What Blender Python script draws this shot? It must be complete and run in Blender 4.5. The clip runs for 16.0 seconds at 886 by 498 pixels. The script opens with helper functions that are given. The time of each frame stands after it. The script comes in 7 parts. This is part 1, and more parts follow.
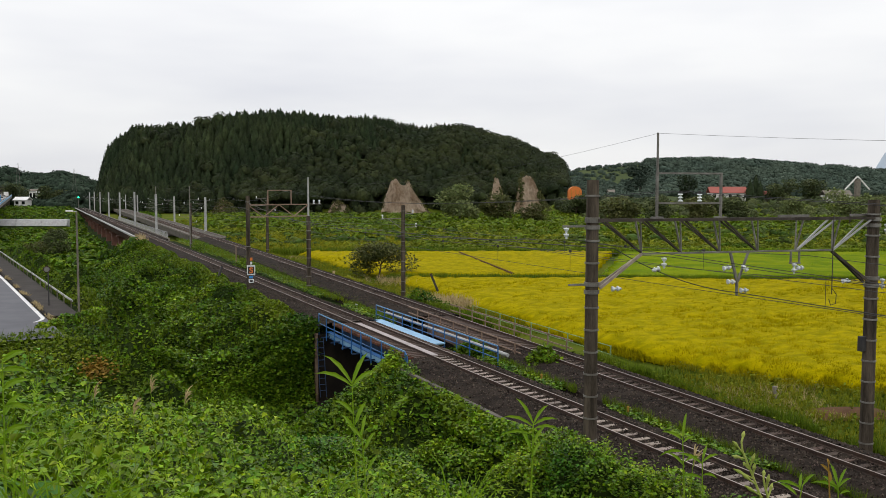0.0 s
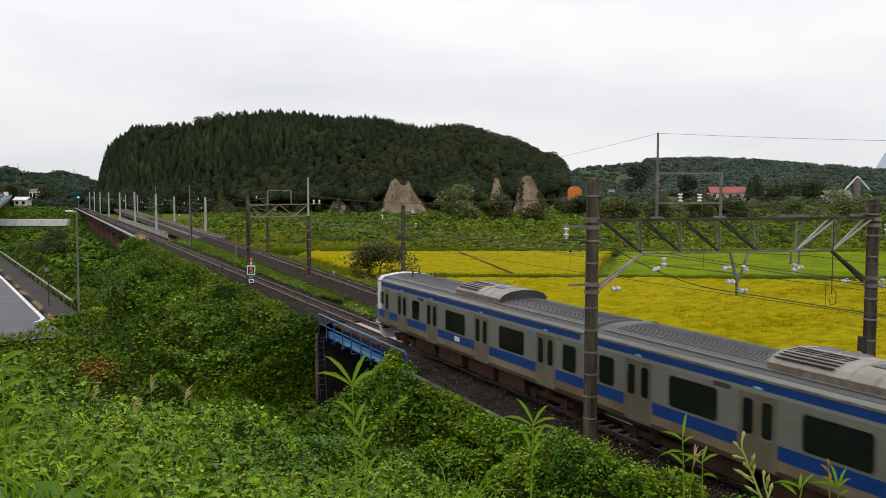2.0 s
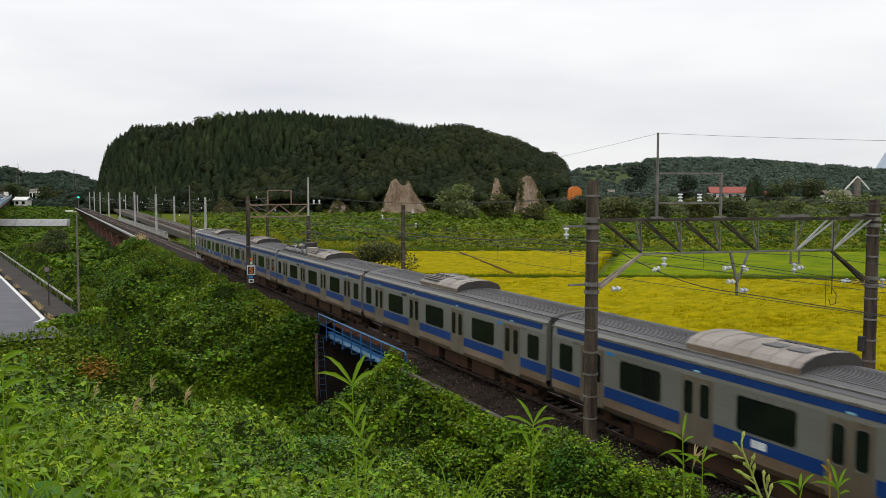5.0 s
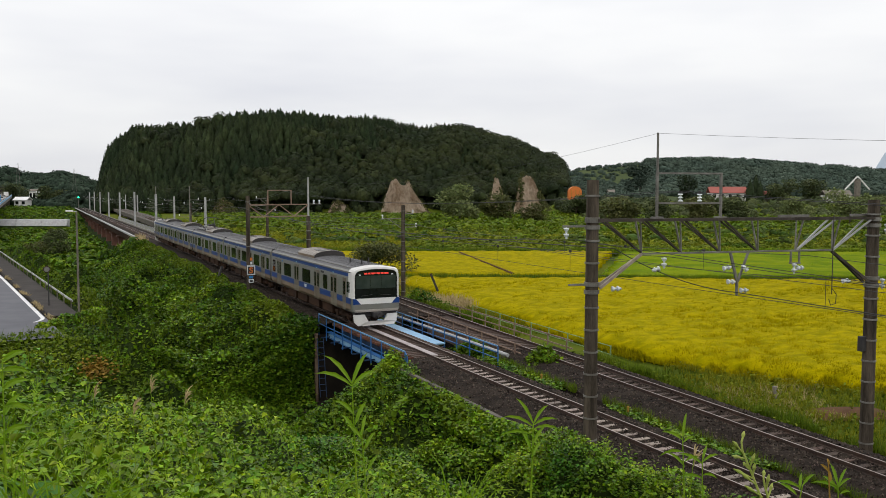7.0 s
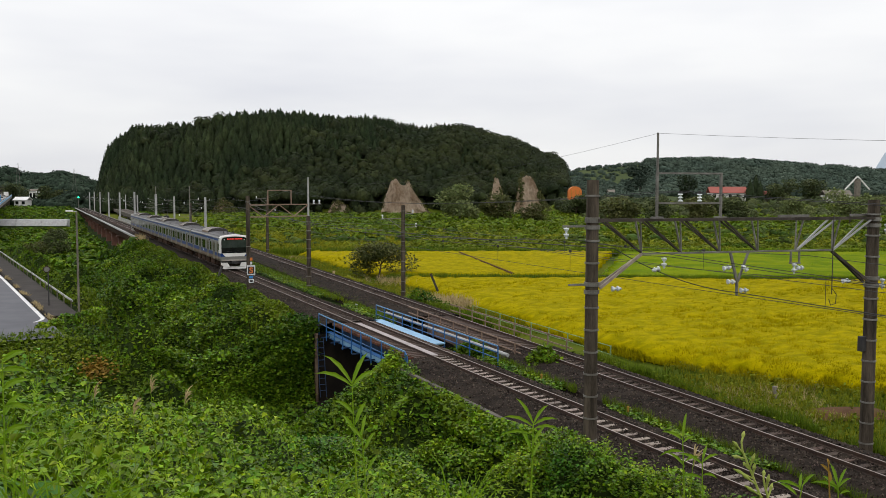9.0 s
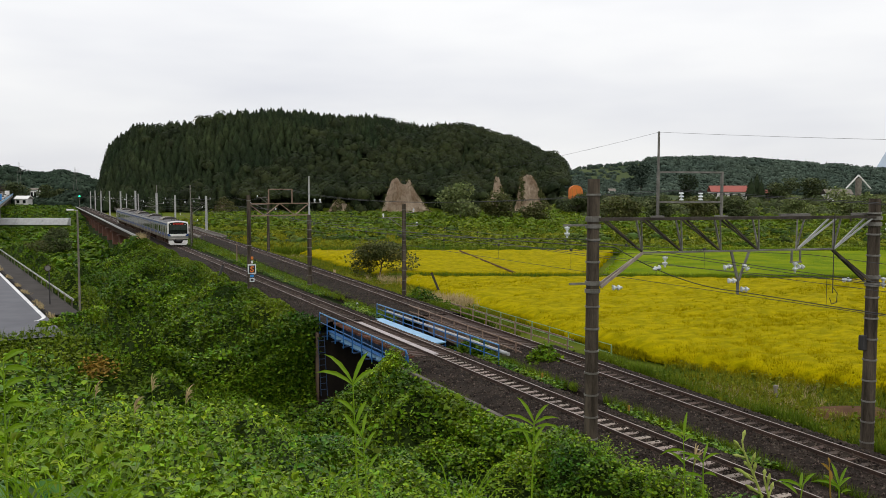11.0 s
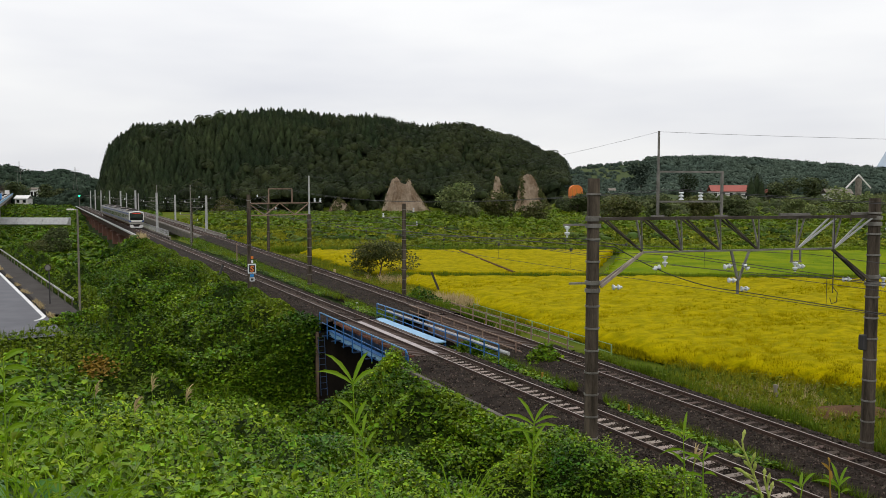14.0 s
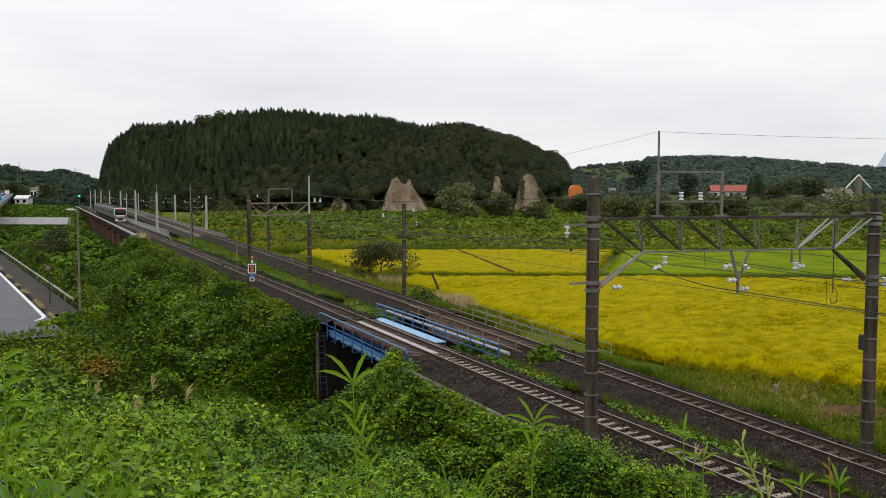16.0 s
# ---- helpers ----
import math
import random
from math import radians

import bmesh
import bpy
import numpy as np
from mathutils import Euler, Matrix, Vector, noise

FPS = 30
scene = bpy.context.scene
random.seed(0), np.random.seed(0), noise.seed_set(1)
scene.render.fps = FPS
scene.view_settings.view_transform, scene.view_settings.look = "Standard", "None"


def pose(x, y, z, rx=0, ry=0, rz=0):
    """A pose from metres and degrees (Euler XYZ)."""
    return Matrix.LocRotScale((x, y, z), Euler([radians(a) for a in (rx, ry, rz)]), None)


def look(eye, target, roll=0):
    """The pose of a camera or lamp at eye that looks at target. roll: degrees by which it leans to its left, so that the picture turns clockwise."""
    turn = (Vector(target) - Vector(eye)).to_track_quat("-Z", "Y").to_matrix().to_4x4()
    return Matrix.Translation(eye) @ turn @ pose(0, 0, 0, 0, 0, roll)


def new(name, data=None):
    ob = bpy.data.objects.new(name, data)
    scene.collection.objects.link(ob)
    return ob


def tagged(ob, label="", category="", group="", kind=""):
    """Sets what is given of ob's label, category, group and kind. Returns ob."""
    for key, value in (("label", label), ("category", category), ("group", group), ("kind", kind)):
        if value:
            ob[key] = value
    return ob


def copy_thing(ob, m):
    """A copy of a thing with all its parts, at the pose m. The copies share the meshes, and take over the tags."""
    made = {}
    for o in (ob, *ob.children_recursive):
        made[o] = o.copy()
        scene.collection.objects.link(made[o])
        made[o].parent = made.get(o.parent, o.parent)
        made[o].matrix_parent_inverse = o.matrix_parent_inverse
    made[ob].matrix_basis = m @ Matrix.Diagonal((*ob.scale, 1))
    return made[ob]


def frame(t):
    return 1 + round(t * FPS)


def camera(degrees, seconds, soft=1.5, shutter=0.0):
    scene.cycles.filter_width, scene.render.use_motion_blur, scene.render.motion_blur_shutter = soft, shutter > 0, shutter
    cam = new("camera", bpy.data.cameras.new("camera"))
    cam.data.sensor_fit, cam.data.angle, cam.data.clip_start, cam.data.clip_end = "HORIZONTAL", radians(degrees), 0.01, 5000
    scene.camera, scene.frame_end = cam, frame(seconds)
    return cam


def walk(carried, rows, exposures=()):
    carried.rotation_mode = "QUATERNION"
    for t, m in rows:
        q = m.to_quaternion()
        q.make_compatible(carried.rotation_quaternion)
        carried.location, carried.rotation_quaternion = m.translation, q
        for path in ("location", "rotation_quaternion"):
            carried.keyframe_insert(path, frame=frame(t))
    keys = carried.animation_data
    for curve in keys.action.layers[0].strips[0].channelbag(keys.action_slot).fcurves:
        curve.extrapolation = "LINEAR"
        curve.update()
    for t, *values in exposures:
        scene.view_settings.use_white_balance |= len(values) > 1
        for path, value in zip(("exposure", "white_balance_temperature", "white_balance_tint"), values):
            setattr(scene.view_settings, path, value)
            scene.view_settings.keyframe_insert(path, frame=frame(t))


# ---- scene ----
# Axes: y runs along the near track, x across it, z is zero at the top of its rails.

# camera
cam = camera(54.57, 16.0, soft=0.8, shutter=0.18)
EYE = (-17.70, 0.0, 7.98)


def aim(yaw, pitch):
    return pose(*EYE, 90 + pitch, 0, -yaw) @ pose(0, 0, 0, 0, 0, 0.06)


walk(cam, [(0.0, aim(24.89, -3.72)), (9.3, aim(24.89, -3.72)), (11.2, aim(24.835, -3.795)), (13.1, aim(24.835, -3.795)), (13.5, aim(24.835, -3.82)), (16.0, aim(24.835, -3.825))],
     exposures=[(0.0, 0.0), (16.0, 0.0)])

# overcast sky and a weak, wide sun
world = bpy.data.worlds.new("overcast_sky")
scene.world = world
world.use_nodes = True
wn, wl = world.node_tree.nodes, world.node_tree.links
wn.clear()
w_out, w_bg = wn.new("ShaderNodeOutputWorld"), wn.new("ShaderNodeBackground")
w_sky = wn.new("ShaderNodeTexSky")
w_sky.sky_type, w_sky.sun_disc = "NISHITA", False
w_sky.sun_elevation, w_sky.sun_rotation = radians(48), radians(200)
w_co, w_map, w_noise, w_ramp = wn.new("ShaderNodeTexCoord"), wn.new("ShaderNodeMapping"), wn.new("ShaderNodeTexNoise"), wn.new("ShaderNodeValToRGB")
w_map.inputs["Scale"].default_value = (1.6, 1.6, 7.0)
w_map.inputs["Location"].default_value = (0.3, 0.9, 0.2)
w_noise.inputs["Scale"].default_value, w_noise.inputs["Detail"].default_value, w_noise.inputs["Roughness"].default_value = 1.3, 4.0, 0.5
w_ramp.color_ramp.elements[0].position, w_ramp.color_ramp.elements[0].color = 0.30, (7.5, 7.6, 8.1, 1)
w_ramp.color_ramp.elements[1].position, w_ramp.color_ramp.elements[1].color = 0.62, (9.3, 9.3, 9.35, 1)
w_mix = wn.new("ShaderNodeMixRGB")
w_mix.inputs[0].default_value = 0.95
w_bg.inputs["Strength"].default_value = 0.1
wl.new(w_co.outputs["Generated"], w_map.inputs["Vector"])
wl.new(w_map.outputs[0], w_noise.inputs["Vector"])
wl.new(w_noise.outputs["Fac"], w_ramp.inputs[0])
wl.new(w_sky.outputs[0], w_mix.inputs[1])
wl.new(w_ramp.outputs[0], w_mix.inputs[2])
# an overcast sky is brighter overhead than at the horizon
w_sep, w_up, w_mul = wn.new("ShaderNodeSeparateXYZ"), wn.new("ShaderNodeMath"), wn.new("ShaderNodeVectorMath")
w_up.operation, w_up.use_clamp = "MULTIPLY_ADD", False
w_up.inputs[1].default_value, w_up.inputs[2].default_value = 0.75, 0.94
w_mul.operation = "SCALE"
wl.new(w_co.outputs["Generated"], w_sep.inputs[0])
wl.new(w_sep.outputs[2], w_up.inputs[0])
wl.new(w_mix.outputs[0], w_mul.inputs[0])
wl.new(w_up.outputs[0], w_mul.inputs["Scale"])
wl.new(w_mul.outputs[0], w_bg.inputs[0])
wl.new(w_bg.outputs[0], w_out.inputs[0])
sun = new("sun", bpy.data.lights.new("sun", "SUN"))
sun.data.energy, sun.data.angle, sun.data.color = 0.6, radians(25), (1.0, 0.97, 0.92)
sun.matrix_world = look((-40, -60, 80), (0, 30, 0))


# ---- materials ----
def mat(name, c1, c2=None, rough=0.8, metal=0.0, scale=4.0, fine=60.0, bump=0.15, spread=0.0, per="", glow=0.0, thin=0.0, stretch=(1, 1, 1), spec=0.5, dist=0.02):
    """Two colours mixed by a coarse and a fine noise; per: 'island' or 'object' varies the value of each piece by spread."""
    m = bpy.data.materials.new(name)
    m.use_nodes = True
    n, l = m.node_tree.nodes, m.node_tree.links
    b = n["Principled BSDF"]
    b.inputs["Roughness"].default_value, b.inputs["Metallic"].default_value = rough, metal
    b.inputs["Specular IOR Level"].default_value = spec
    c2 = c2 or tuple(v * 0.75 for v in c1)
    co, mp = n.new("ShaderNodeTexCoord"), n.new("ShaderNodeMapping")
    mp.inputs["Scale"].default_value = stretch
    l.new(co.outputs["Object"], mp.inputs["Vector"])
    n1, n2 = n.new("ShaderNodeTexNoise"), n.new("ShaderNodeTexNoise")
    n1.inputs["Scale"].default_value, n1.inputs["Detail"].default_value = scale, 3
    n2.inputs["Scale"].default_value, n2.inputs["Detail"].default_value = fine, 2
    for q in (n1, n2):
        l.new(mp.outputs[0], q.inputs["Vector"])
    add = n.new("ShaderNodeMath")
    add.operation = "MULTIPLY_ADD"
    add.inputs[1].default_value = 0.35
    l.new(n2.outputs["Fac"], add.inputs[0])
    l.new(n1.outputs["Fac"], add.inputs[2])
    ramp = n.new("ShaderNodeValToRGB")
    ramp.color_ramp.elements[0].position, ramp.color_ramp.elements[0].color = 0.5, (*c1, 1)
    ramp.color_ramp.elements[1].position, ramp.color_ramp.elements[1].color = 0.85, (*c2, 1)
    l.new(add.outputs[0], ramp.inputs[0])
    colour = ramp.outputs[0]
    if per:
        src = n.new("ShaderNodeNewGeometry").outputs["Random Per Island"] if per == "island" else n.new("ShaderNodeObjectInfo").outputs["Random"]
        rng = n.new("ShaderNodeMapRange")
        rng.inputs["To Min"].default_value, rng.inputs["To Max"].default_value = 1 - spread, 1 + spread
        l.new(src, rng.inputs["Value"])
        hsv = n.new("ShaderNodeHueSaturation")
        l.new(rng.outputs[0], hsv.inputs["Value"])
        hue = n.new("ShaderNodeMapRange")
        hue.inputs["To Min"].default_value, hue.inputs["To Max"].default_value = 0.5 - spread * 0.035, 0.5 + spread * 0.035
        frac = n.new("ShaderNodeMath")
        frac.operation = "FRACT"
        times = n.new("ShaderNodeMath")
        times.operation = "MULTIPLY"
        times.inputs[1].default_value = 7.31
        l.new(src, times.inputs[0])
        l.new(times.outputs[0], frac.inputs[0])
        l.new(frac.outputs[0], hue.inputs["Value"])
        l.new(hue.outputs[0], hsv.inputs["Hue"])
        l.new(colour, hsv.inputs["Color"])
        colour = hsv.outputs[0]
    l.new(colour, b.inputs["Base Color"])
    if bump:
        bp = n.new("ShaderNodeBump")
        bp.inputs["Strength"].default_value, bp.inputs["Distance"].default_value = bump, dist
        l.new(add.outputs[0], bp.inputs["Height"])
        l.new(bp.outputs[0], b.inputs["Normal"])
    if glow:
        l.new(colour, b.inputs["Emission Color"])
        b.inputs["Emission Strength"].default_value = glow
    if thin:
        tr, mx = n.new("ShaderNodeBsdfTranslucent"), n.new("ShaderNodeMixShader")
        mx.inputs[0].default_value = thin
        l.new(colour, tr.inputs["Color"])
        l.new(b.outputs[0], mx.inputs[1])
        l.new(tr.outputs[0], mx.inputs[2])
        l.new(mx.outputs[0], n["Material Output"].inputs["Surface"])
    return m


# soil set near black so gaps between leaves read as deep shade
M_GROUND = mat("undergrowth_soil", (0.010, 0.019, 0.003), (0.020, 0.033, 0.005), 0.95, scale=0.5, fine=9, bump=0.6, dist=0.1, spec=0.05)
M_FARGREEN = mat("far_grass", (0.050, 0.080, 0.006), (0.115, 0.130, 0.010), 0.95, spec=0.05, scale=0.05, fine=1.1, bump=0.5, dist=0.3)
M_KUDZU = mat("kudzu_leaf", (0.036, 0.110, 0.004), (0.170, 0.262, 0.004), 0.5, scale=0.35, fine=8, bump=0, spread=0.66, per="island", thin=0.10, spec=0.24)
M_BROADKUDZU = mat("glossy_kudzu_leaf", (0.034, 0.105, 0.020), (0.100, 0.205, 0.018), 0.42, scale=1.2, fine=12, bump=0, spread=0.5, per="island", thin=0.12, spec=0.32)
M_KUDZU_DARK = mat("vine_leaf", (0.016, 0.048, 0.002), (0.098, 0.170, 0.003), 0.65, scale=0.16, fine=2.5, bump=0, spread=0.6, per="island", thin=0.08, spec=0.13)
M_WEED = mat("weed_leaf", (0.060, 0.110, 0.004), (0.120, 0.160, 0.007), 0.6, scale=0.12, fine=2, bump=0, spread=0.45, per="island", thin=0.2, spec=0.12)
M_MEADOW = mat("meadow_grass", (0.052, 0.095, 0.006), (0.185, 0.195, 0.014), 0.8, scale=0.07, fine=1.0, bump=0, spread=0.35, per="island", thin=0.1, spec=0.1)
M_MEADOWBUSH = mat("meadow_bush_leaves", (0.030, 0.062, 0.008), (0.075, 0.105, 0.014), 0.75, scale=0.08, fine=1.5, bump=0, spread=0.5, per="island", thin=0.1, spec=0.12)
M_YELLOWGRASS = mat("yellowing_grass", (0.16, 0.18, 0.008), (0.25, 0.22, 0.012), 0.85, scale=0.06, fine=1.0, bump=0, spread=0.3, per="island", thin=0.1, spec=0.1)
M_REED = mat("reed_blade", (0.13, 0.27, 0.006), (0.24, 0.36, 0.015), 0.55, scale=1, fine=9, bump=0, spread=0.3, per="island", thin=0.35, spec=0.3)
M_SHOOT = mat("young_leaf", (0.10, 0.22, 0.004), (0.26, 0.36, 0.006), 0.55, scale=0.6, fine=8, bump=0, spread=0.5, per="island", thin=0.3, spec=0.25)
M_BUD = mat("pale_green_bud", (0.24, 0.30, 0.05), (0.32, 0.34, 0.09), 0.6, scale=6, fine=40, bump=0.1, spec=0.2)
M_DRY = mat("dry_grass", (0.36, 0.27, 0.13), (0.45, 0.36, 0.19), 0.8, scale=1, fine=9, bump=0, spread=0.3, per="island", thin=0.2, spec=0.2)
M_BROWN = mat("withered_leaf", (0.30, 0.18, 0.025), (0.20, 0.13, 0.022), 0.8, scale=1, fine=9, bump=0, spread=0.3, per="island", thin=0.2, spec=0.2)
M_RICE = mat("ripe_rice", (0.20, 0.175, 0.0004), (0.345, 0.278, 0.0008), 0.9, scale=0.06, fine=1.3, bump=0.0, spread=0.28, per="island", thin=0.15, spec=0.05)
M_RICE_BED = mat("rice_canopy", (0.185, 0.165, 0.0004), (0.330, 0.268, 0.0008), 0.95, scale=1.3, fine=11.0, bump=1.0, dist=0.09, spec=0.02, stretch=(0.8, 1.2, 1))
M_RICE_GREEN = mat("green_rice", (0.085, 0.140, 0.0008), (0.165, 0.205, 0.0015), 0.95, scale=0.25, fine=6.0, bump=0.6, dist=0.15, spec=0.03)
M_CEDAR = mat("cedar_needles", (0.013, 0.0235, 0.008), (0.027, 0.038, 0.0125), 0.85, scale=0.035, fine=0.16, bump=0, spread=0.42, per="island", spec=0.15)
M_BROAD = mat("broad_leaves", (0.016, 0.026, 0.008), (0.036, 0.046, 0.013), 0.75, scale=0.05, fine=0.8, bump=0, spread=0.45, per="island", thin=0.15, spec=0.2)
M_CLIFFSCRUB = mat("dull_scrub_leaves", (0.045, 0.058, 0.016), (0.105, 0.095, 0.035), 0.8, scale=0.15, fine=1.5, bump=0, spread=0.45, per="island", spec=0.1)
M_MEADOWTREE = mat("dull_green_leaves", (0.050, 0.070, 0.024), (0.098, 0.112, 0.042), 0.75, scale=0.1, fine=1.2, bump=0, spread=0.45, per="island", thin=0.12, spec=0.15)
M_WILLOW = mat("willow_leaves", (0.13, 0.165, 0.055), (0.20, 0.23, 0.085), 0.75, scale=0.1, fine=1.5, bump=0, spread=0.4, per="island", thin=0.2, spec=0.2)
M_DARKTREE = mat("dark_leaves", (0.055, 0.070, 0.018), (0.100, 0.100, 0.030), 0.7, scale=0.4, fine=3, bump=0, spread=0.45, per="island", thin=0.2, spec=0.2)
# haze is mixed into these four distant colours, there is none in the air
M_FARWOOD = mat("haze_tinted_wood", (0.042, 0.062, 0.047), (0.062, 0.084, 0.060), 0.95, scale=0.02, fine=0.3, bump=0, spread=0.35, per="island", spec=0.1)
M_DARKRIDGE = mat("haze_tinted_dark_wood", (0.022, 0.037, 0.024), (0.036, 0.054, 0.034), 0.95, scale=0.02, fine=0.3, bump=0, spread=0.35, per="island", spec=0.1)
M_FARSLOPE = mat("haze_tinted_slope", (0.036, 0.054, 0.026), (0.072, 0.090, 0.036), 1.0, spec=0.03, scale=0.02, fine=0.4, bump=0)
M_MOUNT = mat("haze_tinted_mountain", (0.42, 0.50, 0.58), (0.46, 0.53, 0.60), 1.0, scale=0.003, fine=0.02, bump=0)
M_BARK = mat("bark", (0.09, 0.065, 0.045), (0.05, 0.04, 0.03), 0.9, scale=3, fine=30, bump=0.6)
M_CLIFF = mat("bare_cliff", (0.50, 0.40, 0.30), (0.24, 0.165, 0.105), 0.95, spec=0.1, scale=0.17, fine=1.1, bump=1.0, dist=1.5, stretch=(1, 1, 0.4))
M_SOIL = mat("bare_soil", (0.115, 0.062, 0.030), (0.070, 0.038, 0.020), 0.95, spec=0.08, scale=0.9, fine=9, bump=0.8, dist=0.08)
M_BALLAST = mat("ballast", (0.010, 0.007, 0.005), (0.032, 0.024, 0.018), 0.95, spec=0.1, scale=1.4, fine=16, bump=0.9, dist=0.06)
M_STONE = mat("ballast_stone", (0.014, 0.010, 0.008), (0.085, 0.066, 0.052), 0.9, spec=0.06, scale=5, fine=40, bump=0, spread=0.7, per="island")
M_RAILSIDE = mat("rusty_rail", (0.060, 0.031, 0.019), (0.034, 0.020, 0.014), 0.85, scale=3, fine=40, bump=0.2)
M_RAILTOP = mat("polished_rail_head", (0.40, 0.35, 0.31), (0.26, 0.21, 0.18), 0.45, 0.6, scale=1, fine=50, bump=0)
M_SLEEPER = mat("concrete_sleeper", (0.36, 0.30, 0.26), (0.20, 0.155, 0.125), 0.9, scale=2, fine=30, bump=0.3, spread=0.35, per="object")
M_TIMBER = mat("timber_sleeper", (0.085, 0.052, 0.036), (0.048, 0.032, 0.024), 0.9, scale=3, fine=40, bump=0.4, spread=0.3, per="object")
M_PLATE = mat("grey_walkway_board", (0.40, 0.35, 0.34), (0.30, 0.26, 0.25), 0.8, scale=1.5, fine=30, bump=0.2)
M_BLUE = mat("blue_girder_paint", (0.006, 0.075, 0.23), (0.014, 0.10, 0.27), 0.45, scale=1.5, fine=30, bump=0.1)
# darker copy of the girder blue, used on parts below the deck
M_DARKBLUE = mat("darker_blue_paint", (0.006, 0.034, 0.095), (0.010, 0.030, 0.070), 0.6, scale=1.5, fine=30, bump=0.1)
M_TOPRAIL = mat("light_blue_handrail", (0.10, 0.26, 0.46), (0.07, 0.20, 0.38), 0.5, scale=2, fine=30, bump=0.05)
M_PALEBLUE = mat("pale_blue_paint", (0.27, 0.46, 0.64), (0.20, 0.37, 0.54), 0.55, scale=1.2, fine=25, bump=0.1)
M_CONC = mat("weathered_concrete", (0.20, 0.175, 0.145), (0.10, 0.085, 0.065), 0.9, scale=0.7, fine=14, bump=0.3)
M_MOSSCONC = mat("mossy_concrete", (0.115, 0.098, 0.078), (0.050, 0.044, 0.032), 0.92, scale=1.3, fine=14, bump=0.35)
# near black: the shade under the bridge is put into this concrete's colour
M_DARKCONC = mat("shade_dark_concrete", (0.022, 0.017, 0.013), (0.011, 0.009, 0.007), 0.9, spec=0.1, scale=1.1, fine=20, bump=0.35, stretch=(1, 1, 0.5))
M_BROWNCONC = mat("brown_streaked_concrete", (0.20, 0.13, 0.085), (0.11, 0.075, 0.05), 0.9, scale=1.2, fine=16, bump=0.3, stretch=(1, 1, 0.3))
M_POLE = mat("concrete_pole", (0.098, 0.078, 0.058), (0.030, 0.024, 0.018), 0.9, spec=0.10, scale=3.0, fine=26, bump=0.25, stretch=(1.6, 1.6, 0.22))
M_PALEPOLE = mat("pale_concrete_pole", (0.38, 0.38, 0.37), (0.28, 0.28, 0.27), 0.85, scale=1.5, fine=25, bump=0.15)
M_STEEL = mat("galvanised_steel", (0.20, 0.19, 0.17), (0.105, 0.096, 0.082), 0.55, 0.3, scale=3, fine=40, bump=0.1)
# weathered steel, darkened so it also holds the shade of the gantry's bars
M_DARKSTEEL = mat("weathered_shade_steel", (0.026, 0.021, 0.017), (0.075, 0.062, 0.050), 0.75, 0.0, spec=0.15, scale=2.2, fine=35, bump=0.2, stretch=(1, 1, 0.4))
M_TANSTEEL = mat("tan_weathered_steel", (0.30, 0.25, 0.20), (0.17, 0.13, 0.10), 0.7, scale=2.5, fine=30, bump=0.1)
M_RUSTSTEEL = mat("rusty_steel", (0.25, 0.17, 0.12), (0.17, 0.11, 0.08), 0.8, 0.1, scale=2, fine=30, bump=0.2)
M_WHITE = mat("white_porcelain", (0.66, 0.68, 0.69), (0.50, 0.52, 0.54), 0.3, scale=5, fine=40, bump=0)
M_WIRE = mat("wire", (0.035, 0.035, 0.035), None, 0.6, 0.3, scale=2, fine=30, bump=0)
M_BRICK = mat("red_brick", (0.13, 0.055, 0.034), (0.085, 0.04, 0.028), 0.9, scale=0.6, fine=6, bump=0.3)
M_ROAD = mat("asphalt", (0.130, 0.130, 0.140), (0.105, 0.105, 0.115), 0.9, spec=0.2, scale=0.5, fine=20, bump=0.2)
M_PATH = mat("footpath_asphalt", (0.058, 0.052, 0.047), (0.042, 0.037, 0.033), 0.95, spec=0.1, scale=0.6, fine=15, bump=0.25)
M_LINE = mat("white_road_paint", (0.72, 0.72, 0.70), (0.60, 0.60, 0.58), 0.7, scale=1, fine=20, bump=0)
M_RUSTWOOD = mat("rust_stained_timber", (0.135, 0.064, 0.038), (0.075, 0.040, 0.027), 0.9, scale=3, fine=40, bump=0.3, spread=0.35, per="object", spec=0.1)
# train
M_STAINLESS = mat("stainless_steel", (0.235, 0.235, 0.210), (0.190, 0.185, 0.160), 0.42, 0.5, scale=0.8, fine=20, bump=0.02, stretch=(1, 0.15, 1))
M_LOWER = mat("dusty_stainless", (0.125, 0.082, 0.046), (0.20, 0.150, 0.100), 0.65, 0.15, scale=1.0, fine=14, bump=0.05, stretch=(1, 0.4, 1))
M_DOOR = mat("door_stainless", (0.185, 0.160, 0.122), (0.125, 0.092, 0.060), 0.45, 0.35, scale=1.2, fine=18, bump=0.02, stretch=(1, 1, 0.3))
M_TBLUE = mat("blue_band", (0.004, 0.032, 0.150), (0.006, 0.040, 0.175), 0.45, spec=0.25, scale=1, fine=20, bump=0)
M_ROOF = mat("grey_roof", (0.098, 0.097, 0.099), (0.060, 0.058, 0.058), 0.6, scale=0.5, fine=10, bump=0.1, stretch=(1, 0.3, 1))
M_ACUNIT = mat("air_conditioner_cover", (0.33, 0.30, 0.265), (0.22, 0.195, 0.165), 0.6, 0.1, scale=0.8, fine=15, bump=0.08)
M_GLASS = mat("dark_window_glass", (0.006, 0.008, 0.007), (0.010, 0.012, 0.011), 0.08, spec=0.3, scale=0.6, fine=3, bump=0)
M_CABGLASS = mat("grey_green_glass", (0.022, 0.032, 0.028), (0.038, 0.050, 0.044), 0.06, spec=0.5, scale=0.9, fine=3, bump=0)
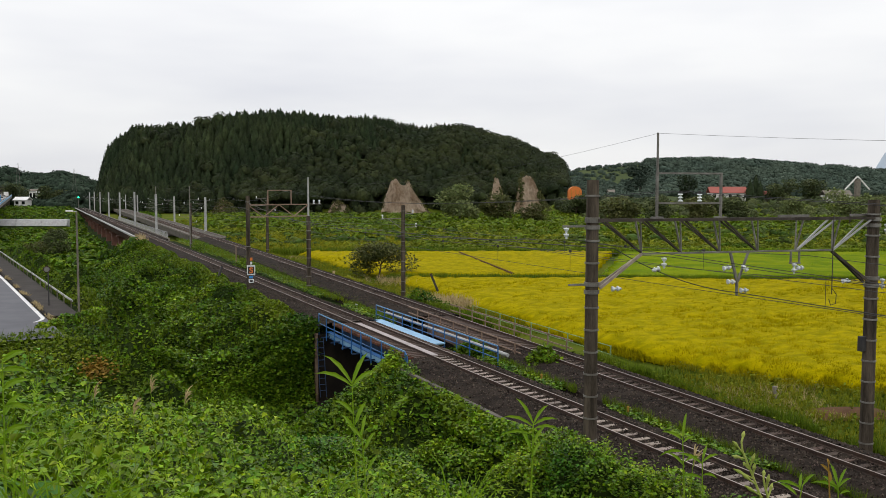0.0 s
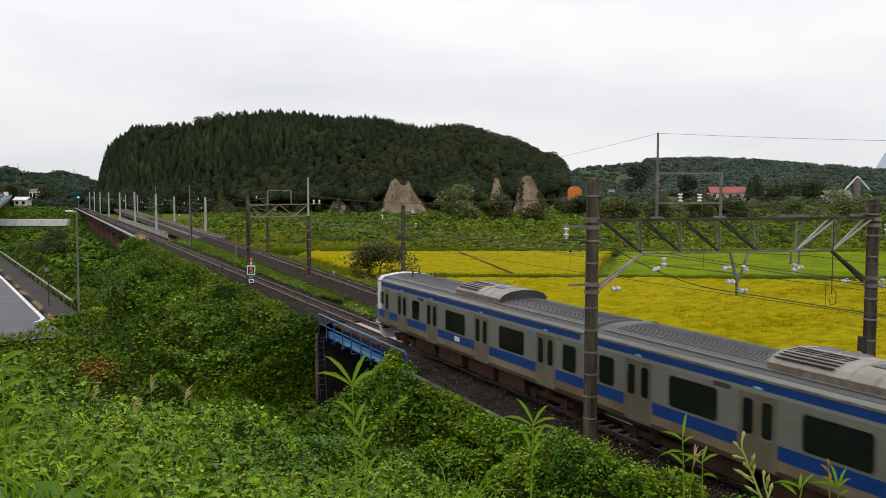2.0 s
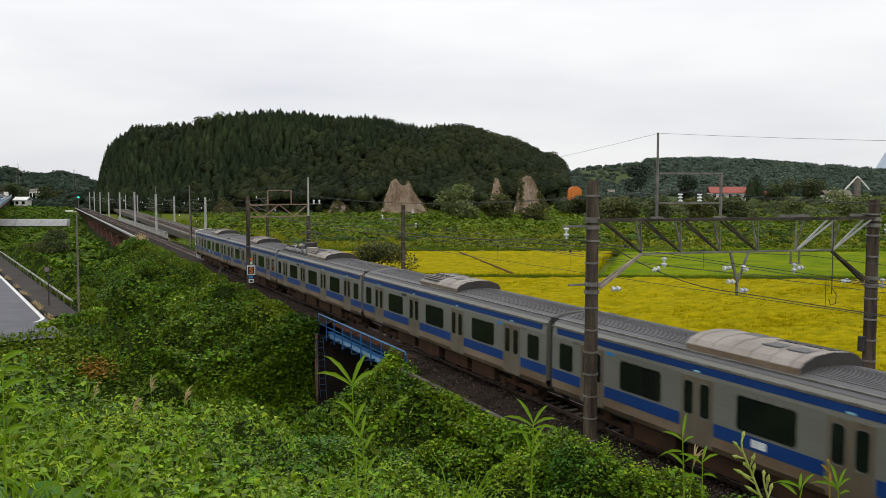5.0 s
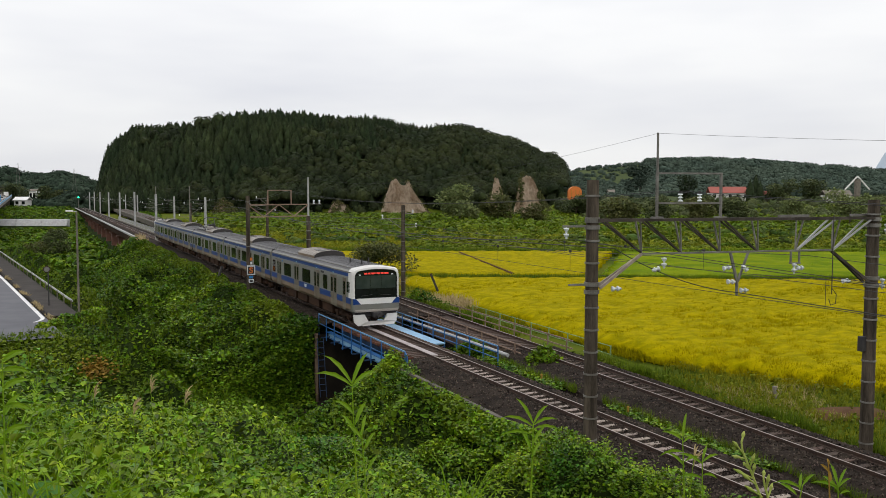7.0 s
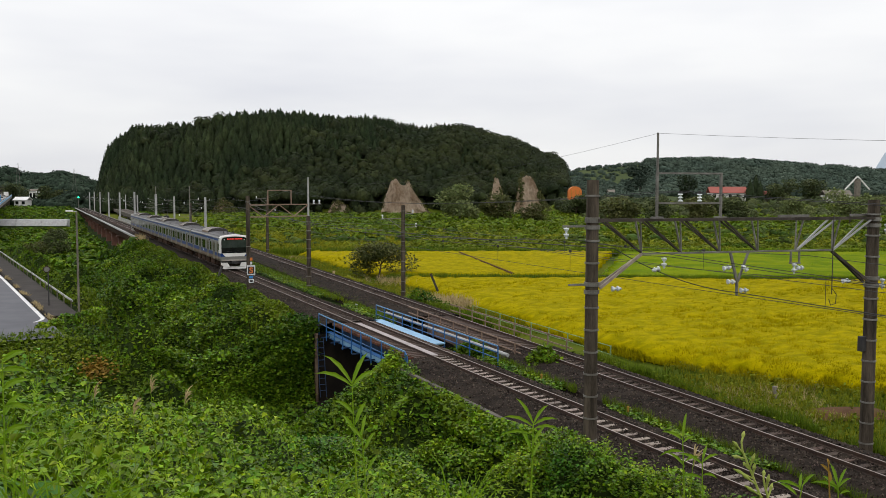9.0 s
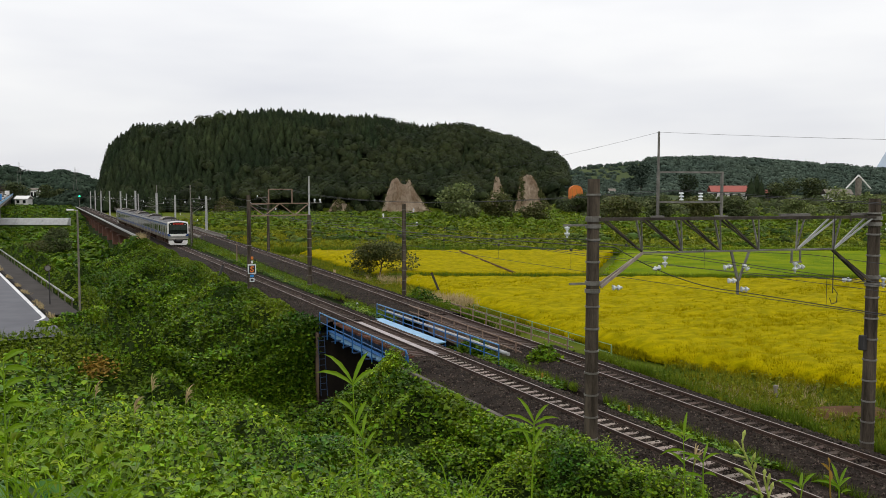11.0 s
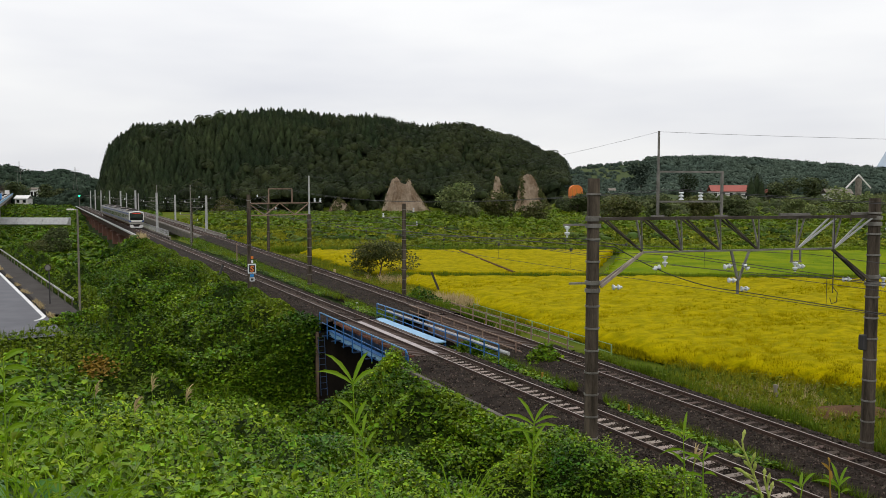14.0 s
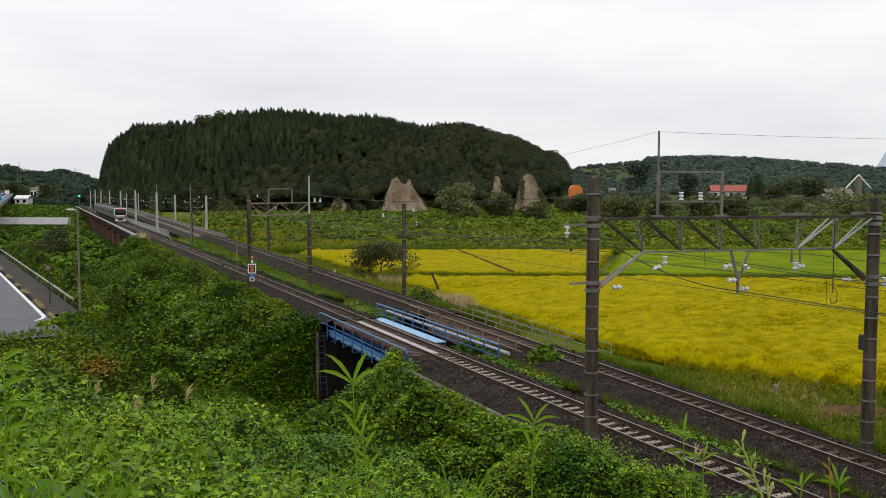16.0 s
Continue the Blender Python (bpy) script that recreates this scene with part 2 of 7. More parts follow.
# end plates of the roof unit, much darker than its cover
M_ENDDARK = mat("dark_end_metal", (0.040, 0.036, 0.033), (0.024, 0.021, 0.020), 0.75, scale=1.2, fine=15, bump=0.1)
M_BLACK = mat("black_rubber", (0.022, 0.020, 0.020), (0.03, 0.027, 0.026), 0.7, scale=2, fine=20, bump=0.1)
M_UNDER = mat("underframe_brown", (0.058, 0.030, 0.017), (0.030, 0.018, 0.012), 0.9, spec=0.1, scale=1.5, fine=20, bump=0.2)
M_FRP = mat("white_front_mask", (0.68, 0.67, 0.64), (0.60, 0.58, 0.545), 0.4, scale=0.8, fine=15, bump=0)
M_GUARD = mat("dirty_white_steel", (0.50, 0.50, 0.47), (0.30, 0.30, 0.27), 0.6, scale=1.0, fine=12, bump=0.05)
M_REDLED = mat("red_display", (0.95, 0.06, 0.04), None, 0.5, scale=1, fine=5, bump=0, glow=0.35)
M_CYANLAMP = mat("pale_cyan_plate", (0.22, 0.48, 0.56), (0.18, 0.40, 0.48), 0.5, bump=0)
M_TAIL = mat("tail_lamp", (0.9, 0.03, 0.02), None, 0.3, scale=1, fine=5, bump=0, glow=1.0)
M_ORANGE = mat("orange_paint", (0.62, 0.17, 0.015), (0.52, 0.13, 0.015), 0.6, scale=1, fine=20, bump=0)
M_SIGNBLUE = mat("blue_plate", (0.02, 0.22, 0.55), None, 0.5, scale=1, fine=20, bump=0)
M_ROOFRED = mat("red_roof_tin", (0.33, 0.085, 0.062), (0.27, 0.07, 0.05), 0.7, scale=0.3, fine=5, bump=0.1)
M_GREENLAMP = mat("green_signal_lamp", (0.02, 0.95, 0.45), None, 0.4, bump=0, glow=3.0)
M_RAILGREEN = mat("faded_green_paint", (0.20, 0.33, 0.13), (0.15, 0.22, 0.09), 0.7, scale=2, fine=30, bump=0.1)


# ---- building helpers ----
def part(name, bm, material, parent=None, label="", smooth=False):
    me = bpy.data.meshes.new(name)
    bmesh.ops.recalc_face_normals(bm, faces=bm.faces[:])
    bm.to_mesh(me)
    bm.free()
    me.materials.append(material)
    if smooth:
        me.polygons.foreach_set("use_smooth", [True] * len(me.polygons))
    ob = new(name, me)
    ob.parent = parent
    if label:
        ob["label"] = label
    return ob


def base(name, at=(0, 0, 0), rz=0.0):
    ob = new(name)
    ob.empty_display_size = 0.2
    ob.matrix_basis = pose(*at, 0, 0, rz)
    return ob


def box(bm, lo, hi, bevel=0.0):
    c = [(a + b) / 2 for a, b in zip(lo, hi)]
    s = [abs(b - a) for a, b in zip(lo, hi)]
    vs = bmesh.ops.create_cube(bm, size=1, matrix=Matrix.Translation(c) @ Matrix.Diagonal((*s, 1)))["verts"]
    if bevel:
        es = list({e for v in vs for e in v.link_edges})
        bmesh.ops.bevel(bm, geom=es, offset=bevel, segments=2, affect="EDGES", profile=0.6)
    return bm


def rod(bm, a, b, r, r2=None, seg=8):
    a, b = Vector(a), Vector(b)
    d = b - a
    m = Matrix.Translation((a + b) / 2) @ d.to_track_quat("Z", "Y").to_matrix().to_4x4()
    bmesh.ops.create_cone(bm, cap_ends=True, segments=seg, radius1=r, radius2=r if r2 is None else r2, depth=d.length, matrix=m)
    return bm


def bar(bm, a, b, w, h):
    """A square bar from a to b."""
    a, b = Vector(a), Vector(b)
    d = b - a
    m = Matrix.Translation((a + b) / 2) @ d.to_track_quat("Y", "Z").to_matrix().to_4x4() @ Matrix.Diagonal((w, d.length, h, 1))
    bmesh.ops.create_cube(bm, size=1, matrix=m)
    return bm


def sweep(bm, prof, path, closed=False):
    """Run a profile of (across, up) points along a path of (point, across vector)."""
    rows = [[bm.verts.new(Vector(p) + Vector(ac) * u + Vector((0, 0, w))) for u, w in prof] for p, ac in path]
    n = len(prof)
    for r0, r1 in zip(rows, rows[1:]):
        for i in range(n if closed else n - 1):
            j = (i + 1) % n
            bm.faces.new((r0[i], r0[j], r1[j], r1[i]))
    if closed:
        bm.faces.new(rows[0])
        bm.faces.new(rows[-1][::-1])
    return bm


def raw_mesh(name, verts, faces_flat, corners, material, smooth=False):
    """A mesh from arrays of vertices and of faces that all have the same number of corners."""
    me = bpy.data.meshes.new(name)
    nf = len(faces_flat) // corners
    me.vertices.add(len(verts))
    me.vertices.foreach_set("co", np.asarray(verts, np.float32).ravel())
    me.loops.add(len(faces_flat))
    me.loops.foreach_set("vertex_index", np.asarray(faces_flat, np.int32))
    me.polygons.add(nf)
    me.polygons.foreach_set("loop_start", np.arange(0, nf * corners, corners, dtype=np.int32))
    me.polygons.foreach_set("loop_total", np.full(nf, corners, np.int32))
    if smooth:
        me.polygons.foreach_set("use_smooth", np.ones(nf, bool))
    me.update(calc_edges=True)
    me.materials.append(material)
    return new(name, me)


RNG = np.random.default_rng(7)


def scatter(name, pts, size, template, tris, material, tilt=0.6, lean=None, squash=None):
    """Copies of a small template (vertices, triangles) at pts, each turned about z, tilted by a random angle and scaled, joined into one mesh."""
    pts = np.asarray(pts, float)
    n = len(pts)
    T = np.asarray(template, float)
    yaw, tl, ax = RNG.uniform(0, 2 * np.pi, n), np.abs(RNG.normal(0, tilt, n)), RNG.uniform(0, 2 * np.pi, n)
    c, s = np.cos(yaw), np.sin(yaw)
    V = np.repeat(T[None], n, 0) * np.asarray(size, float).reshape(-1, 1, 1)
    if squash is not None:
        V[:, :, 2] *= np.asarray(squash).reshape(-1, 1)
    x, y, z = V[..., 0] * c[:, None] - V[..., 1] * s[:, None], V[..., 0] * s[:, None] + V[..., 1] * c[:, None], V[..., 2]
    # tilt about a random level axis
    ux, uy = np.cos(ax)[:, None], np.sin(ax)[:, None]
    a, b = x * ux + y * uy, -x * uy + y * ux
    ct, st = np.cos(tl)[:, None], np.sin(tl)[:, None]
    b, z = b * ct - z * st, b * st + z * ct
    x, y = a * ux - b * uy, a * uy + b * ux
    V = np.stack([x, y, z], -1) + pts[:, None]
    F = (np.asarray(tris)[None] + (np.arange(n) * len(T))[:, None, None]).ravel()
    return raw_mesh(name, V.reshape(-1, 3), F, 3, material)


# templates: single folded leaf, three-part kudzu leaf, grass tuft, ragged clump
LEAF = [(0, -0.5, 0), (0.42, 0, 0.10), (0, 0.55, -0.05), (-0.42, 0, 0.10)]
LEAF_T = [(0, 1, 2), (0, 2, 3)]


def _kudzu():
    vs, ts = [], []
    for ang, off in ((0, 0.35), (2.0, 0.22), (-2.0, 0.22)):
        ca, sa = math.cos(ang), math.sin(ang)
        k = len(vs)
        for x, y, z in ((0, 0, -0.02), (0.30, 0.22, 0.12), (0.24, 0.52, 0.07), (0, 0.82, -0.20), (-0.24, 0.52, 0.07), (-0.30, 0.22, 0.12)):
            y += off * 0.4
            vs.append((x * ca - y * sa, x * sa + y * ca, z))
        ts += [(k, k + 1, k + 2), (k, k + 2, k + 3), (k, k + 3, k + 4), (k, k + 4, k + 5)]
    return vs, ts


KUDZU, KUDZU_T = _kudzu()


def _tuft(blades, spread, width, bent=True):
    rr = random.Random(3)
    vs, ts = [], []
    for i in range(blades):
        a = 2 * math.pi * i / blades + rr.uniform(-0.4, 0.4)
        l, o = rr.uniform(0.6, 1.0), rr.uniform(0.3, 1.0) * spread
        px, py = -math.sin(a) * width, math.cos(a) * width
        k = len(vs)
        if not bent:
            vs += [(px * 1.4, py * 1.4, 0), (-px * 1.4, -py * 1.4, 0), (math.cos(a) * o, math.sin(a) * o, l)]
            ts.append((k, k + 1, k + 2))
            continue
        vs += [(px, py, 0), (-px, -py, 0), (math.cos(a) * o * 0.35 + px * 0.7, math.sin(a) * o * 0.35 + py * 0.7, l * 0.65),
               (math.cos(a) * o * 0.35 - px * 0.7, math.sin(a) * o * 0.35 - py * 0.7, l * 0.65), (math.cos(a) * o, math.sin(a) * o, l)]
        ts += [(k, k + 1, k + 3), (k, k + 3, k + 2), (k + 2, k + 3, k + 4)]
    return vs, ts


TUFT, TUFT_T = _tuft(7, 0.5, 0.022, False)
FINE, FINE_T = _tuft(7, 0.9, 0.007)


def _stalk(pairs, seed):
    """An upright weed: a thin stem with narrow pointed leaves all the way up."""
    rr = random.Random(seed)
    vs, ts = [(0.008, 0, 0), (-0.008, 0, 0), (0, 0, 1)], [(0, 1, 2)]
    for k in range(pairs):
        z, a = 0.12 + 0.88 * k / pairs, 2.4 * k + rr.uniform(-0.3, 0.3)
        l, d = rr.uniform(0.2, 0.34) * (1.15 - 0.6 * z), Vector((math.cos(a), math.sin(a), 0))
        e = Vector((-d.y, d.x, 0)) * l * 0.16
        q, up = Vector((0, 0, z)), Vector((0, 0, l * rr.uniform(0.35, 0.7)))
        c = len(vs)
        vs += [tuple(q), tuple(q + d * l * 0.45 + up * 0.8 + e), tuple(q + d * l + up * 0.7), tuple(q + d * l * 0.45 + up * 0.8 - e), tuple(q + d * l * 0.45 + up * 0.66)]
        ts += [(c, c + 1, c + 4), (c + 1, c + 2, c + 4), (c + 2, c + 3, c + 4), (c + 3, c, c + 4)]
    return vs, ts


STALK, STALK_T = _stalk(13, 4)
RICE, RICE_T = _tuft(6, 0.6, 0.05, False)


# ---- ground ----
def sstep(a, b, v):
    t = np.clip((np.asarray(v, float) - a) / (b - a), 0, 1)
    return t * t * (3 - 2 * t)


def smax(a, b, k=0.6):
    h = np.clip(0.5 + 0.5 * (a - b) / k, 0, 1)
    return b * (1 - h) + a * h + k * h * (1 - h)


def x_far(y):
    """The far track's centre line, which draws away from the near one."""
    y = np.asarray(y, float)
    return 3.4 + 0.018 * y + 5.4 * (1 - np.exp(-y / 150))


def wobble(x, y, s, seed):
    """Cheap smooth noise between -1 and 1."""
    r = np.random.default_rng(seed)
    v = np.zeros(np.broadcast(x, y).shape)
    for k in range(6):
        a, f, ph = r.uniform(0, 6.28), r.uniform(0.6, 1.7) / s, r.uniform(0, 6.28, 2)
        v = v + np.sin((x * np.cos(a) + y * np.sin(a)) * f + ph[0] + 1.3 * np.sin((y * np.cos(a) - x * np.sin(a)) * f * 0.7 + ph[1]))
    return v / 4


def x_road(y):
    """The right-hand edge of the road's strip, beside which its guard rail stands."""
    return -15.3 - 0.117 * (np.clip(y, 40, 400) - 71.7)


HILL = (150.7, 534.0, radians(17.5))


def hill_local(x, y):
    dx, dy = x - HILL[0], y - HILL[1]
    c, s = math.cos(HILL[2]), math.sin(HILL[2])
    return dx * c - dy * s, dx * s + dy * c


# the hill's crest line, fitted to its outline from the camera: distance along it, height
CREST_A = (-143, -140.6, -139.3, -137.3, -134.3, -126, -121.7, -112.6, -83.9, -80.9, -65.2, -47.9, -30.6, -9.6, 4.6, 22.4, 36.7, 47.5, 62.1, 73, 84, 95.1, 106.2, 117.4, 126.7, 136.1, 145.6, 150.1, 153)
CREST_H = (0, 4.3, 11.9, 21.5, 27.4, 34, 38.5, 40, 42.1, 44.9, 47.5, 49.1, 50.4, 49.2, 47.6, 47.5, 45.8, 43.1, 40, 43, 43.1, 39.9, 36.4, 33.9, 29.6, 24.2, 19.1, 12.1, 0)


def hill_height(x, y):
    a, b = hill_local(x, y)
    # the sides are skewed along the view so the outline fits the camera
    a = a - (0.0019 * a + 0.0085) * np.clip(b + 8, -90, 20)
    return np.interp(a, CREST_A, CREST_H) * sstep(-95, -8, b) * (1 - sstep(60, 150, b)) * (1 + 0.015 * wobble(x, y, 25, 5))


def ridge(x, y, cx, cy, lx, ly, top):
    return top * np.exp(-((x - cx) / lx) ** 2 - ((y - cy) / ly) ** 2)


def ground_z(x, y):
    x, y = np.asarray(x, float), np.asarray(y, float)
    xf = x_far(y)
    river = sstep(160, 172, y) * (1 - sstep(520, 545, y))
    bed = -0.78 - 5.2 * river
    left = bed + 0.25 - 0.62 * np.clip(-3.0 - x, 0, 30)
    right = bed - 0.45 * np.clip(x - xf - 3.0, 0, 30)
    road = sstep(-4.6, -1.2, x_road(y) - x) * sstep(40, 62, y)
    valley = -5.2 + 3.75 * road + 0.6 * wobble(x, y, 9, 2) * (1 - road) - 1.0 * sstep(140, 200, y) * (1 - road)
    dx = x + 17.7
    over = y - (21 + 1.25 * np.clip(dx, -2, 20))
    hill = 6.15 - 0.46 * np.clip(dx, -4, 30) - 0.115 * np.clip(y, -30, 200) - 0.45 * sstep(6, 16, y) - 0.62 * np.log1p(np.exp(np.clip(over * 0.8, -20, 60))) / 0.8
    lz = smax(smax(left, valley, 0.8), hill, 0.8)
    field = -2.0 + 0 * x
    rz = np.maximum(right, np.where(y > 160, -2.6, field))
    z = np.where(x < (xf * 0.5), lz, rz)
    # the lane that passes under both tracks
    gully = sstep(38.2 - 0.25 * np.clip(x + 3, -6, 0), 39.4 - 0.25 * np.clip(x + 3, -6, 0), y) * (1 - sstep(51.7, 52.7, y)) * sstep(-9.5, -5.5, x) * (1 - sstep(8.2, 9.5, x))
    z = z * (1 - gully) + np.minimum(z, -5.2) * gully
    # distant relief
    z = z + hill_height(x, y)
    z = z + ridge(x, y, 760, 900, 330, 150, 43) + ridge(x, y, 330, 760, 130, 100, 26) + ridge(x, y, -330, 1350, 420, 160, 46) + ridge(x, y, 1300, 900, 300, 300, 38)
    deep, wide = (x + 17.7) * 0.421 + y * 0.907, (x + 17.7) * 0.907 - y * 0.421
    z = z + 6.5 * sstep(390, 450, deep) * sstep(0.11, 0.14, wide / np.maximum(deep, 1))
    z = z + 6.0 * sstep(310, 400, deep) * (1 - sstep(-0.44, -0.40, wide / np.maximum(deep, 1)))
    return z


def bumps(x, y):
    """Humps of the vine cover on the slopes beside the near track."""
    side = sstep(-2.75, -4.2, x) * (1 - sstep(-1.5, 0.0, x_road(y) - x) * sstep(44, 58, y))
    near = sstep(1.5, 12, np.hypot(x + 17.7, y))
    far = sstep(16, 40, y)
    mound = 1.15 * np.exp(-((x + 3.5) / 0.85) ** 2) * sstep(9, 13, y) * (1 - sstep(22, 25, y))
    side = side * (1 - sstep(135, 170, y))
    side = side * (1 - 0.9 * sstep(30.5, 33.5, y) * (1 - sstep(52, 54, y)) * sstep(-10, -8, x))
    return side * near * ((0.4 + 0.4 * far) * np.abs(wobble(x, y, 0.9, 11)) + (0.5 + 1.9 * far) * np.abs(wobble(x, y, 2.6, 12)) + 1.0 * far * wobble(x, y, 6.0, 13) - 0.1 - 0.35 * far) + mound


def axis_steps(lo, dense_lo, dense_hi, hi, step, grow):
    v, s, out = dense_hi, step, list(np.arange(dense_lo, dense_hi, step))
    while v < hi:
        out.append(v)
        v += s
        s *= grow
    v, s = dense_lo - step, step
    while v > lo:
        out.insert(0, v)
        v -= s
        s *= grow
    return np.array(out)


gx, gy = axis_steps(-2500, -32, 16, 3200, 0.6, 1.055), axis_steps(-400, -3, 90, 4500, 0.6, 1.042)
GX, GY = np.meshgrid(gx, gy)
GZ = ground_z(GX, GY) + bumps(GX, GY) - 0.12
nx, ny = len(gx), len(gy)
idx = np.arange(nx * ny).reshape(ny, nx)
quads = np.stack([idx[:-1, :-1], idx[:-1, 1:], idx[1:, 1:], idx[1:, :-1]], -1).ravel()
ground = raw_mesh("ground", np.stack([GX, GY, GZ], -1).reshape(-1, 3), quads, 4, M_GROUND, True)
ground.data.materials.append(M_FARGREEN)
fc = ((GY[:-1, :-1].ravel() > 120) & (GX[:-1, :-1].ravel() > 3)) | (GX[:-1, :-1].ravel() > 10) | (GY[:-1, :-1].ravel() > 600)
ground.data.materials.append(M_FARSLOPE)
# past 470 m along the view the ground takes the haze-tinted colour
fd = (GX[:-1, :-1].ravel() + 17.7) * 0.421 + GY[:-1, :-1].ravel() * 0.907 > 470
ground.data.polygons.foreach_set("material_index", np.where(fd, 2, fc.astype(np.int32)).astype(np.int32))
tagged(ground, "rough green ground with slopes, valley and wooded hills", "ground", kind="structure")

# ---- railway ----
def straight(y0, y1, x=0.0, z=0.0):
    return [((x, y0, z), (1, 0, 0)), ((x, y1, z), (1, 0, 0))]


def far_path(y0, y1, n, z=0.0, dx=0.0):
    out = []
    for y in np.linspace(y0, y1, n):
        k = 0.018 + 0.036 * math.exp(-y / 150)
        q = Vector((1, -k, 0)).normalized()
        out.append(((float(x_far(y)) + q.x * dx, y + q.y * dx, z), q))
    return out


RAIL = [(-0.0325, 0), (-0.0325, -0.045), (-0.008, -0.06), (-0.008, -0.125), (-0.0635, -0.15), (0.0635, -0.15), (0.008, -0.125), (0.008, -0.06), (0.0325, -0.045), (0.0325, 0)]
HEAD = [(-0.022, 0.004), (-0.022, -0.004), (0.022, -0.004), (0.022, 0.004)]
BED = [(-2.75, -0.95), (-2.45, -0.36), (-1.45, -0.16), (-1.1, -0.125), (-0.66, -0.125), (-0.45, -0.16), (0.0, -0.19), (0.45, -0.15), (0.66, -0.125), (1.1, -0.13), (1.45, -0.17), (1.9, -0.42), (2.5, -0.95)]

Y0, BR0, BR1, RIV0, RIV1, YEND = -30.0, 38.6, 51.6, 162.0, 540.0, 900.0


def track(name, label, path):
    tr = tagged(base(name), label, "railway track", "double line of track", "structure")
    for sx in (-0.5335, 0.5335):
        rail = part("rail", sweep(bmesh.new(), RAIL, path(Y0, YEND, sx), True), M_RAILSIDE, tr)
        part("rail_head", sweep(bmesh.new(), HEAD, path(Y0, YEND, sx), True), M_RAILTOP, rail, "worn shiny rail head")
    return tr


near_track = track("near_track", "brown steel rails on pale sleepers and dark ballast", lambda a, b, dx: straight(a, b, dx))
far_track = track("far_track", "brown steel rails on sleepers sunk in dark ballast", lambda a, b, dx: far_path(a, b, 120, 0, dx))
for nm, pth in (("near", lambda a, b: straight(a, b)), ("far", lambda a, b: far_path(a, b, 50))):
    for a, b in ((Y0, BR0), (BR1, RIV0), (RIV1, YEND)):
        tagged(part("ballast_bed", sweep(bmesh.new(), BED, pth(a, b)), M_BALLAST), "bed of dark brown crushed stone under the rails", "ballast", kind="structure")


# ---- train ----
CAR_L, CAR_W = 19.5, 1.475
SHELL = [(-1.40, 0.98), (-1.475, 1.25), (-1.475, 2.95), (-1.44, 3.28), (-1.36, 3.42), (-1.15, 3.53), (-0.8, 3.62), (-0.4, 3.67), (0, 3.685)]
SHELL = SHELL + [(-x, z) for x, z in SHELL[-2::-1]]


def side_panel(bm, s, y0, y1, z0, z1, out=0.0, thick=0.03, bevel=0.0):
    x = s * (CAR_W + out)
    box(bm, (x - s * thick, y0, z0), (x, y1, z1), bevel)
    return bm


def rounded_panel(bm, s, y0, y1, z0, z1, out, thick, r):
    """A plate on the side with rounded corners."""
    pts = []
    for cy, cz, a0 in ((y1 - r, z1 - r, 0), (y0 + r, z1 - r, 90), (y0 + r, z0 + r, 180), (y1 - r, z0 + r, 270)):
        for k in range(4):
            a = radians(a0 + 30 * k)
            pts.append((cy + r * math.cos(a), cz + r * math.sin(a)))
    x = s * (CAR_W + out)
    A = [bm.verts.new((x, y, z)) for y, z in pts]
    B = [bm.verts.new((x - s * thick, y, z)) for y, z in pts]
    bm.faces.new(A)
    bm.faces.new(B[::-1])
    for i in range(len(A)):
        j = (i + 1) % len(A)
        bm.faces.new((A[i], B[i], B[j], A[j]))
    return bm


def bogie(car, y):
    b = part("bogie", bmesh.new(), M_UNDER, car, "brown steel bogie with wheels")
    bm = bmesh.new()
    for s in (-1, 1):
        box(bm, (s * 0.98 - 0.07, y - 1.6, 0.42), (s * 0.98 + 0.07, y + 1.6, 0.62), 0.02)
        for k in (-1.05, 1.05):
            box(bm, (s * 0.98 - 0.12, y + k - 0.2, 0.3), (s * 0.98 + 0.12, y + k + 0.2, 0.66), 0.03)
        rod(bm, (s * 0.95, y, 0.55), (s * 0.95, y, 0.95), 0.25, seg=14)
    box(bm, (-0.95, y - 0.25, 0.45), (0.95, y + 0.25, 0.7))
    bm.to_mesh(b.data)
    bm.free()
    for k in (-1.05, 1.05):
        bm = bmesh.new()
        rod(bm, (-0.95, y + k, 0.43), (0.95, y + k, 0.43), 0.07)
        for s in (-1, 1):
            rod(bm, (s * 0.56, y + k, 0.43), (s * 0.69, y + k, 0.43), 0.43, seg=24)
            rod(bm, (s * 0.53, y + k, 0.43), (s * 0.56, y + k, 0.43), 0.455, seg=24)
        part("wheelset", bm, M_RAILSIDE, b)


def side_band(car, gaps, y0, y1, z0, z1, material, name, label, out=0.004):
    """A coloured band along both sides, broken where the doors stand."""
    for s in (-1, 1):
        cuts = sorted(gaps)
        a = y0
        for c, w in cuts + [(None, 0)]:
            b = y1 if c is None else c - w / 2
            if b - a > 0.1:
                part(name, side_panel(bmesh.new(), s, a, b, z0, z1, out), material, car, label)
            if c is not None:
                a = c + w / 2


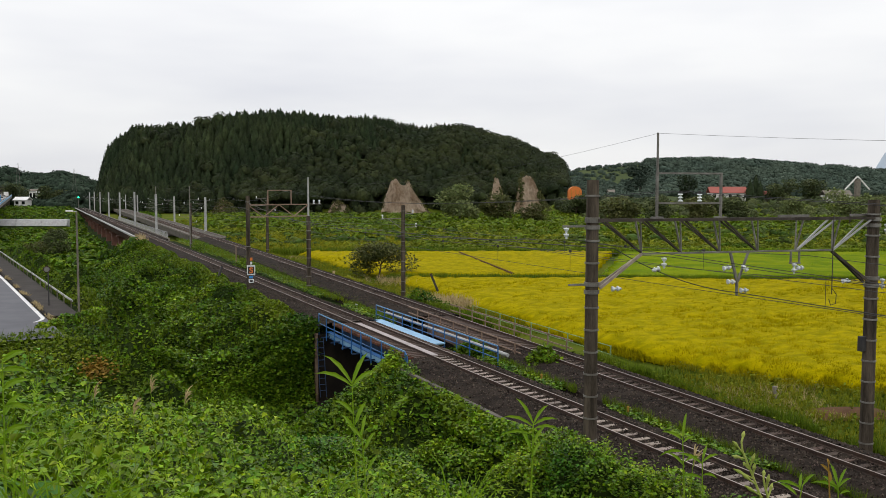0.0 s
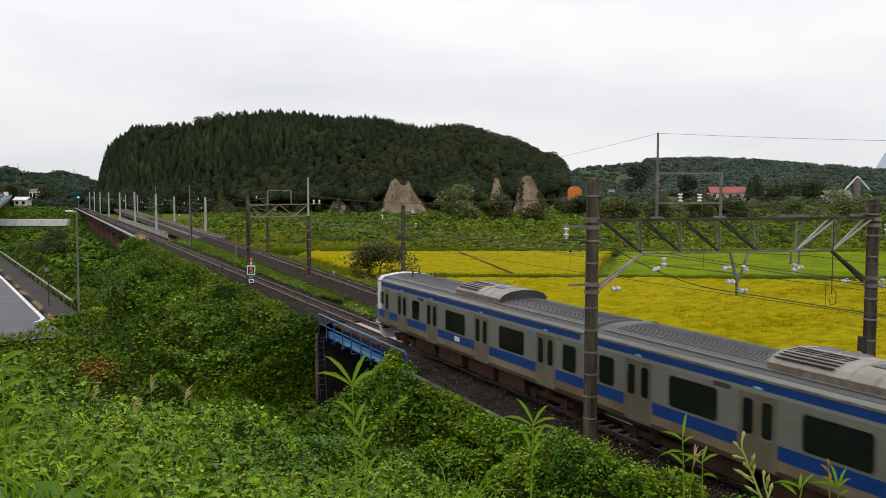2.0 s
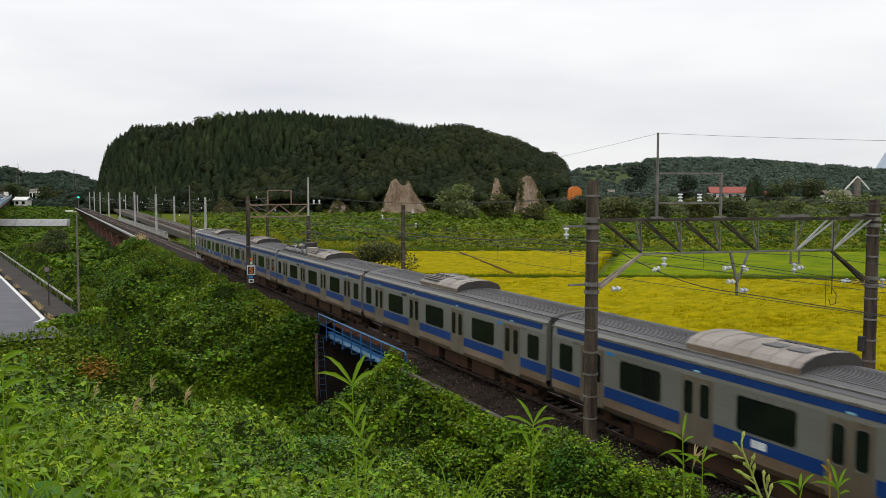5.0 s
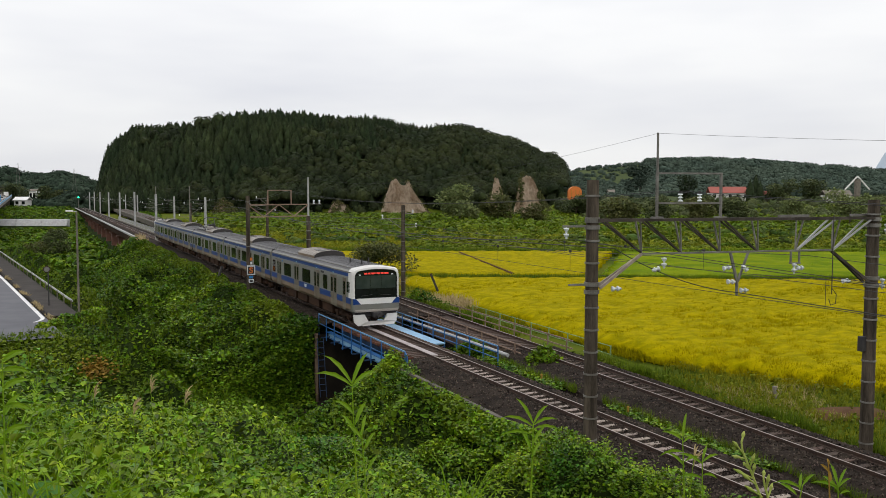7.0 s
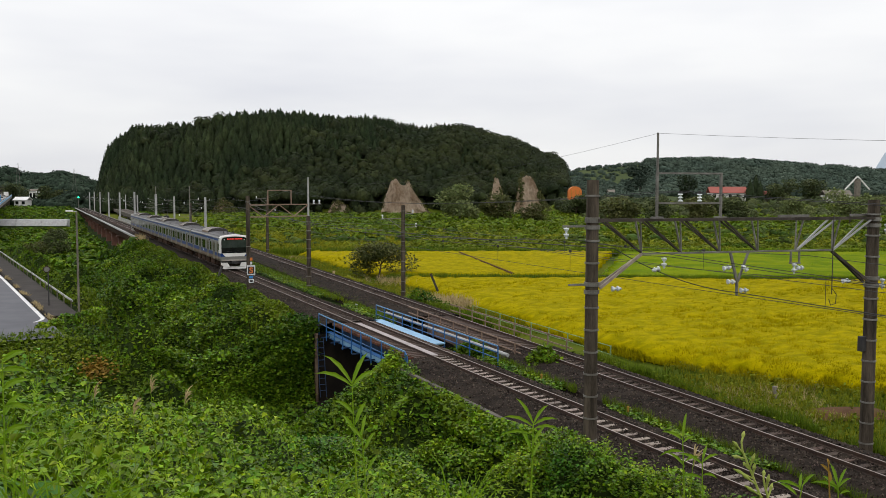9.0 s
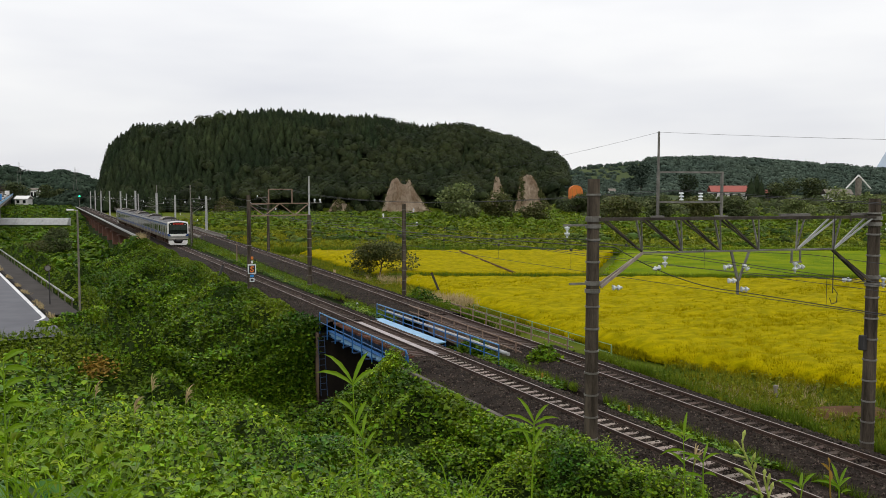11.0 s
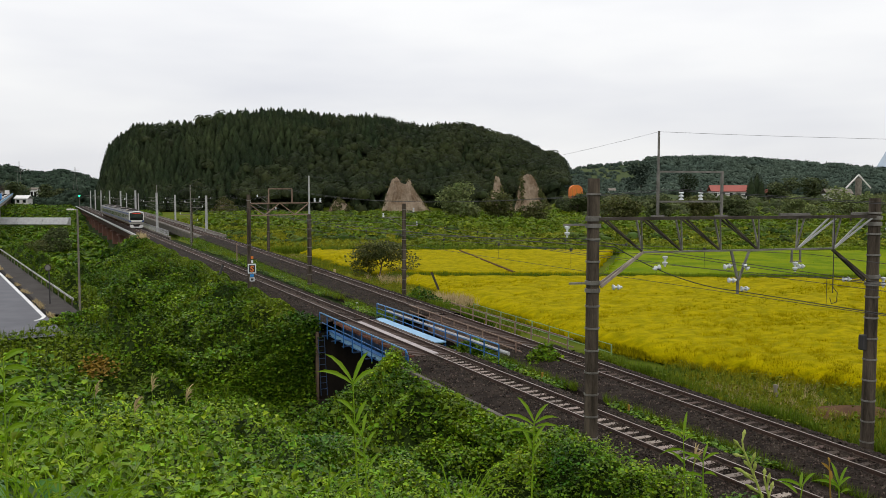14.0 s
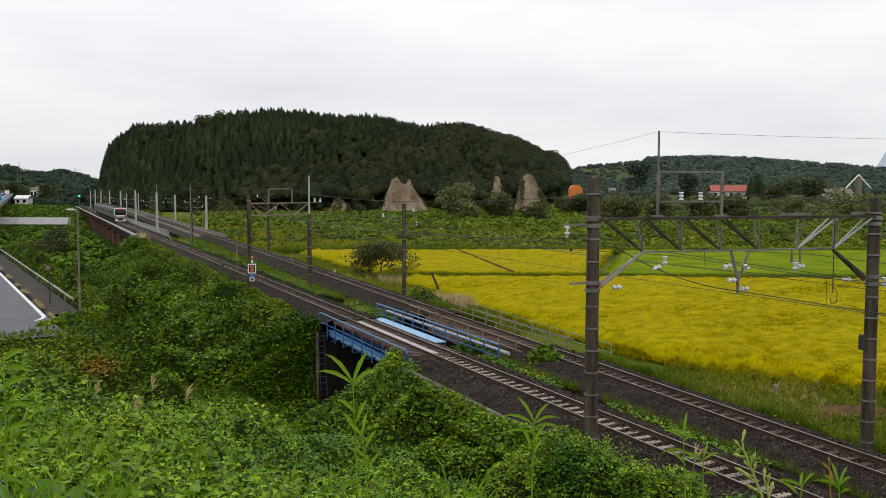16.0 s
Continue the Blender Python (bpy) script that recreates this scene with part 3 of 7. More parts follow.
def carriage(name, label, cab=False, pantograph=False, cooler=0.45):
    car = tagged(base(name), label, "train carriage", "carriages of the passing train")
    y0, y1 = -CAR_L / 2, (10.0 if cab else CAR_L / 2)
    top = y1 - (0.35 if cab else 0)
    bm = sweep(bmesh.new(), SHELL[1:-1], straight(y0, top))
    ends = [(y0, SHELL[1:-1]), (top, SHELL[1:-1])]
    for y, pr in ends:
        bm.faces.new([bm.verts.new((x, y, z)) for x, z in pr])
    part("body", bm, M_STAINLESS, car, "satin stainless steel body", False)
    # dusty lower skirt of the body
    bm = sweep(bmesh.new(), [(-1.36, 0.96), (-1.479, 1.15), (-1.479, 1.43)], straight(y0, top))
    sweep(bm, [(1.36, 0.96), (1.479, 1.15), (1.479, 1.43)], straight(y0, top))
    sweep(bm, [(-1.36, 0.96), (1.36, 0.96)], straight(y0, top))
    part("lower_panel", bm, M_LOWER, car, "brown dusty lower body panel")
    doors = [6.36, 2.70, -2.30, -7.30] if cab else [7.23, 2.41, -2.41, -7.23]
    windows = [(4.6, 0.85), (0.2, 1.95), (-4.8, 1.95), (-8.85, 0.8)] if cab else [(8.85, 0.8), (4.82, 1.95), (0, 1.95), (-4.82, 1.95), (-8.85, 0.8)]
    gaps = [(d, 1.36) for d in doors] + ([(8.45, 0.7)] if cab else [])
    side_band(car, gaps, y0 + 0.02, top - (0.02 if cab else 0.02), 1.43, 1.79, M_TBLUE, "blue_stripe", "deep blue stripe", 0.006)
    for s in (-1, 1):
        lamps = sorted(doors)
        edges = [y0 + 0.3] + [d for d in lamps] + [top - 0.1]
        for a, b in zip(edges, edges[1:]):
            bm = bmesh.new()
            bar(bm, (s * 1.457, a + 0.015, 3.15), (s * 1.457, b - 0.015, 3.15), 0.05, 0.20)
            part("blue_stripe", bm, M_TBLUE, car, "deep blue stripe under the roof edge")
        bm = bmesh.new()
        bar(bm, (s * 1.475, y0, 3.31), (s * 1.475, top, 3.31), 0.06, 0.05)
        part("rain_gutter", bm, M_STEEL, car)
        for d in doors:
            bm = bmesh.new()
            box(bm, (s * 1.455, d - 0.13, 3.05), (s * 1.495, d + 0.13, 3.11), 0.01)
            part("door_lamp", bm, M_CYANLAMP, car, "small pale cyan plate above the door")
            for k in (-1, 1):
                c = d + k * 0.325
                dr = part("door", side_panel(bmesh.new(), s, c - 0.32, c + 0.32, 1.03, 2.92, 0.009, 0.04, 0.01), M_DOOR, car, "brown-stained stainless sliding door leaf")
                part("door_window", rounded_panel(bmesh.new(), s, c - 0.18, c + 0.18, 1.84, 2.76, 0.013, 0.02, 0.09), M_GLASS, dr, "dark narrow glass pane")
                part("door_window_frame", rounded_panel(bmesh.new(), s, c - 0.21, c + 0.21, 1.81, 2.79, 0.0105, 0.02, 0.11), M_STEEL, dr)
                part("door_sill", side_panel(bmesh.new(), s, c - 0.15, c + 0.15, 1.795, 1.822, 0.022, 0.02), M_STEEL, dr)
        for c, w in windows:
            fr = part("window_frame", rounded_panel(bmesh.new(), s, c - w / 2 - 0.05, c + w / 2 + 0.05, 1.83, 2.80, 0.007, 0.02, 0.13), M_STEEL, car)
            part("window_pane", rounded_panel(bmesh.new(), s, c - w / 2, c + w / 2, 1.87, 2.76, 0.013, 0.02, 0.11), M_GLASS, fr, "dark tinted glass pane")
        if cab:
            part("cab_door", side_panel(bmesh.new(), s, 8.15, 8.75, 1.03, 2.92, 0.008, 0.03, 0.01), M_DOOR, car)
            part("cab_door_window", rounded_panel(bmesh.new(), s, 8.28, 8.62, 1.9, 2.7, 0.013, 0.02, 0.06), M_GLASS, car)
            part("cab_side_window", rounded_panel(bmesh.new(), s, 8.95, 9.5, 2.1, 2.74, 0.012, 0.02, 0.08), M_GLASS, car)
        # small service plates
        part("line_sticker", side_panel(bmesh.new(), s, doors[-1] + 0.8, doors[-1] + 1.15, 2.82, 2.93, 0.012, 0.01), M_SIGNBLUE, car, "small blue sticker with unreadable writing")
        part("destination_plate", side_panel(bmesh.new(), s, doors[1] + 0.95, doors[1] + 1.6, 2.84, 2.97, 0.010, 0.01), M_BLACK, car, "dark side display")
        part("vent_grille", side_panel(bmesh.new(), s, doors[-1] - 1.1, doors[-1] - 0.75, 2.86, 2.96, 0.012, 0.02), M_STEEL, car)
        part("route_plate", side_panel(bmesh.new(), s, -0.25, 0.25, 1.52, 1.72, 0.011, 0.01), M_WHITE, car, "small pale square emblem on the stripe") if cab else None
    # roof with ribs along it
    bm = sweep(bmesh.new(), [(x, z + 0.012) for x, z in SHELL[4:-4]], straight(y0, top - (0.5 if cab else 0)))
    roof = part("roof", bm, M_ROOF, car, "grey ribbed roof")
    for k in range(-9, 10):
        x = k * 0.1
        z = 3.70 - 0.11 * (x / 1.0) ** 2
        part("rib", box(bmesh.new(), (x - 0.014, y0 + 0.15, z - 0.04), (x + 0.014, top - 0.7, z + 0.012)), M_ROOF, roof)
    for s in (-1, 1):
        bm = bmesh.new()
        bar(bm, (s * 1.19, y0, 3.535), (s * 1.19, top - 0.4, 3.535), 0.07, 0.03)
        part("roof_edge_strip", bm, M_STEEL, car)
    # air conditioner: humped cover with a fan grille
    L, prof = 2.05, [(-1.1, 3.5), (-1.1, 3.72), (-0.95, 3.86), (-0.6, 3.99), (0, 4.04), (0.6, 3.99), (0.95, 3.86), (1.1, 3.72), (1.1, 3.5)]
    bm = sweep(bmesh.new(), prof, straight(cooler - L, cooler + L))
    ac = part("air_conditioner", bm, M_ACUNIT, car, "pale grey humped air conditioner on the roof")
    for y in (cooler - L, cooler + L):
        bm = bmesh.new()
        bm.faces.new([bm.verts.new((x, y, z)) for x, z in prof])
        part("end_plate", bm, M_ENDDARK, ac, "dark end plate")
    for k in range(6):
        y = cooler - L + 0.3 + k * 0.69
        bm = bmesh.new()
        for (xa, za), (xb, zb) in zip(prof[1:-1], prof[2:-1]):
            bar(bm, (xa, y, za + 0.005), (xb, y, zb + 0.005), 0.05, 0.03)
        part("cover_rib", bm, M_ACUNIT, ac)
    for sx in (-1, 1):
        part("side_cover", box(bmesh.new(), (sx * 1.105 - 0.004, cooler - L + 0.03, 3.5), (sx * 1.105 + 0.004, cooler + L - 0.03, 3.70)), M_LOWER, ac, "brown dusty side of the cover")
    for k in range(6):
        x = -1.0 + k * 0.16
        z = 3.84 + 0.2 * (1 - (x / 1.05) ** 2) ** 0.8
        part("grille_slat", bar(bmesh.new(), (x, cooler + 0.1, z), (x, cooler + L - 0.15, z), 0.08, 0.03), M_BLACK, ac, "dark slot of the cooling grille")
    for x, y in ((0.35, cooler + 0.6), (0.35, cooler + 1.45), (-0.25, cooler - 0.8)):
        part("hatch", box(bmesh.new(), (x - 0.25, y - 0.3, 3.95), (x + 0.25, y + 0.3, 4.035), 0.02), M_ROOF, ac, "dark service hatch")
    for k in range(9):
        part("side_louvre", bar(bmesh.new(), (-1.112, cooler - L + 0.3 + k * 0.4, 3.58), (-1.112, cooler - L + 0.55 + k * 0.4, 3.58), 0.02, 0.16), M_STEEL, ac)
    # underframe
    for a, b, w in ((-5.4, -3.4, 1.25), (-2.9, -0.6, 1.22), (0.0, 2.4, 1.25), (3.0, 5.2, 1.2)):
        bm = box(bmesh.new(), (-w, a, 0.35), (w, b, 0.95), 0.04)
        part("equipment_box", bm, M_UNDER, car, "rust-brown equipment box under the floor")
    part("underframe", box(bmesh.new(), (-1.1, y0 + 0.2, 0.8), (1.1, top - 0.2, 0.97)), M_BLACK, car)
    for y in (-6.9, 6.9):
        bogie(car, y)
    # gangway bellows
    for y, sgn in ((y0, -1),) if cab else ((y0, -1), (y1, 1)):
        bm = bmesh.new()
        for k in range(3):
            ya, yb = y + sgn * (0.005 + 0.08 * k), y + sgn * (0.06 + 0.08 * k)
            box(bm, (-1.30, min(ya, yb), 1.0), (1.30, max(ya, yb), 3.56), 0.01)
        part("bellows", bm, M_BLACK, car, "black folded gangway bellows")
    if pantograph:
        roof_gear(car)
    if cab:
        front(car, y1)
    return car


def roof_gear(car):
    pan = part("pantograph", bmesh.new(), M_BLACK, car, "dark single-arm pantograph raised to the wire")
    bm = bmesh.new()
    for s in (-0.6, 0.6):
        bar(bm, (s, 5.0, 3.98), (s, 6.6, 3.98), 0.08, 0.08)
    for y in (5.0, 6.6):
        bar(bm, (-0.6, y, 3.98), (0.6, y, 3.98), 0.08, 0.08)
    rod(bm, (0, 5.3, 4.0), (0, 3.9, 4.42), 0.05)
    for s in (-0.1, 0.1):
        rod(bm, (s, 3.9, 4.42), (s * 4, 5.6, 5.02), 0.03)
    for y in (5.45, 5.75):
        rod(bm, (-0.55, y, 5.08), (0.55, y, 5.08), 0.035)
        for s in (-1, 1):
            rod(bm, (s * 0.55, y, 5.08), (s * 0.85, y, 4.9), 0.025)
    bm.to_mesh(pan.data)
    bm.free()
    for s in (-0.6, 0.6):
        for y in (5.0, 6.6):
            bm = bmesh.new()
            for k in range(4):
                rod(bm, (s, y, 3.66 + 0.07 * k), (s, y, 3.71 + 0.07 * k), 0.09, 0.06, 10)
            part("insulator", bm, M_PALEPOLE, car, "grey ribbed roof insulator")
    for x, y, h in ((-0.5, 8.4, 0.4), (-0.1, 8.0, 0.5), (0.4, 8.5, 0.4), (-0.6, 7.5, 0.45), (0.5, 7.5, 0.5), (0.0, 4.2, 0.45), (-0.5, 4.5, 0.4)):
        bm = bmesh.new()
        for k in range(5):
            rod(bm, (x, y, 3.66 + h * k / 5), (x, y, 3.66 + h * (k + 0.7) / 5), 0.11, 0.07, 10)
        part("insulator", bm, M_PALEPOLE, car, "grey ribbed roof insulator")
    for x, y, h in ((-0.75, 9.0, 0.35), (-0.15, 9.1, 0.55), (0.35, 9.2, 0.55), (-0.85, 8.0, 0.32), (0.1, 7.3, 0.6), (-0.85, 7.1, 0.34), (-0.8, 6.2, 0.36), (0.75, 8.0, 0.5), (-0.85, 5.3, 0.34)):
        bm = bmesh.new()
        for k in range(5):
            rod(bm, (x, y, 3.6 + h * k / 5), (x, y, 3.6 + h * (k + 0.7) / 5), 0.12, 0.08, 10)
        col = part("insulator", bm, M_PALEPOLE, car, "grey ribbed roof insulator")
        part("cap", rod(bmesh.new(), (x, y, 3.58 + h), (x, y, 3.70 + h), 0.10, 0.08, 10), M_BLACK, col, "dark metal cap")
    part("arrester_box", box(bmesh.new(), (-0.15, 5.9, 3.7), (0.6, 6.7, 4.3), 0.06), M_BLACK, car, "black rounded equipment box on the roof")
    part("junction_box", box(bmesh.new(), (-0.8, 9.35, 3.6), (-0.2, 9.75, 3.78), 0.03), M_ACUNIT, car, "pale junction box on the roof")
    for x, z in ((-1.05, 3.60), (-0.92, 3.64), (0.95, 3.64)):
        bm = rod(bmesh.new(), (x, 9.7, z), (x, 3.0, z), 0.035, seg=8)
        rod(bm, (x, 9.7, z), (x * 0.6, 9.95, z + 0.06), 0.035, seg=8)
        part("conduit", bm, M_BLACK, car, "black cable conduit along the roof")
    for y in (4.2, 5.2, 6.0, 6.9, 7.8, 8.7):
        part("equipment_rail", bar(bmesh.new(), (-1.0, y, 3.66), (1.0, y, 3.66), 0.09, 0.08), M_BLACK, car, "dark cross rail under the roof equipment")
    part("breaker_box", box(bmesh.new(), (-0.75, 3.2, 3.66), (-0.1, 3.95, 4.12), 0.03), M_ACUNIT, car, "grey switch box on the roof")
    part("breaker_box", box(bmesh.new(), (0.1, 2.9, 3.66), (0.75, 3.7, 3.95), 0.03), M_ACUNIT, car, "grey switch box on the roof")
    bm = bmesh.new()
    for a, b in (((-0.5, 8.4, 4.08), (-0.1, 8.0, 4.18)), ((-0.1, 8.0, 4.18), (0.5, 7.5, 4.18)), ((0.5, 7.5, 4.18), (0.6, 6.6, 4.0)), ((-0.6, 7.5, 4.12), (-0.5, 8.4, 4.08)), ((0, 4.2, 4.14), (0, 5.0, 4.0)), ((-0.5, 4.5, 4.08), (-0.45, 3.6, 4.13))):
        rod(bm, a, b, 0.025)
    part("busbar", bm, M_WIRE, car)
    bm = bmesh.new()
    for s in (-0.85, 0.85):
        bar(bm, (s, 2.8, 3.66), (s, 9.2, 3.66), 0.05, 0.05)
    part("roof_rail", bm, M_STEEL, car)


def front(car, y1):
    """The cab front: a white mask round a black window, blue corners, white panel and skirt."""
    def ring(d, inset, z0, z1, crown):
        pts = [(-1.475 + inset, z0), (-1.475 + inset, z1 - 0.35)]
        for k in range(1, 5):
            a = radians(22.5 * k)
            pts.append((-1.475 + inset + 0.35 * (1 - math.cos(a)), z1 - 0.35 + 0.35 * math.sin(a)))
        pts += [(-0.5, z1 + crown), (0, z1 + crown * 1.3)]
        pts += [(-x, z) for x, z in pts[-2::-1]]
        return [(x, y1 - d, z) for x, z in pts]

    bm = bmesh.new()
    loops = [ring(0.75, -0.012, 1.79, 3.57, 0.10), ring(0.22, -0.012, 1.79, 3.58, 0.10), ring(0.03, 0.05, 1.79, 3.52, 0.09), ring(0.0, 0.12, 1.79, 3.44, 0.06), ring(0.05, 0.15, 1.79, 3.41, 0.06)]
    rows = [[bm.verts.new(p) for p in lp] for lp in loops]
    for r0, r1 in zip(rows, rows[1:]):
        for i in range(len(r0) - 1):
            bm.faces.new((r0[i], r0[i + 1], r1[i + 1], r1[i]))
    mask = part("front_mask", bm, M_FRP, car, "white front surround")
    bm = bmesh.new()
    lp = ring(0.045, 0.14, 1.75, 3.42, 0.06)
    bm.faces.new([bm.verts.new(p) for p in lp])
    bm.faces.new([bm.verts.new((x, y - 0.06, z)) for x, y, z in lp][::-1])
    part("windscreen", bm, M_GLASS, mask, "large black front windscreen")
    # lighter panes paint the reflection and cab interior seen in the glass
    for xa, xb in ((-1.24, -0.36), (-0.34, 0.34), (0.36, 1.24)):
        part("cab_window", box(bmesh.new(), (xa, y1 - 0.047, 2.36), (xb, y1 - 0.041, 3.12), 0.002), M_CABGLASS, mask, "grey-green pane painting the tone seen in the windscreen")
    # the lettering on the display cannot be read: plain red bars
    for x0, x1 in ((-0.78, -0.52), (-0.47, -0.30), (-0.25, -0.02), (0.04, 0.30), (0.36, 0.50), (0.56, 0.74)):
        part("destination_display", box(bmesh.new(), (x0, y1 - 0.05, 3.20), (x1, y1 - 0.028, 3.30), 0.005), M_REDLED, mask, "red lit bar of the destination display")
    for s in (-1, 1):
        part("top_lamp", box(bmesh.new(), (s * 1.02 - 0.05, y1 - 0.05, 3.14), (s * 1.02 + 0.05, y1 - 0.026, 3.21), 0.01), M_WHITE, mask, "small pale lamp")
        bm = bmesh.new()
        bar(bm, (s * 0.95, y1 - 0.02, 1.93), (s * 0.25, y1 - 0.02, 2.0), 0.025, 0.02)
        part("wiper", bm, M_BLACK, mask)
    # lower front: blue corners and white trapezium
    part("lower_front", box(bmesh.new(), (-1.45, y1 - 0.6, 1.03), (1.45, y1 - 0.012, 1.79), 0.03), M_STAINLESS, car, "grey lower front panel")
    for s in (-1, 1):
        bm = bmesh.new()
        A = [(s * 1.452, 1.45), (s * 0.98, 1.45), (s * 1.27, 1.79), (s * 1.452, 1.79)]
        f = [bm.verts.new((x, y1 - 0.004, z)) for x, z in A]
        g = [bm.verts.new((x, y1 - 0.03, z)) for x, z in A]
        bm.faces.new(f)
        for i in range(4):
            bm.faces.new((f[i], f[(i + 1) % 4], g[(i + 1) % 4], g[i]))
        part("blue_corner", bm, M_TBLUE, car, "deep blue front corner")
    bm = bmesh.new()
    A = [(-0.97, 1.45), (0.97, 1.45), (1.26, 1.785), (-1.26, 1.785)]
    f = [bm.verts.new((x, y1 + 0.004, z)) for x, z in A]
    g = [bm.verts.new((x, y1 - 0.03, z)) for x, z in A]
    bm.faces.new(f)
    for i in range(4):
        bm.faces.new((f[i], f[(i + 1) % 4], g[(i + 1) % 4], g[i]))
    part("white_panel", bm, M_FRP, car, "white panel below the windscreen")
    part("front_step", box(bmesh.new(), (-1.35, y1 - 0.25, 0.98), (1.35, y1 + 0.06, 1.12), 0.03), M_ACUNIT, car)
    # skirt with a notch for the coupler
    bm = bmesh.new()
    pts = [(-1.38, 0.82), (-0.72, 0.82), (-0.5, 0.42), (0.5, 0.42), (0.72, 0.82), (1.38, 0.82), (1.32, 0.36), (1.12, 0.16), (-1.12, 0.16), (-1.32, 0.36)]
    f = [bm.verts.new((x, y1 + 0.05 - 0.12 * abs(x), z)) for x, z in pts]
    g = [bm.verts.new((x, y1 - 0.1 - 0.12 * abs(x), z)) for x, z in pts]
    bm.faces.new(f)
    bm.faces.new(g[::-1])
    for i in range(len(f)):
        bm.faces.new((f[i], f[(i + 1) % len(f)], g[(i + 1) % len(f)], g[i]))
    part("skirt", bm, M_FRP, car, "white snow skirt under the front")
    bm = box(bmesh.new(), (-0.28, y1 - 0.5, 0.66), (0.28, y1 + 0.28, 0.98), 0.05)
    rod(bm, (0, y1 - 0.4, 0.8), (0, y1 + 0.42, 0.8), 0.12)
    part("coupler", bm, M_BLACK, car, "black automatic coupler")
    # black box stands in for the shade in the gap above the skirt
    part("buffer_gap", box(bmesh.new(), (-1.3, y1 - 0.5, 0.7), (1.3, y1 - 0.15, 0.98)), M_BLACK, car)
    for x, y, h in ((0.35, y1 - 1.6, 0.35), (-0.45, y1 - 2.6, 0.3), (0.45, y1 - 3.4, 0.25)):
        bm = bmesh.new()
        rod(bm, (x, y, 3.64), (x, y, 3.72), 0.13, 0.1, 12)
        rod(bm, (x, y, 3.7), (x, y, 3.7 + h), 0.06, 0.03, 8)
        part("roof_antenna", bm, M_BLACK, car)


lead = carriage("lead_carriage", "stainless commuter carriage with white cab front and blue stripes", cab=True, cooler=-1.15)
mid = carriage("middle_carriage", "stainless commuter carriage with blue stripes and dusty sides")
power = carriage("pantograph_carriage", "stainless carriage with pantograph and insulators on its roof", pantograph=True)
mid_b = copy_thing(mid, pose(0, 0, 0))
tail = copy_thing(lead, pose(0, 0, 0))
tail["label"] = "stainless end carriage with white cab, red display and tail lamps"
TRAIN = [(lead, -9.9, 0), (mid, -29.75, 0), (power, -49.65, 0), (mid_b, -69.5, 0), (tail, -89.4, 180)]

# ---- lane bridge under the tracks ----
bridge = tagged(base("rail_bridge"), "short blue steel rail bridge with railings over a lane", "bridge", kind="structure")
for sx in (-0.75, 0.75):
    bm = bmesh.new()
    box(bm, (sx - 0.012, BR0 - 0.4, -1.35), (sx + 0.012, BR1 + 0.4, -0.40))
    box(bm, (sx - 0.16, BR0 - 0.4, -0.42), (sx + 0.16, BR1 + 0.4, -0.385))
    box(bm, (sx - 0.16, BR0 - 0.4, -1.385), (sx + 0.16, BR1 + 0.4, -1.35))
    part("main_girder", bm, M_DARKBLUE, bridge, "blue painted plate girder")
part("walkway_web", box(bmesh.new(), (-1.72, BR0 - 0.2, -1.02), (-1.68, BR1 - 0.1, -0.74)), M_PALEBLUE, bridge, "pale blue walkway beam")
bm = box(bmesh.new(), (-1.86, BR0 - 0.2, -0.72), (-1.55, BR1 - 0.1, -0.69))
box(bm, (-1.80, BR0 - 0.2, -1.06), (-1.62, BR1 - 0.1, -1.03))
part("walkway_flange", bm, M_BLUE, bridge)
bm = box(bmesh.new(), (1.30, 42.4, -0.30), (2.12, BR1 + 0.6, -0.24))
part("walkway_deck", bm, M_PALEBLUE, bridge, "pale blue steel walkway deck")
part("track_board", box(bmesh.new(), (-0.40, BR0 + 0.2, -0.235), (0.02, BR1 - 1.2, -0.10)), M_PLATE, bridge, "grey boards between the rails")


def railing(parent, x, y0, y1, zb, zt, n, material, double=False, mids=(0.5,)):
    for k in range(n):
        y = y0 + (y1 - y0) * k / (n - 1)
        bm = bmesh.new()
        bar(bm, (x, y, zb), (x, y, zt), 0.052, 0.052)
        if double:
            bar(bm, (x + 0.05, y + 0.02, zb + 0.1), (x - 0.55, y + 0.02, zb), 0.05, 0.05)
        part("post", bm, material, parent)
    for f, w in ((1.0, 0.055),) + tuple((m, 0.04) for m in mids):
        z = zb + (zt - zb) * f
        part("handrail", bar(bmesh.new(), (x, y0, z), (x, y1, z), w, w), M_TOPRAIL if f == 1.0 else material, parent)


railing(bridge, -2.25, 37.6, 51.8, -1.05, 0.42, 10, M_BLUE, mids=(0.6,))
bm = bmesh.new()
for z in (0.42,):
    rod(bm, (-2.25, 37.6, 0.42), (-2.25, 37.35, 0.2), 0.04)
    rod(bm, (-2.25, 37.35, 0.2), (-2.25, 37.3, -0.5), 0.04)
part("handrail_end", bm, M_BLUE, bridge)
railing(bridge, 2.25, 36.6, 53.6, -0.6, 0.52, 12, M_BLUE, True, (0.45, 0.72))
part("pipe", rod(bmesh.new(), (2.75, 36.5, 0.05), (2.75, 53.0, 0.05), 0.09, seg=10), M_PALEPOLE, bridge, "pale pipe along the walkway")
for k in range(7):
    part("walkway_bracket", bar(bmesh.new(), (-2.3, 39.2 + 2 * k, -1.0), (-0.75, 39.2 + 2 * k, -0.95), 0.05, 0.07), M_DARKBLUE, bridge)
for k in range(6):
    part("cross_brace", bar(bmesh.new(), (-0.75, 39.5 + 2.2 * k, -1.2), (0.75, 40.6 + 2.2 * k, -0.6), 0.06, 0.06), M_BLUE, bridge)
bm = bmesh.new()
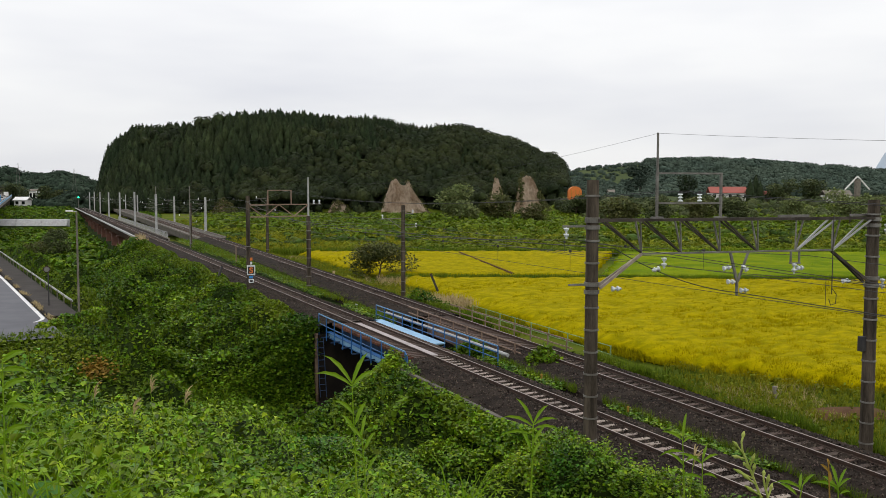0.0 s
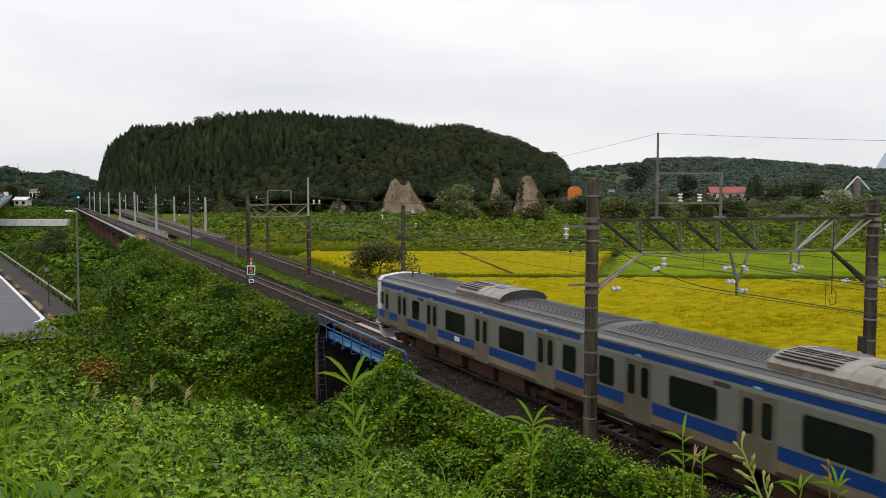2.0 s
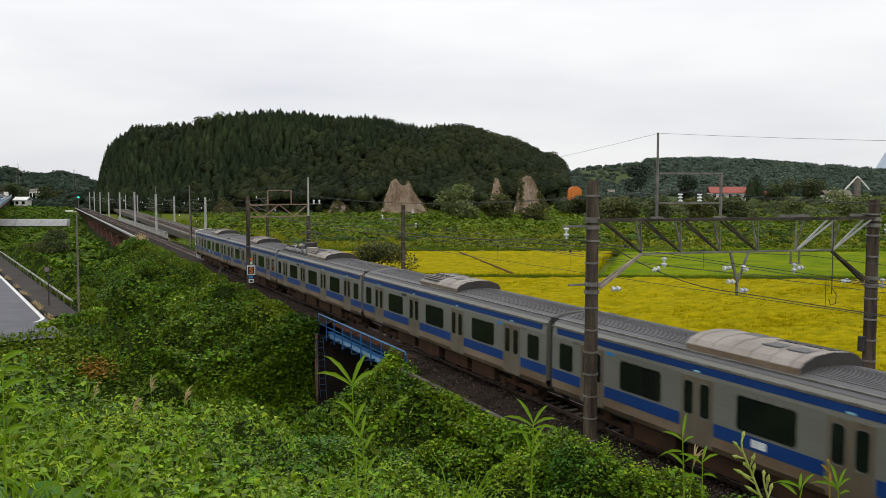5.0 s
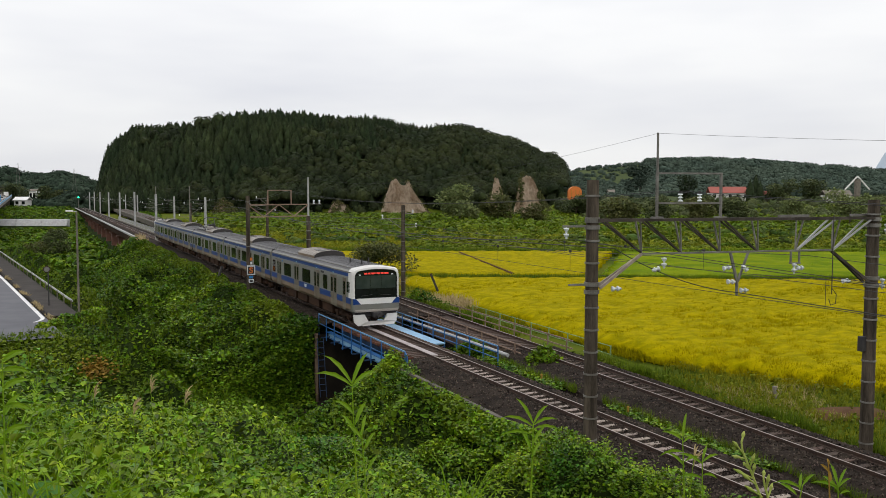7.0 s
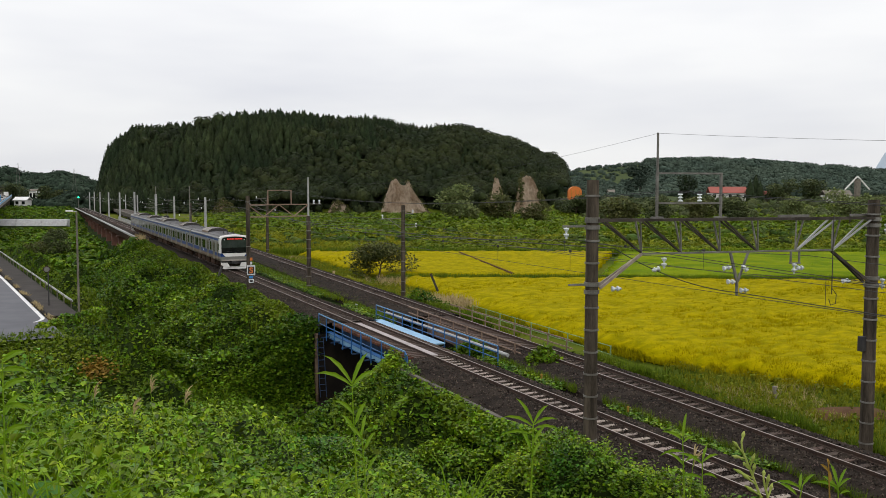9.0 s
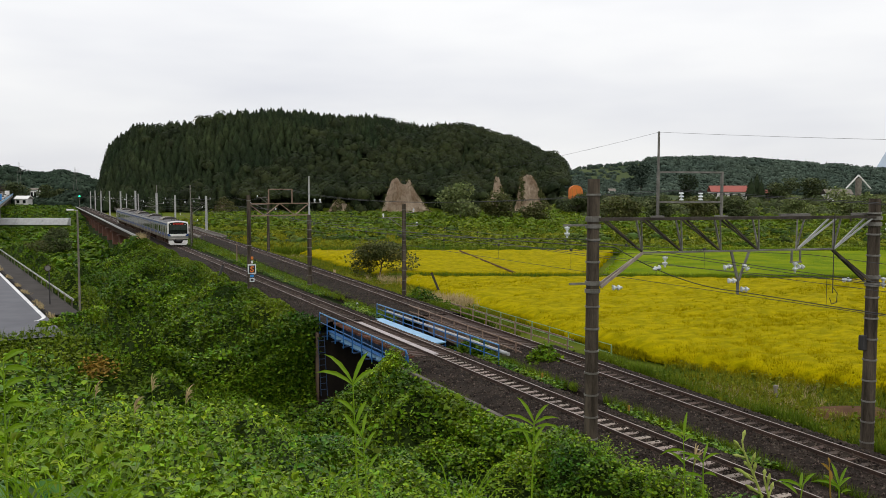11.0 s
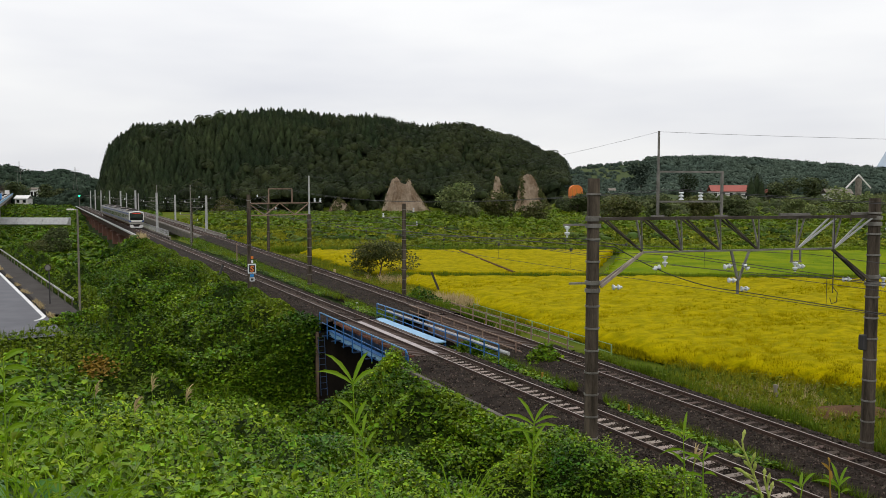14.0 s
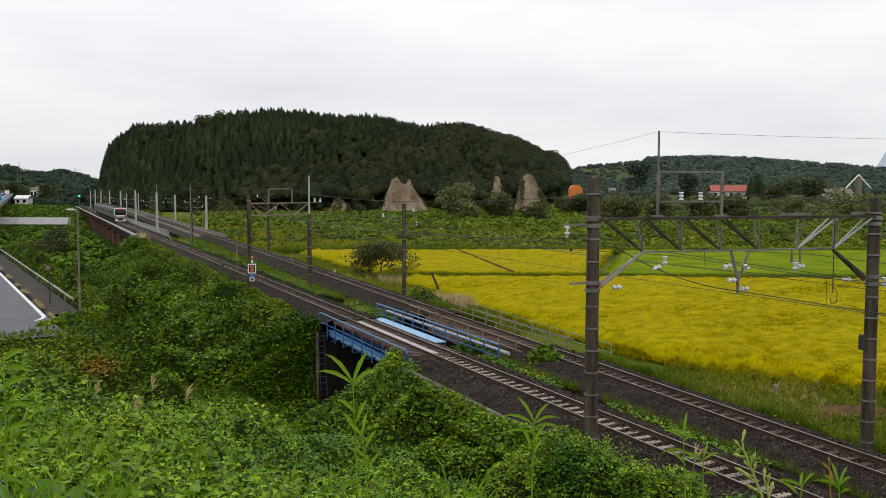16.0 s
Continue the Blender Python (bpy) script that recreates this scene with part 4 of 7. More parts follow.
for s in (-2.55, -2.15):
    rod(bm, (s, 50.6, -4.6), (s, 51.2, -1.0), 0.022)
for k in range(9):
    rod(bm, (-2.55, 50.65 + 0.06 * k, -4.2 + 0.37 * k), (-2.15, 50.65 + 0.06 * k, -4.2 + 0.37 * k), 0.02)
part("ladder", bm, M_DARKBLUE, bridge, "blue steel ladder down the abutment")

far_bridge = tagged(base("far_rail_bridge"), "brown steel rail bridge with guard timbers over a lane", "bridge", kind="structure")
for sx in (-0.8, 0.8):
    x0, x1 = float(x_far(BR0)) + sx, float(x_far(BR1)) + sx
    part("main_girder", bar(bmesh.new(), (x0, BR0 - 0.4, -0.85), (x1, BR1 + 0.4, -0.85), 0.05, 0.9), M_RUSTSTEEL, far_bridge)
for sx in (-1.5, 1.6):
    for z in (-0.05, 0.35):
        part("guard_rail", bar(bmesh.new(), (float(x_far(BR0)) + sx, BR0 - 1.5, z), (float(x_far(BR1)) + sx, BR1 + 1.5, z), 0.05, 0.06), M_RUSTSTEEL, far_bridge)
    for k in range(8):
        y = BR0 - 1 + 2 * k
        part("post", bar(bmesh.new(), (float(x_far(y)) + sx, y, -0.5), (float(x_far(y)) + sx, y, 0.4), 0.06, 0.06), M_RUSTSTEEL, far_bridge)

for nm, a, b in (("abutment_near", BR0 - 1.3, BR0), ("abutment_far", BR1, BR1 + 1.3)):
    ab = base(nm)
    # both abutment parts carry the bridge's shade in their base colour
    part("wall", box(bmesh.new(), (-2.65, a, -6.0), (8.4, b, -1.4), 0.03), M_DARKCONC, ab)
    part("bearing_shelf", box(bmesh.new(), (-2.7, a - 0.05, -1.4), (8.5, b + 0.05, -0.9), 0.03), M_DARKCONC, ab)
    tagged(ab, "concrete bridge abutment darkened to hold the shade under the bridge", "abutment", kind="structure")
part("corner_pillar", box(bmesh.new(), (-2.62, BR1 - 0.22, -5.8), (-2.44, BR1 + 0.02, -0.75), 0.03), M_BROWNCONC, bpy.data.objects["abutment_far"], "brown streaked corner pillar")
# the ballast colour stands in for the lane's shade
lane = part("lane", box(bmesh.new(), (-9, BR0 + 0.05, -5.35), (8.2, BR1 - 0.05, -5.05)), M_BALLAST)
tagged(lane, "lane under the bridge, its shade painted as a near-black surface", "lane", kind="structure")

for k in range(30):
    y = BR0 + 0.3 + 0.42 * k
    part("timber_end", box(bmesh.new(), (-1.58, y - 0.07, -0.27), (-1.28, y + 0.07, -0.13), 0.01), M_RUSTWOOD, bridge, "rust-stained timber end")

# ---- kerb wall beside the near track ----
kerb = tagged(base("retaining_kerb"), "low weathered concrete kerb holding the ballast", "kerb", kind="structure")
for k in range(8):
    part("kerb_block", box(bmesh.new(), (-2.72, 24.4 + 1.6 * k + 0.01, -0.85), (-2.52, 26.0 + 1.6 * k - 0.01, -0.26), 0.02), M_MOSSCONC, kerb)

# ---- long river bridge ----
river = tagged(base("river_bridge"), "long rail viaduct on red brick piers with grey deck", "bridge", kind="structure")
part("deck_edge", box(bmesh.new(), (-2.45, RIV0 - 3, -0.55), (-2.05, RIV1, -0.22)), M_PALEPOLE, river, "pale grey deck edge")
part("deck", box(bmesh.new(), (-2.15, RIV0 - 2, -0.62), (2.3, RIV1, -0.30)), M_BALLAST, river)
for sx in (-1.3, 1.3):
    part("girder", box(bmesh.new(), (sx - 0.15, RIV0 - 1, -2.3), (sx + 0.15, RIV1, -0.6)), M_UNDER, river, "dark steel girder")
part("deck_right", box(bmesh.new(), (2.3, RIV0 - 2, -0.62), (2.6, RIV1, -0.15)), M_CONC, river)
for k in range(17):
    y = RIV0 + 14 + 22 * k
    bm = box(bmesh.new(), (-1.8, y - 0.9, -9), (1.8, y + 0.9, -2.5), 0.25)
    box(bm, (-2.2, y - 1.4, -2.6), (2.2, y + 1.4, -2.3))
    part("pier", bm, M_BRICK, river, "red brick pier")
for k in range(60):
    y = 163 + 1.9 * k
    bm = bmesh.new()
    bar(bm, (2.55, y, -0.2), (2.55, y, 0.85), 0.07, 0.07)
    for j in range(1, 4):
        bar(bm, (2.55, y + 0.475 * j, -0.1), (2.55, y + 0.475 * j, 0.78), 0.025, 0.025)
    bar(bm, (2.55, y, 0.82), (2.55, y + 1.9, 0.82), 0.06, 0.07)
    bar(bm, (2.55, y, 0.0), (2.55, y + 1.9, 0.0), 0.05, 0.05)
    part("parapet_panel", bm, M_PALEPOLE, river, "pale railing panel")
far_river = tagged(base("far_river_bridge"), "long concrete rail viaduct beside the older one", "bridge", kind="structure")
part("deck", sweep(bmesh.new(), [(-2.6, -0.3), (2.6, -0.3), (2.6, -1.5), (-2.6, -1.5)], far_path(RIV0 - 2, RIV1, 30), True), M_MOSSCONC, far_river)
for s in (-2.6, 2.6):
    part("parapet", sweep(bmesh.new(), [(s - 0.1, -0.3), (s + 0.1, -0.3), (s + 0.1, 0.0), (s - 0.1, 0.0)], far_path(RIV0 - 2, RIV1, 30), True), M_CONC, far_river, "grey concrete parapet")
for k in range(14):
    y = RIV0 + 34 + 26 * k
    x = float(x_far(y))
    part("pier", box(bmesh.new(), (x - 1.6, y - 1, -9), (x + 1.6, y + 1, -1.5), 0.2), M_CONC, far_river)


# ---- poles, gantries, wires ----
def insulator_bm(bm, a, b, r=0.09, n=3):
    a, b = Vector(a), Vector(b)
    for k in range(n):
        p, m, q, o = (a.lerp(b, (k + f) / n) for f in (0.08, 0.2, 0.55, 0.95))
        rod(bm, p, m, r * 0.85, r, 14)
        rod(bm, m, q, r, r * 0.72, 14)
        rod(bm, q, o, r * 0.45, r * 0.4, 10)
    rod(bm, a, b, r * 0.25, seg=6)
    return bm


def pole(parent, x, y, z0, z1, r, material, bands=0, name="pole"):
    p = part(name, rod(bmesh.new(), (x, y, z0), (x, y, z1), r * 1.08, r * 0.92, 20), material, parent, smooth=False)
    for k in range(bands):
        z = z0 + 0.9 + (z1 - z0 - 1.4) * k / max(1, bands - 1)
        part("band", rod(bmesh.new(), (x, y, z), (x, y, z + 0.055), r * 1.12, seg=20), M_STEEL, p, "bright steel band")
    return p


A, B = Vector((-2.6, 21.76, 0)), Vector((6.87, 19.54, 0))
DIR = (B - A).normalized()
NRM = Vector((-DIR.y, DIR.x, 0))


def on(s, z, n=0.0):
    return A + DIR * s + NRM * n + Vector((0, 0, z))


gantry = tagged(base("catenary_gantry"), "grey lattice catenary gantry on two banded concrete poles", "gantry", "catenary supports")
pole(gantry, A.x, A.y, -1.2, 8.38, 0.20, M_POLE, 13)
pole(gantry, B.x, B.y, -1.2, 7.78, 0.20, M_POLE, 12)
SPAN = (B - A).length
for n in (-0.18, 0.18):
    part("top_chord", bar(bmesh.new(), on(-0.1, 7.16, n), on(SPAN + 0.1, 7.19, n), 0.07, 0.085), M_DARKSTEEL, gantry, "dark weathered top chord")
part("bottom_chord", bar(bmesh.new(), on(1.6, 6.12), on(8.2, 6.16), 0.07, 0.055), M_STEEL, gantry, "pale steel bottom chord")
nodes = [1.62 + 1.32 * k for k in range(6)]
# shaded bars get the dark steel, others pale: their shade is painted
for k, s in enumerate(nodes):
    for n in (-0.18, 0.18):
        for o in ((-1.28, -0.14) if k < 4 else (0.14, 1.28)):
            part("lattice_bar", bar(bmesh.new(), on(s, 6.13), on(min(max(s + o, 0.15), SPAN - 0.15), 7.14, n), 0.044, 0.05), M_STEEL if abs(o) < 1 else (M_DARKSTEEL if k < 4 else M_PALEPOLE), gantry)
for s0, s1 in ((0.2, 1.62), (SPAN - 0.2, 8.22)):
    for n in (-0.16, 0.16):
        part("knee_brace", bar(bmesh.new(), on(s0, 5.1, n), on(s1, 6.12, 0), 0.08, 0.08), M_TANSTEEL if s0 < 1 else M_DARKSTEEL, gantry, "weathered steel knee brace")
for s0 in (0.0, SPAN):
    for z in (7.15, 6.95, 5.22, 4.98):
        part("clamp", rod(bmesh.new(), on(s0, z - 0.06), on(s0, z + 0.06), 0.235, seg=20), M_STEEL, gantry)
for s, top in ((2.1, 9.84), (4.25, 8.62)):
    bm = bar(bmesh.new(), on(s, 7.18), on(s, 8.63), 0.07, 0.07)
    if top > 9:
        rod(bm, on(s, 8.6), on(s, top), 0.035)
    bar(bm, on(s - 0.2, 7.22), on(s + 0.2, 7.22), 0.12, 0.08)
    part("upper_post", bm, M_STEEL, gantry)
for z, w in ((8.60, 0.055), (7.68, 0.055)):
    part("upper_bar", bar(bmesh.new(), on(2.1, z), on(4.25, z), w, w), M_STEEL, gantry)
bm = rod(bmesh.new(), on(8.05, 7.3, -0.3), on(8.05, 4.75, -0.3), 0.016, seg=6)
for a_, b_ in (((8.05, 4.95), (8.22, 4.75)), ((8.22, 4.75), (8.2, 4.45)), ((8.2, 4.45), (8.02, 4.4)), ((8.02, 4.4), (7.95, 4.6))):
    rod(bm, on(*a_, -0.3), on(*b_, -0.3), 0.012, seg=6)
part("hanging_cable", bm, M_BLACK, gantry, "black cable hanging from the top chord")
for s in (2.88, 3.53):
    part("insulator_cap", rod(bmesh.new(), on(s, 7.95), on(s, 8.06), 0.06, 0.045, 10), M_BLACK, gantry, "black metal cap")
    part("insulator", insulator_bm(bmesh.new(), on(s, 7.72), on(s, 8.02), 0.082, 3), M_WHITE, gantry, "white ribbed insulator")
part("sign_board", box(bmesh.new(), on(6.3, 7.22) - Vector((0, 0.05, 0)), on(7.6, 7.30) + Vector((0, 0.35, 0))), M_STEEL, gantry)
part("sign_board", box(bmesh.new(), on(8.9, 7.24) - Vector((0, 0.05, 0)), on(SPAN + 0.2, 7.32) + Vector((0, 0.3, 0))), M_STEEL, gantry)
bm = bmesh.new()
bar(bm, on(4.62, 6.12), on(4.87, 5.2), 0.07, 0.07)
bar(bm, on(5.25, 6.14), on(4.9, 5.2), 0.06, 0.06)
bar(bm, on(4.87, 5.25), on(4.87, 4.75), 0.07, 0.07)
part("hanger_bracket", bm, M_STEEL, gantry)
bm = bmesh.new()
for s in (6.75, 7.05):
    bar(bm, on(s, 6.14), on(s, 5.75), 0.05, 0.05)
bar(bm, on(6.7, 5.75), on(7.1, 5.75), 0.05, 0.05)
part("hanger_bracket", bm, M_STEEL, gantry)
bm = bmesh.new()
bar(bm, on(0.1, 6.98), on(-0.95, 6.98), 0.06, 0.06)
part("side_arm", bm, M_STEEL, gantry)
bm = bmesh.new()
bar(bm, on(0.1, 5.2), on(-0.75, 5.2), 0.06, 0.06)
part("side_arm", bm, M_STEEL, gantry)
for s0, z0, s1, z1 in ((-0.85, 6.95, -0.85, 6.6), (0.62, 5.06, 0.95, 5.06), (2.35, 6.0, 2.35, 5.66), (2.2, 5.66, 1.95, 5.60), (4.35, 5.62, 4.65, 5.68), (5.2, 5.55, 5.0, 5.72), (4.5, 5.2, 4.8, 5.2), (4.95, 4.92, 5.25, 4.92),
                       (6.85, 5.75, 6.85, 5.42), (6.95, 5.6, 7.2, 5.6), (8.6, 5.15, 8.9, 5.15), (10.1, 5.2, 10.1, 4.85), (10.2, 7.0, 10.2, 6.65)):
    part("insulator", insulator_bm(bmesh.new(), on(s0, z0, -0.05), on(s1, z1, -0.05), 0.086, 2), M_WHITE, gantry, "white glazed insulator")
bm = bmesh.new()
box(bm, on(SPAN - 0.28, 2.8) - Vector((0.1, 0.1, 0)), on(SPAN - 0.28, 3.3) + Vector((0.1, 0.1, 0)), 0.03)
part("junction_box", bm, M_BLACK, gantry)


def bracket_pole(label, x, y, z0, z1, r, material, arms=(), bands=0, name="catenary_pole"):
    t = tagged(base(name), label, "pole", "catenary supports")
    pole(t, x, y, z0, z1, r, material, bands)
    for dx, z in arms:
        part("arm", bar(bmesh.new(), (x, y, z), (x + dx, y, z), 0.07, 0.07), M_STEEL, t)
        part("insulator", insulator_bm(bmesh.new(), (x + dx * 0.95, y, z + 0.02), (x + dx * 0.95, y, z + 0.34), 0.085, 3), M_WHITE, t, "white ribbed insulator")
        if abs(dx) > 1.4:
            part("stay", bar(bmesh.new(), (x, y, z - 0.9), (x + dx * 0.7, y, z), 0.05, 0.05), M_STEEL, t)
    return t


# gantry by the speed sign, over the near track
g2 = tagged(base("lattice_gantry"), "rusty lattice gantry on two brown poles over the track", "gantry", "catenary supports")
pole(g2, -2.55, 70.7, -1.0, 7.72, 0.17, M_POLE, 3)
pole(g2, 3.15, 72.8, -1.0, 6.0, 0.19, M_POLE, 8)
part("pole_extension", rod(bmesh.new(), (3.15, 72.8, 6.0), (3.15, 72.8, 9.35), 0.09, 0.06, 10), M_PALEPOLE, g2, "pale steel pole top")
for z in (7.0, 6.0):
    part("chord", bar(bmesh.new(), (-2.55, 70.7, z), (3.15, 72.8, z), 0.09, 0.09), M_RUSTSTEEL, g2)
for k in range(4):
    a, b = k / 4, (k + 1) / 4
    za, zb = (7.0, 6.0) if k % 2 == 0 else (6.0, 7.0)
    part("lattice_bar", bar(bmesh.new(), (-2.55 + 5.7 * a, 70.7 + 2.1 * a, za), (-2.55 + 5.7 * b, 70.7 + 2.1 * b, zb), 0.07, 0.07), M_RUSTSTEEL, g2)
for sx in (-0.6, 1.4):
    part("upper_post", bar(bmesh.new(), (sx, 71.9, 7.0), (sx, 71.9, 8.2), 0.09, 0.09), M_RUSTSTEEL, g2)
part("upper_bar", bar(bmesh.new(), (-0.6, 71.9, 8.2), (1.4, 71.9, 8.2), 0.08, 0.08), M_RUSTSTEEL, g2)
for dx in (0.5, 1.0):
    part("insulator", insulator_bm(bmesh.new(), (3.15 + dx, 72.8, 7.05), (3.15 + dx, 72.8, 7.4), 0.1, 3), M_WHITE, g2, "white ribbed insulator")
part("side_arm", bar(bmesh.new(), (3.15, 72.8, 7.03), (4.3, 72.8, 7.03), 0.07, 0.07), M_STEEL, g2)

bracket_pole("dark concrete pole with banded steel arms and insulators", 8.95, 65.2, -1.0, 7.0, 0.17, M_POLE, ((1.2, 5.2), (-1.9, 5.9), (0.9, 6.3)), 9)
bracket_pole("brown concrete pole beside the far track", 11.2, 122.0, -1.0, 7.4, 0.2, M_POLE, ((-2.6, 6.2), (1.2, 5.4), (-1.6, 7.2)), 4)
bracket_pole("grey pole with many brackets between the tracks", 3.4, 141.0, -1.0, 6.4, 0.2, M_POLE, ((1.8, 5.4), (-1.8, 4.3), (1.0, 3.3), (-1.0, 6.2)), 5)
bracket_pole("thin steel pole between the tracks", 3.0, 139.0, -0.8, 9.0, 0.09, M_STEEL, ((1.4, 6.9),))
bracket_pole("pale round concrete pole beside the far track", 13.2, 186.0, -1.0, 7.1, 0.26, M_PALEPOLE, ((-2.6, 5.8), (0.9, 6.4)))
for y, top, fx in ((182.5, 7.7, 0), (227.5, 8.2, 0), (274.0, 8.1, 0), (322.0, 8.2, 0), (373.0, 8.3, 0), (417.0, 8.5, 0), (460.0, 8.2, 0), (247.0, 7.0, 1), (300.0, 7.1, 1), (383.0, 7.1, 1), (460.0, 7.0, 1), (540.0, 7.0, 1)):
    x = float(x_far(y)) + 2.75 if fx else 2.85
    bracket_pole("pale concrete pole on the river bridge", x, y, -0.9, top, 0.24, M_PALEPOLE, ((-2.7, 5.9), (-2.0, 4.9)) if fx else ((-2.7, 5.9), (1.4, 5.6), (-2.2, 5.0)))
bracket_pole("thin steel mast beside the river bridge", 3.1, 184.5, -0.9, 9.3, 0.08, M_STEEL)


def wire(name, label, pts, r=0.012, sag=0.0, parent=None, n=10):
    cu = bmesh.new()
    P = []
    for a, b in zip(pts, pts[1:]):
        a, b = Vector(a), Vector(b)
        for k in range(n):
            t = k / n
            P.append(a.lerp(b, t) - Vector((0, 0, 4 * sag * t * (1 - t))))
    P.append(Vector(pts[-1]))
    for a, b in zip(P, P[1:]):
        rod(cu, a, b, r, seg=4)
    w = part(name, cu, M_WIRE, parent)
    return tagged(w, label, "wire", "overhead wires") if not parent else w


SUP = (-32.0, 21.3, 71.8, 122.0, 182.5, 227.5, 274.0, 322.0, 373.0, 417.0, 460.0)
wire("contact_wire", "thin dark contact wire over the near track", [(0.12 * (-1) ** k, y, 5.12) for k, y in enumerate(SUP)], 0.008, 0.0)
wire("messenger_wire", "thin dark messenger wire over the near track", [(0.0, y, 6.0) for y in SUP], 0.009, 0.42)
SUPF = (-32.0, 19.9, 66.0, 122.0, 186.0, 247.0, 300.0, 383.0, 460.0)
wire("contact_wire", "thin dark contact wire over the far track", [(float(x_far(y)), y, 5.12) for y in SUPF], 0.010, 0.0)
wire("messenger_wire", "thin dark messenger wire over the far track", [(float(x_far(y)), y, 6.0) for y in SUPF], 0.009, 0.42)
for tr_x, sup in ((lambda y: 0.0, SUP[:4]), (lambda y: float(x_far(y)), SUPF[:4])):
    for a, b in zip(sup, sup[1:]):
        for k in range(1, 9):
            t = k / 9
            y = a + (b - a) * t
            if y > -5:
                w = wire("dropper", "thin dropper wire with a small clip", [(tr_x(y), y, 5.12), (tr_x(y), y, 6.0 - 4 * 0.42 * t * (1 - t))], 0.008, n=1)
for tr_x, sup in ((lambda y: 0.0, SUP[1:3]), (lambda y: float(x_far(y)), SUPF[1:4])):
    for a, b in zip(sup, sup[1:]):
        for k in range(1, 9):
            t = k / 9
            y = a + (b - a) * t
            z = 6.0 - 4 * 0.42 * t * (1 - t)
            clip = part("dropper_clip", box(bmesh.new(), (tr_x(y) - 0.04, y - 0.05, z - 0.05), (tr_x(y) + 0.04, y + 0.05, z + 0.06), 0.015), M_BLACK)
            tagged(clip, "small black clip on the messenger wire", "wire clip", "clips on the messenger wires")
ground_wire = wire("ground_wire", "long sagging ground wire between the mast tops", [(18.0, -24.0, 9.6), (-0.55, 21.28, 9.82), (3.15, 72.8, 9.35), (3.0, 139.0, 9.0), (3.1, 184.5, 9.3)], 0.004, 1.0, n=24)
for x0, z0, x1, z1 in ((-3.4, 6.6, -2.9, 6.8), (-0.2, 8.05, 0.5, 8.2), (0.6, 8.05, 1.0, 8.2)):
    wire("feeder_wire", "thin dark feeder wire", [(x0 + 6, -30, z0 - 0.2), (x0, 21.4, z0), (x1, 71.5, z1), (x1 + 5, 122.0, z1 - 0.8), (x1 + 2, 182, z1 - 1)], 0.008, 0.7, n=16)
wire("feeder_wire", "thick dark feeder wire slung between gantries", [(6.4, -20, 4.6), (4.87 * DIR.x + A.x, 20.6, 4.85), (-1.9, 21.6, 6.3), (-1.5, 71.0, 6.2)], 0.014, 0.25, n=14)
wire("feeder_wire", "dark feeder wire beside the far track", [(9.5, -20, 5.2), (7.4, 19.5, 5.0), (10.1, 65.2, 5.4), (12.4, 122, 5.6), (14.1, 186, 6.5)], 0.012, 0.6, n=14)

# ---- speed sign on the brown pole ----
sign = tagged(base("track_sign", (-2.42, 70.45, 0)), "square black trackside sign with an orange letter S", "sign")
part("frame", box(bmesh.new(), (-0.34, -0.08, 1.25), (0.34, -0.045, 2.05), 0.01), M_WHITE, sign, "white border")
part("face", box(bmesh.new(), (-0.26, -0.10, 1.35), (0.26, -0.081, 1.95)), M_BLACK, sign, "black face")
fc_ = bpy.data.curves.new("letter", "FONT")
fc_.body, fc_.size, fc_.extrude, fc_.align_x, fc_.offset = "S", 0.66, 0.006, "CENTER", 0.02
tmp = new("letter", fc_)
dep = bpy.context.evaluated_depsgraph_get()
me_ = bpy.data.meshes.new_from_object(tmp.evaluated_get(dep))
bpy.data.objects.remove(tmp)
me_.materials.clear()
me_.materials.append(M_ORANGE)
letter = new("letter", me_)
letter.parent = sign
letter["label"] = "orange letter S"
letter.matrix_basis = pose(0, -0.112, 1.42, 90, 0, 0)
part("blue_plate", box(bmesh.new(), (-0.16, -0.07, 0.98), (0.16, -0.045, 1.18)), M_SIGNBLUE, sign, "small blue plate")
part("white_plate", box(bmesh.new(), (-0.2, -0.07, 0.6), (0.2, -0.045, 0.92)), M_WHITE, sign, "small white plate")
part("white_plate_inner", box(bmesh.new(), (-0.12, -0.08, 0.67), (0.12, -0.071, 0.85)), M_BLACK, sign)
part("orange_plate", box(bmesh.new(), (-0.08, -0.07, 2.45), (0.12, -0.045, 2.68)), M_ORANGE, sign, "orange warning plate")
part("pale_plate", box(bmesh.new(), (-0.06, -0.07, 2.12), (0.1, -0.045, 2.34)), M_WHITE, sign)

# ---- fence by the rice field, posts and markers ----
fence = tagged(base("pipe_fence"), "faded pale green pipe fence along the field edge", "fence")
FP = [Vector((13.0 - 0.11 * k, 60.5 - 2.44 * k, -1.98)) for k in range(9)]
for a, b in zip(FP, FP[1:]):
    for z in (1.05, 0.55):
        part("rail", bar(bmesh.new(), a + Vector((0, 0, z)), b + Vector((0, 0, z)), 0.04, 0.04), M_RAILGREEN, fence)
for a in FP:
    part("post", bar(bmesh.new(), a, a + Vector((0, 0, 1.08)), 0.06, 0.06), M_RAILGREEN, fence)


def marker(x, y, z0, h, w, material, label, lean=0.0):
    t = tagged(base("marker_post", (x, y, z0)), label, "post")
    part("post", bar(bmesh.new(), (0, 0, 0), (lean, 0, h), w, w), material, t)
    part("cap", box(bmesh.new(), (lean - w * 0.6, -w * 0.6, h - 0.06), (lean + w * 0.6, w * 0.6, h + 0.01)), material, t)


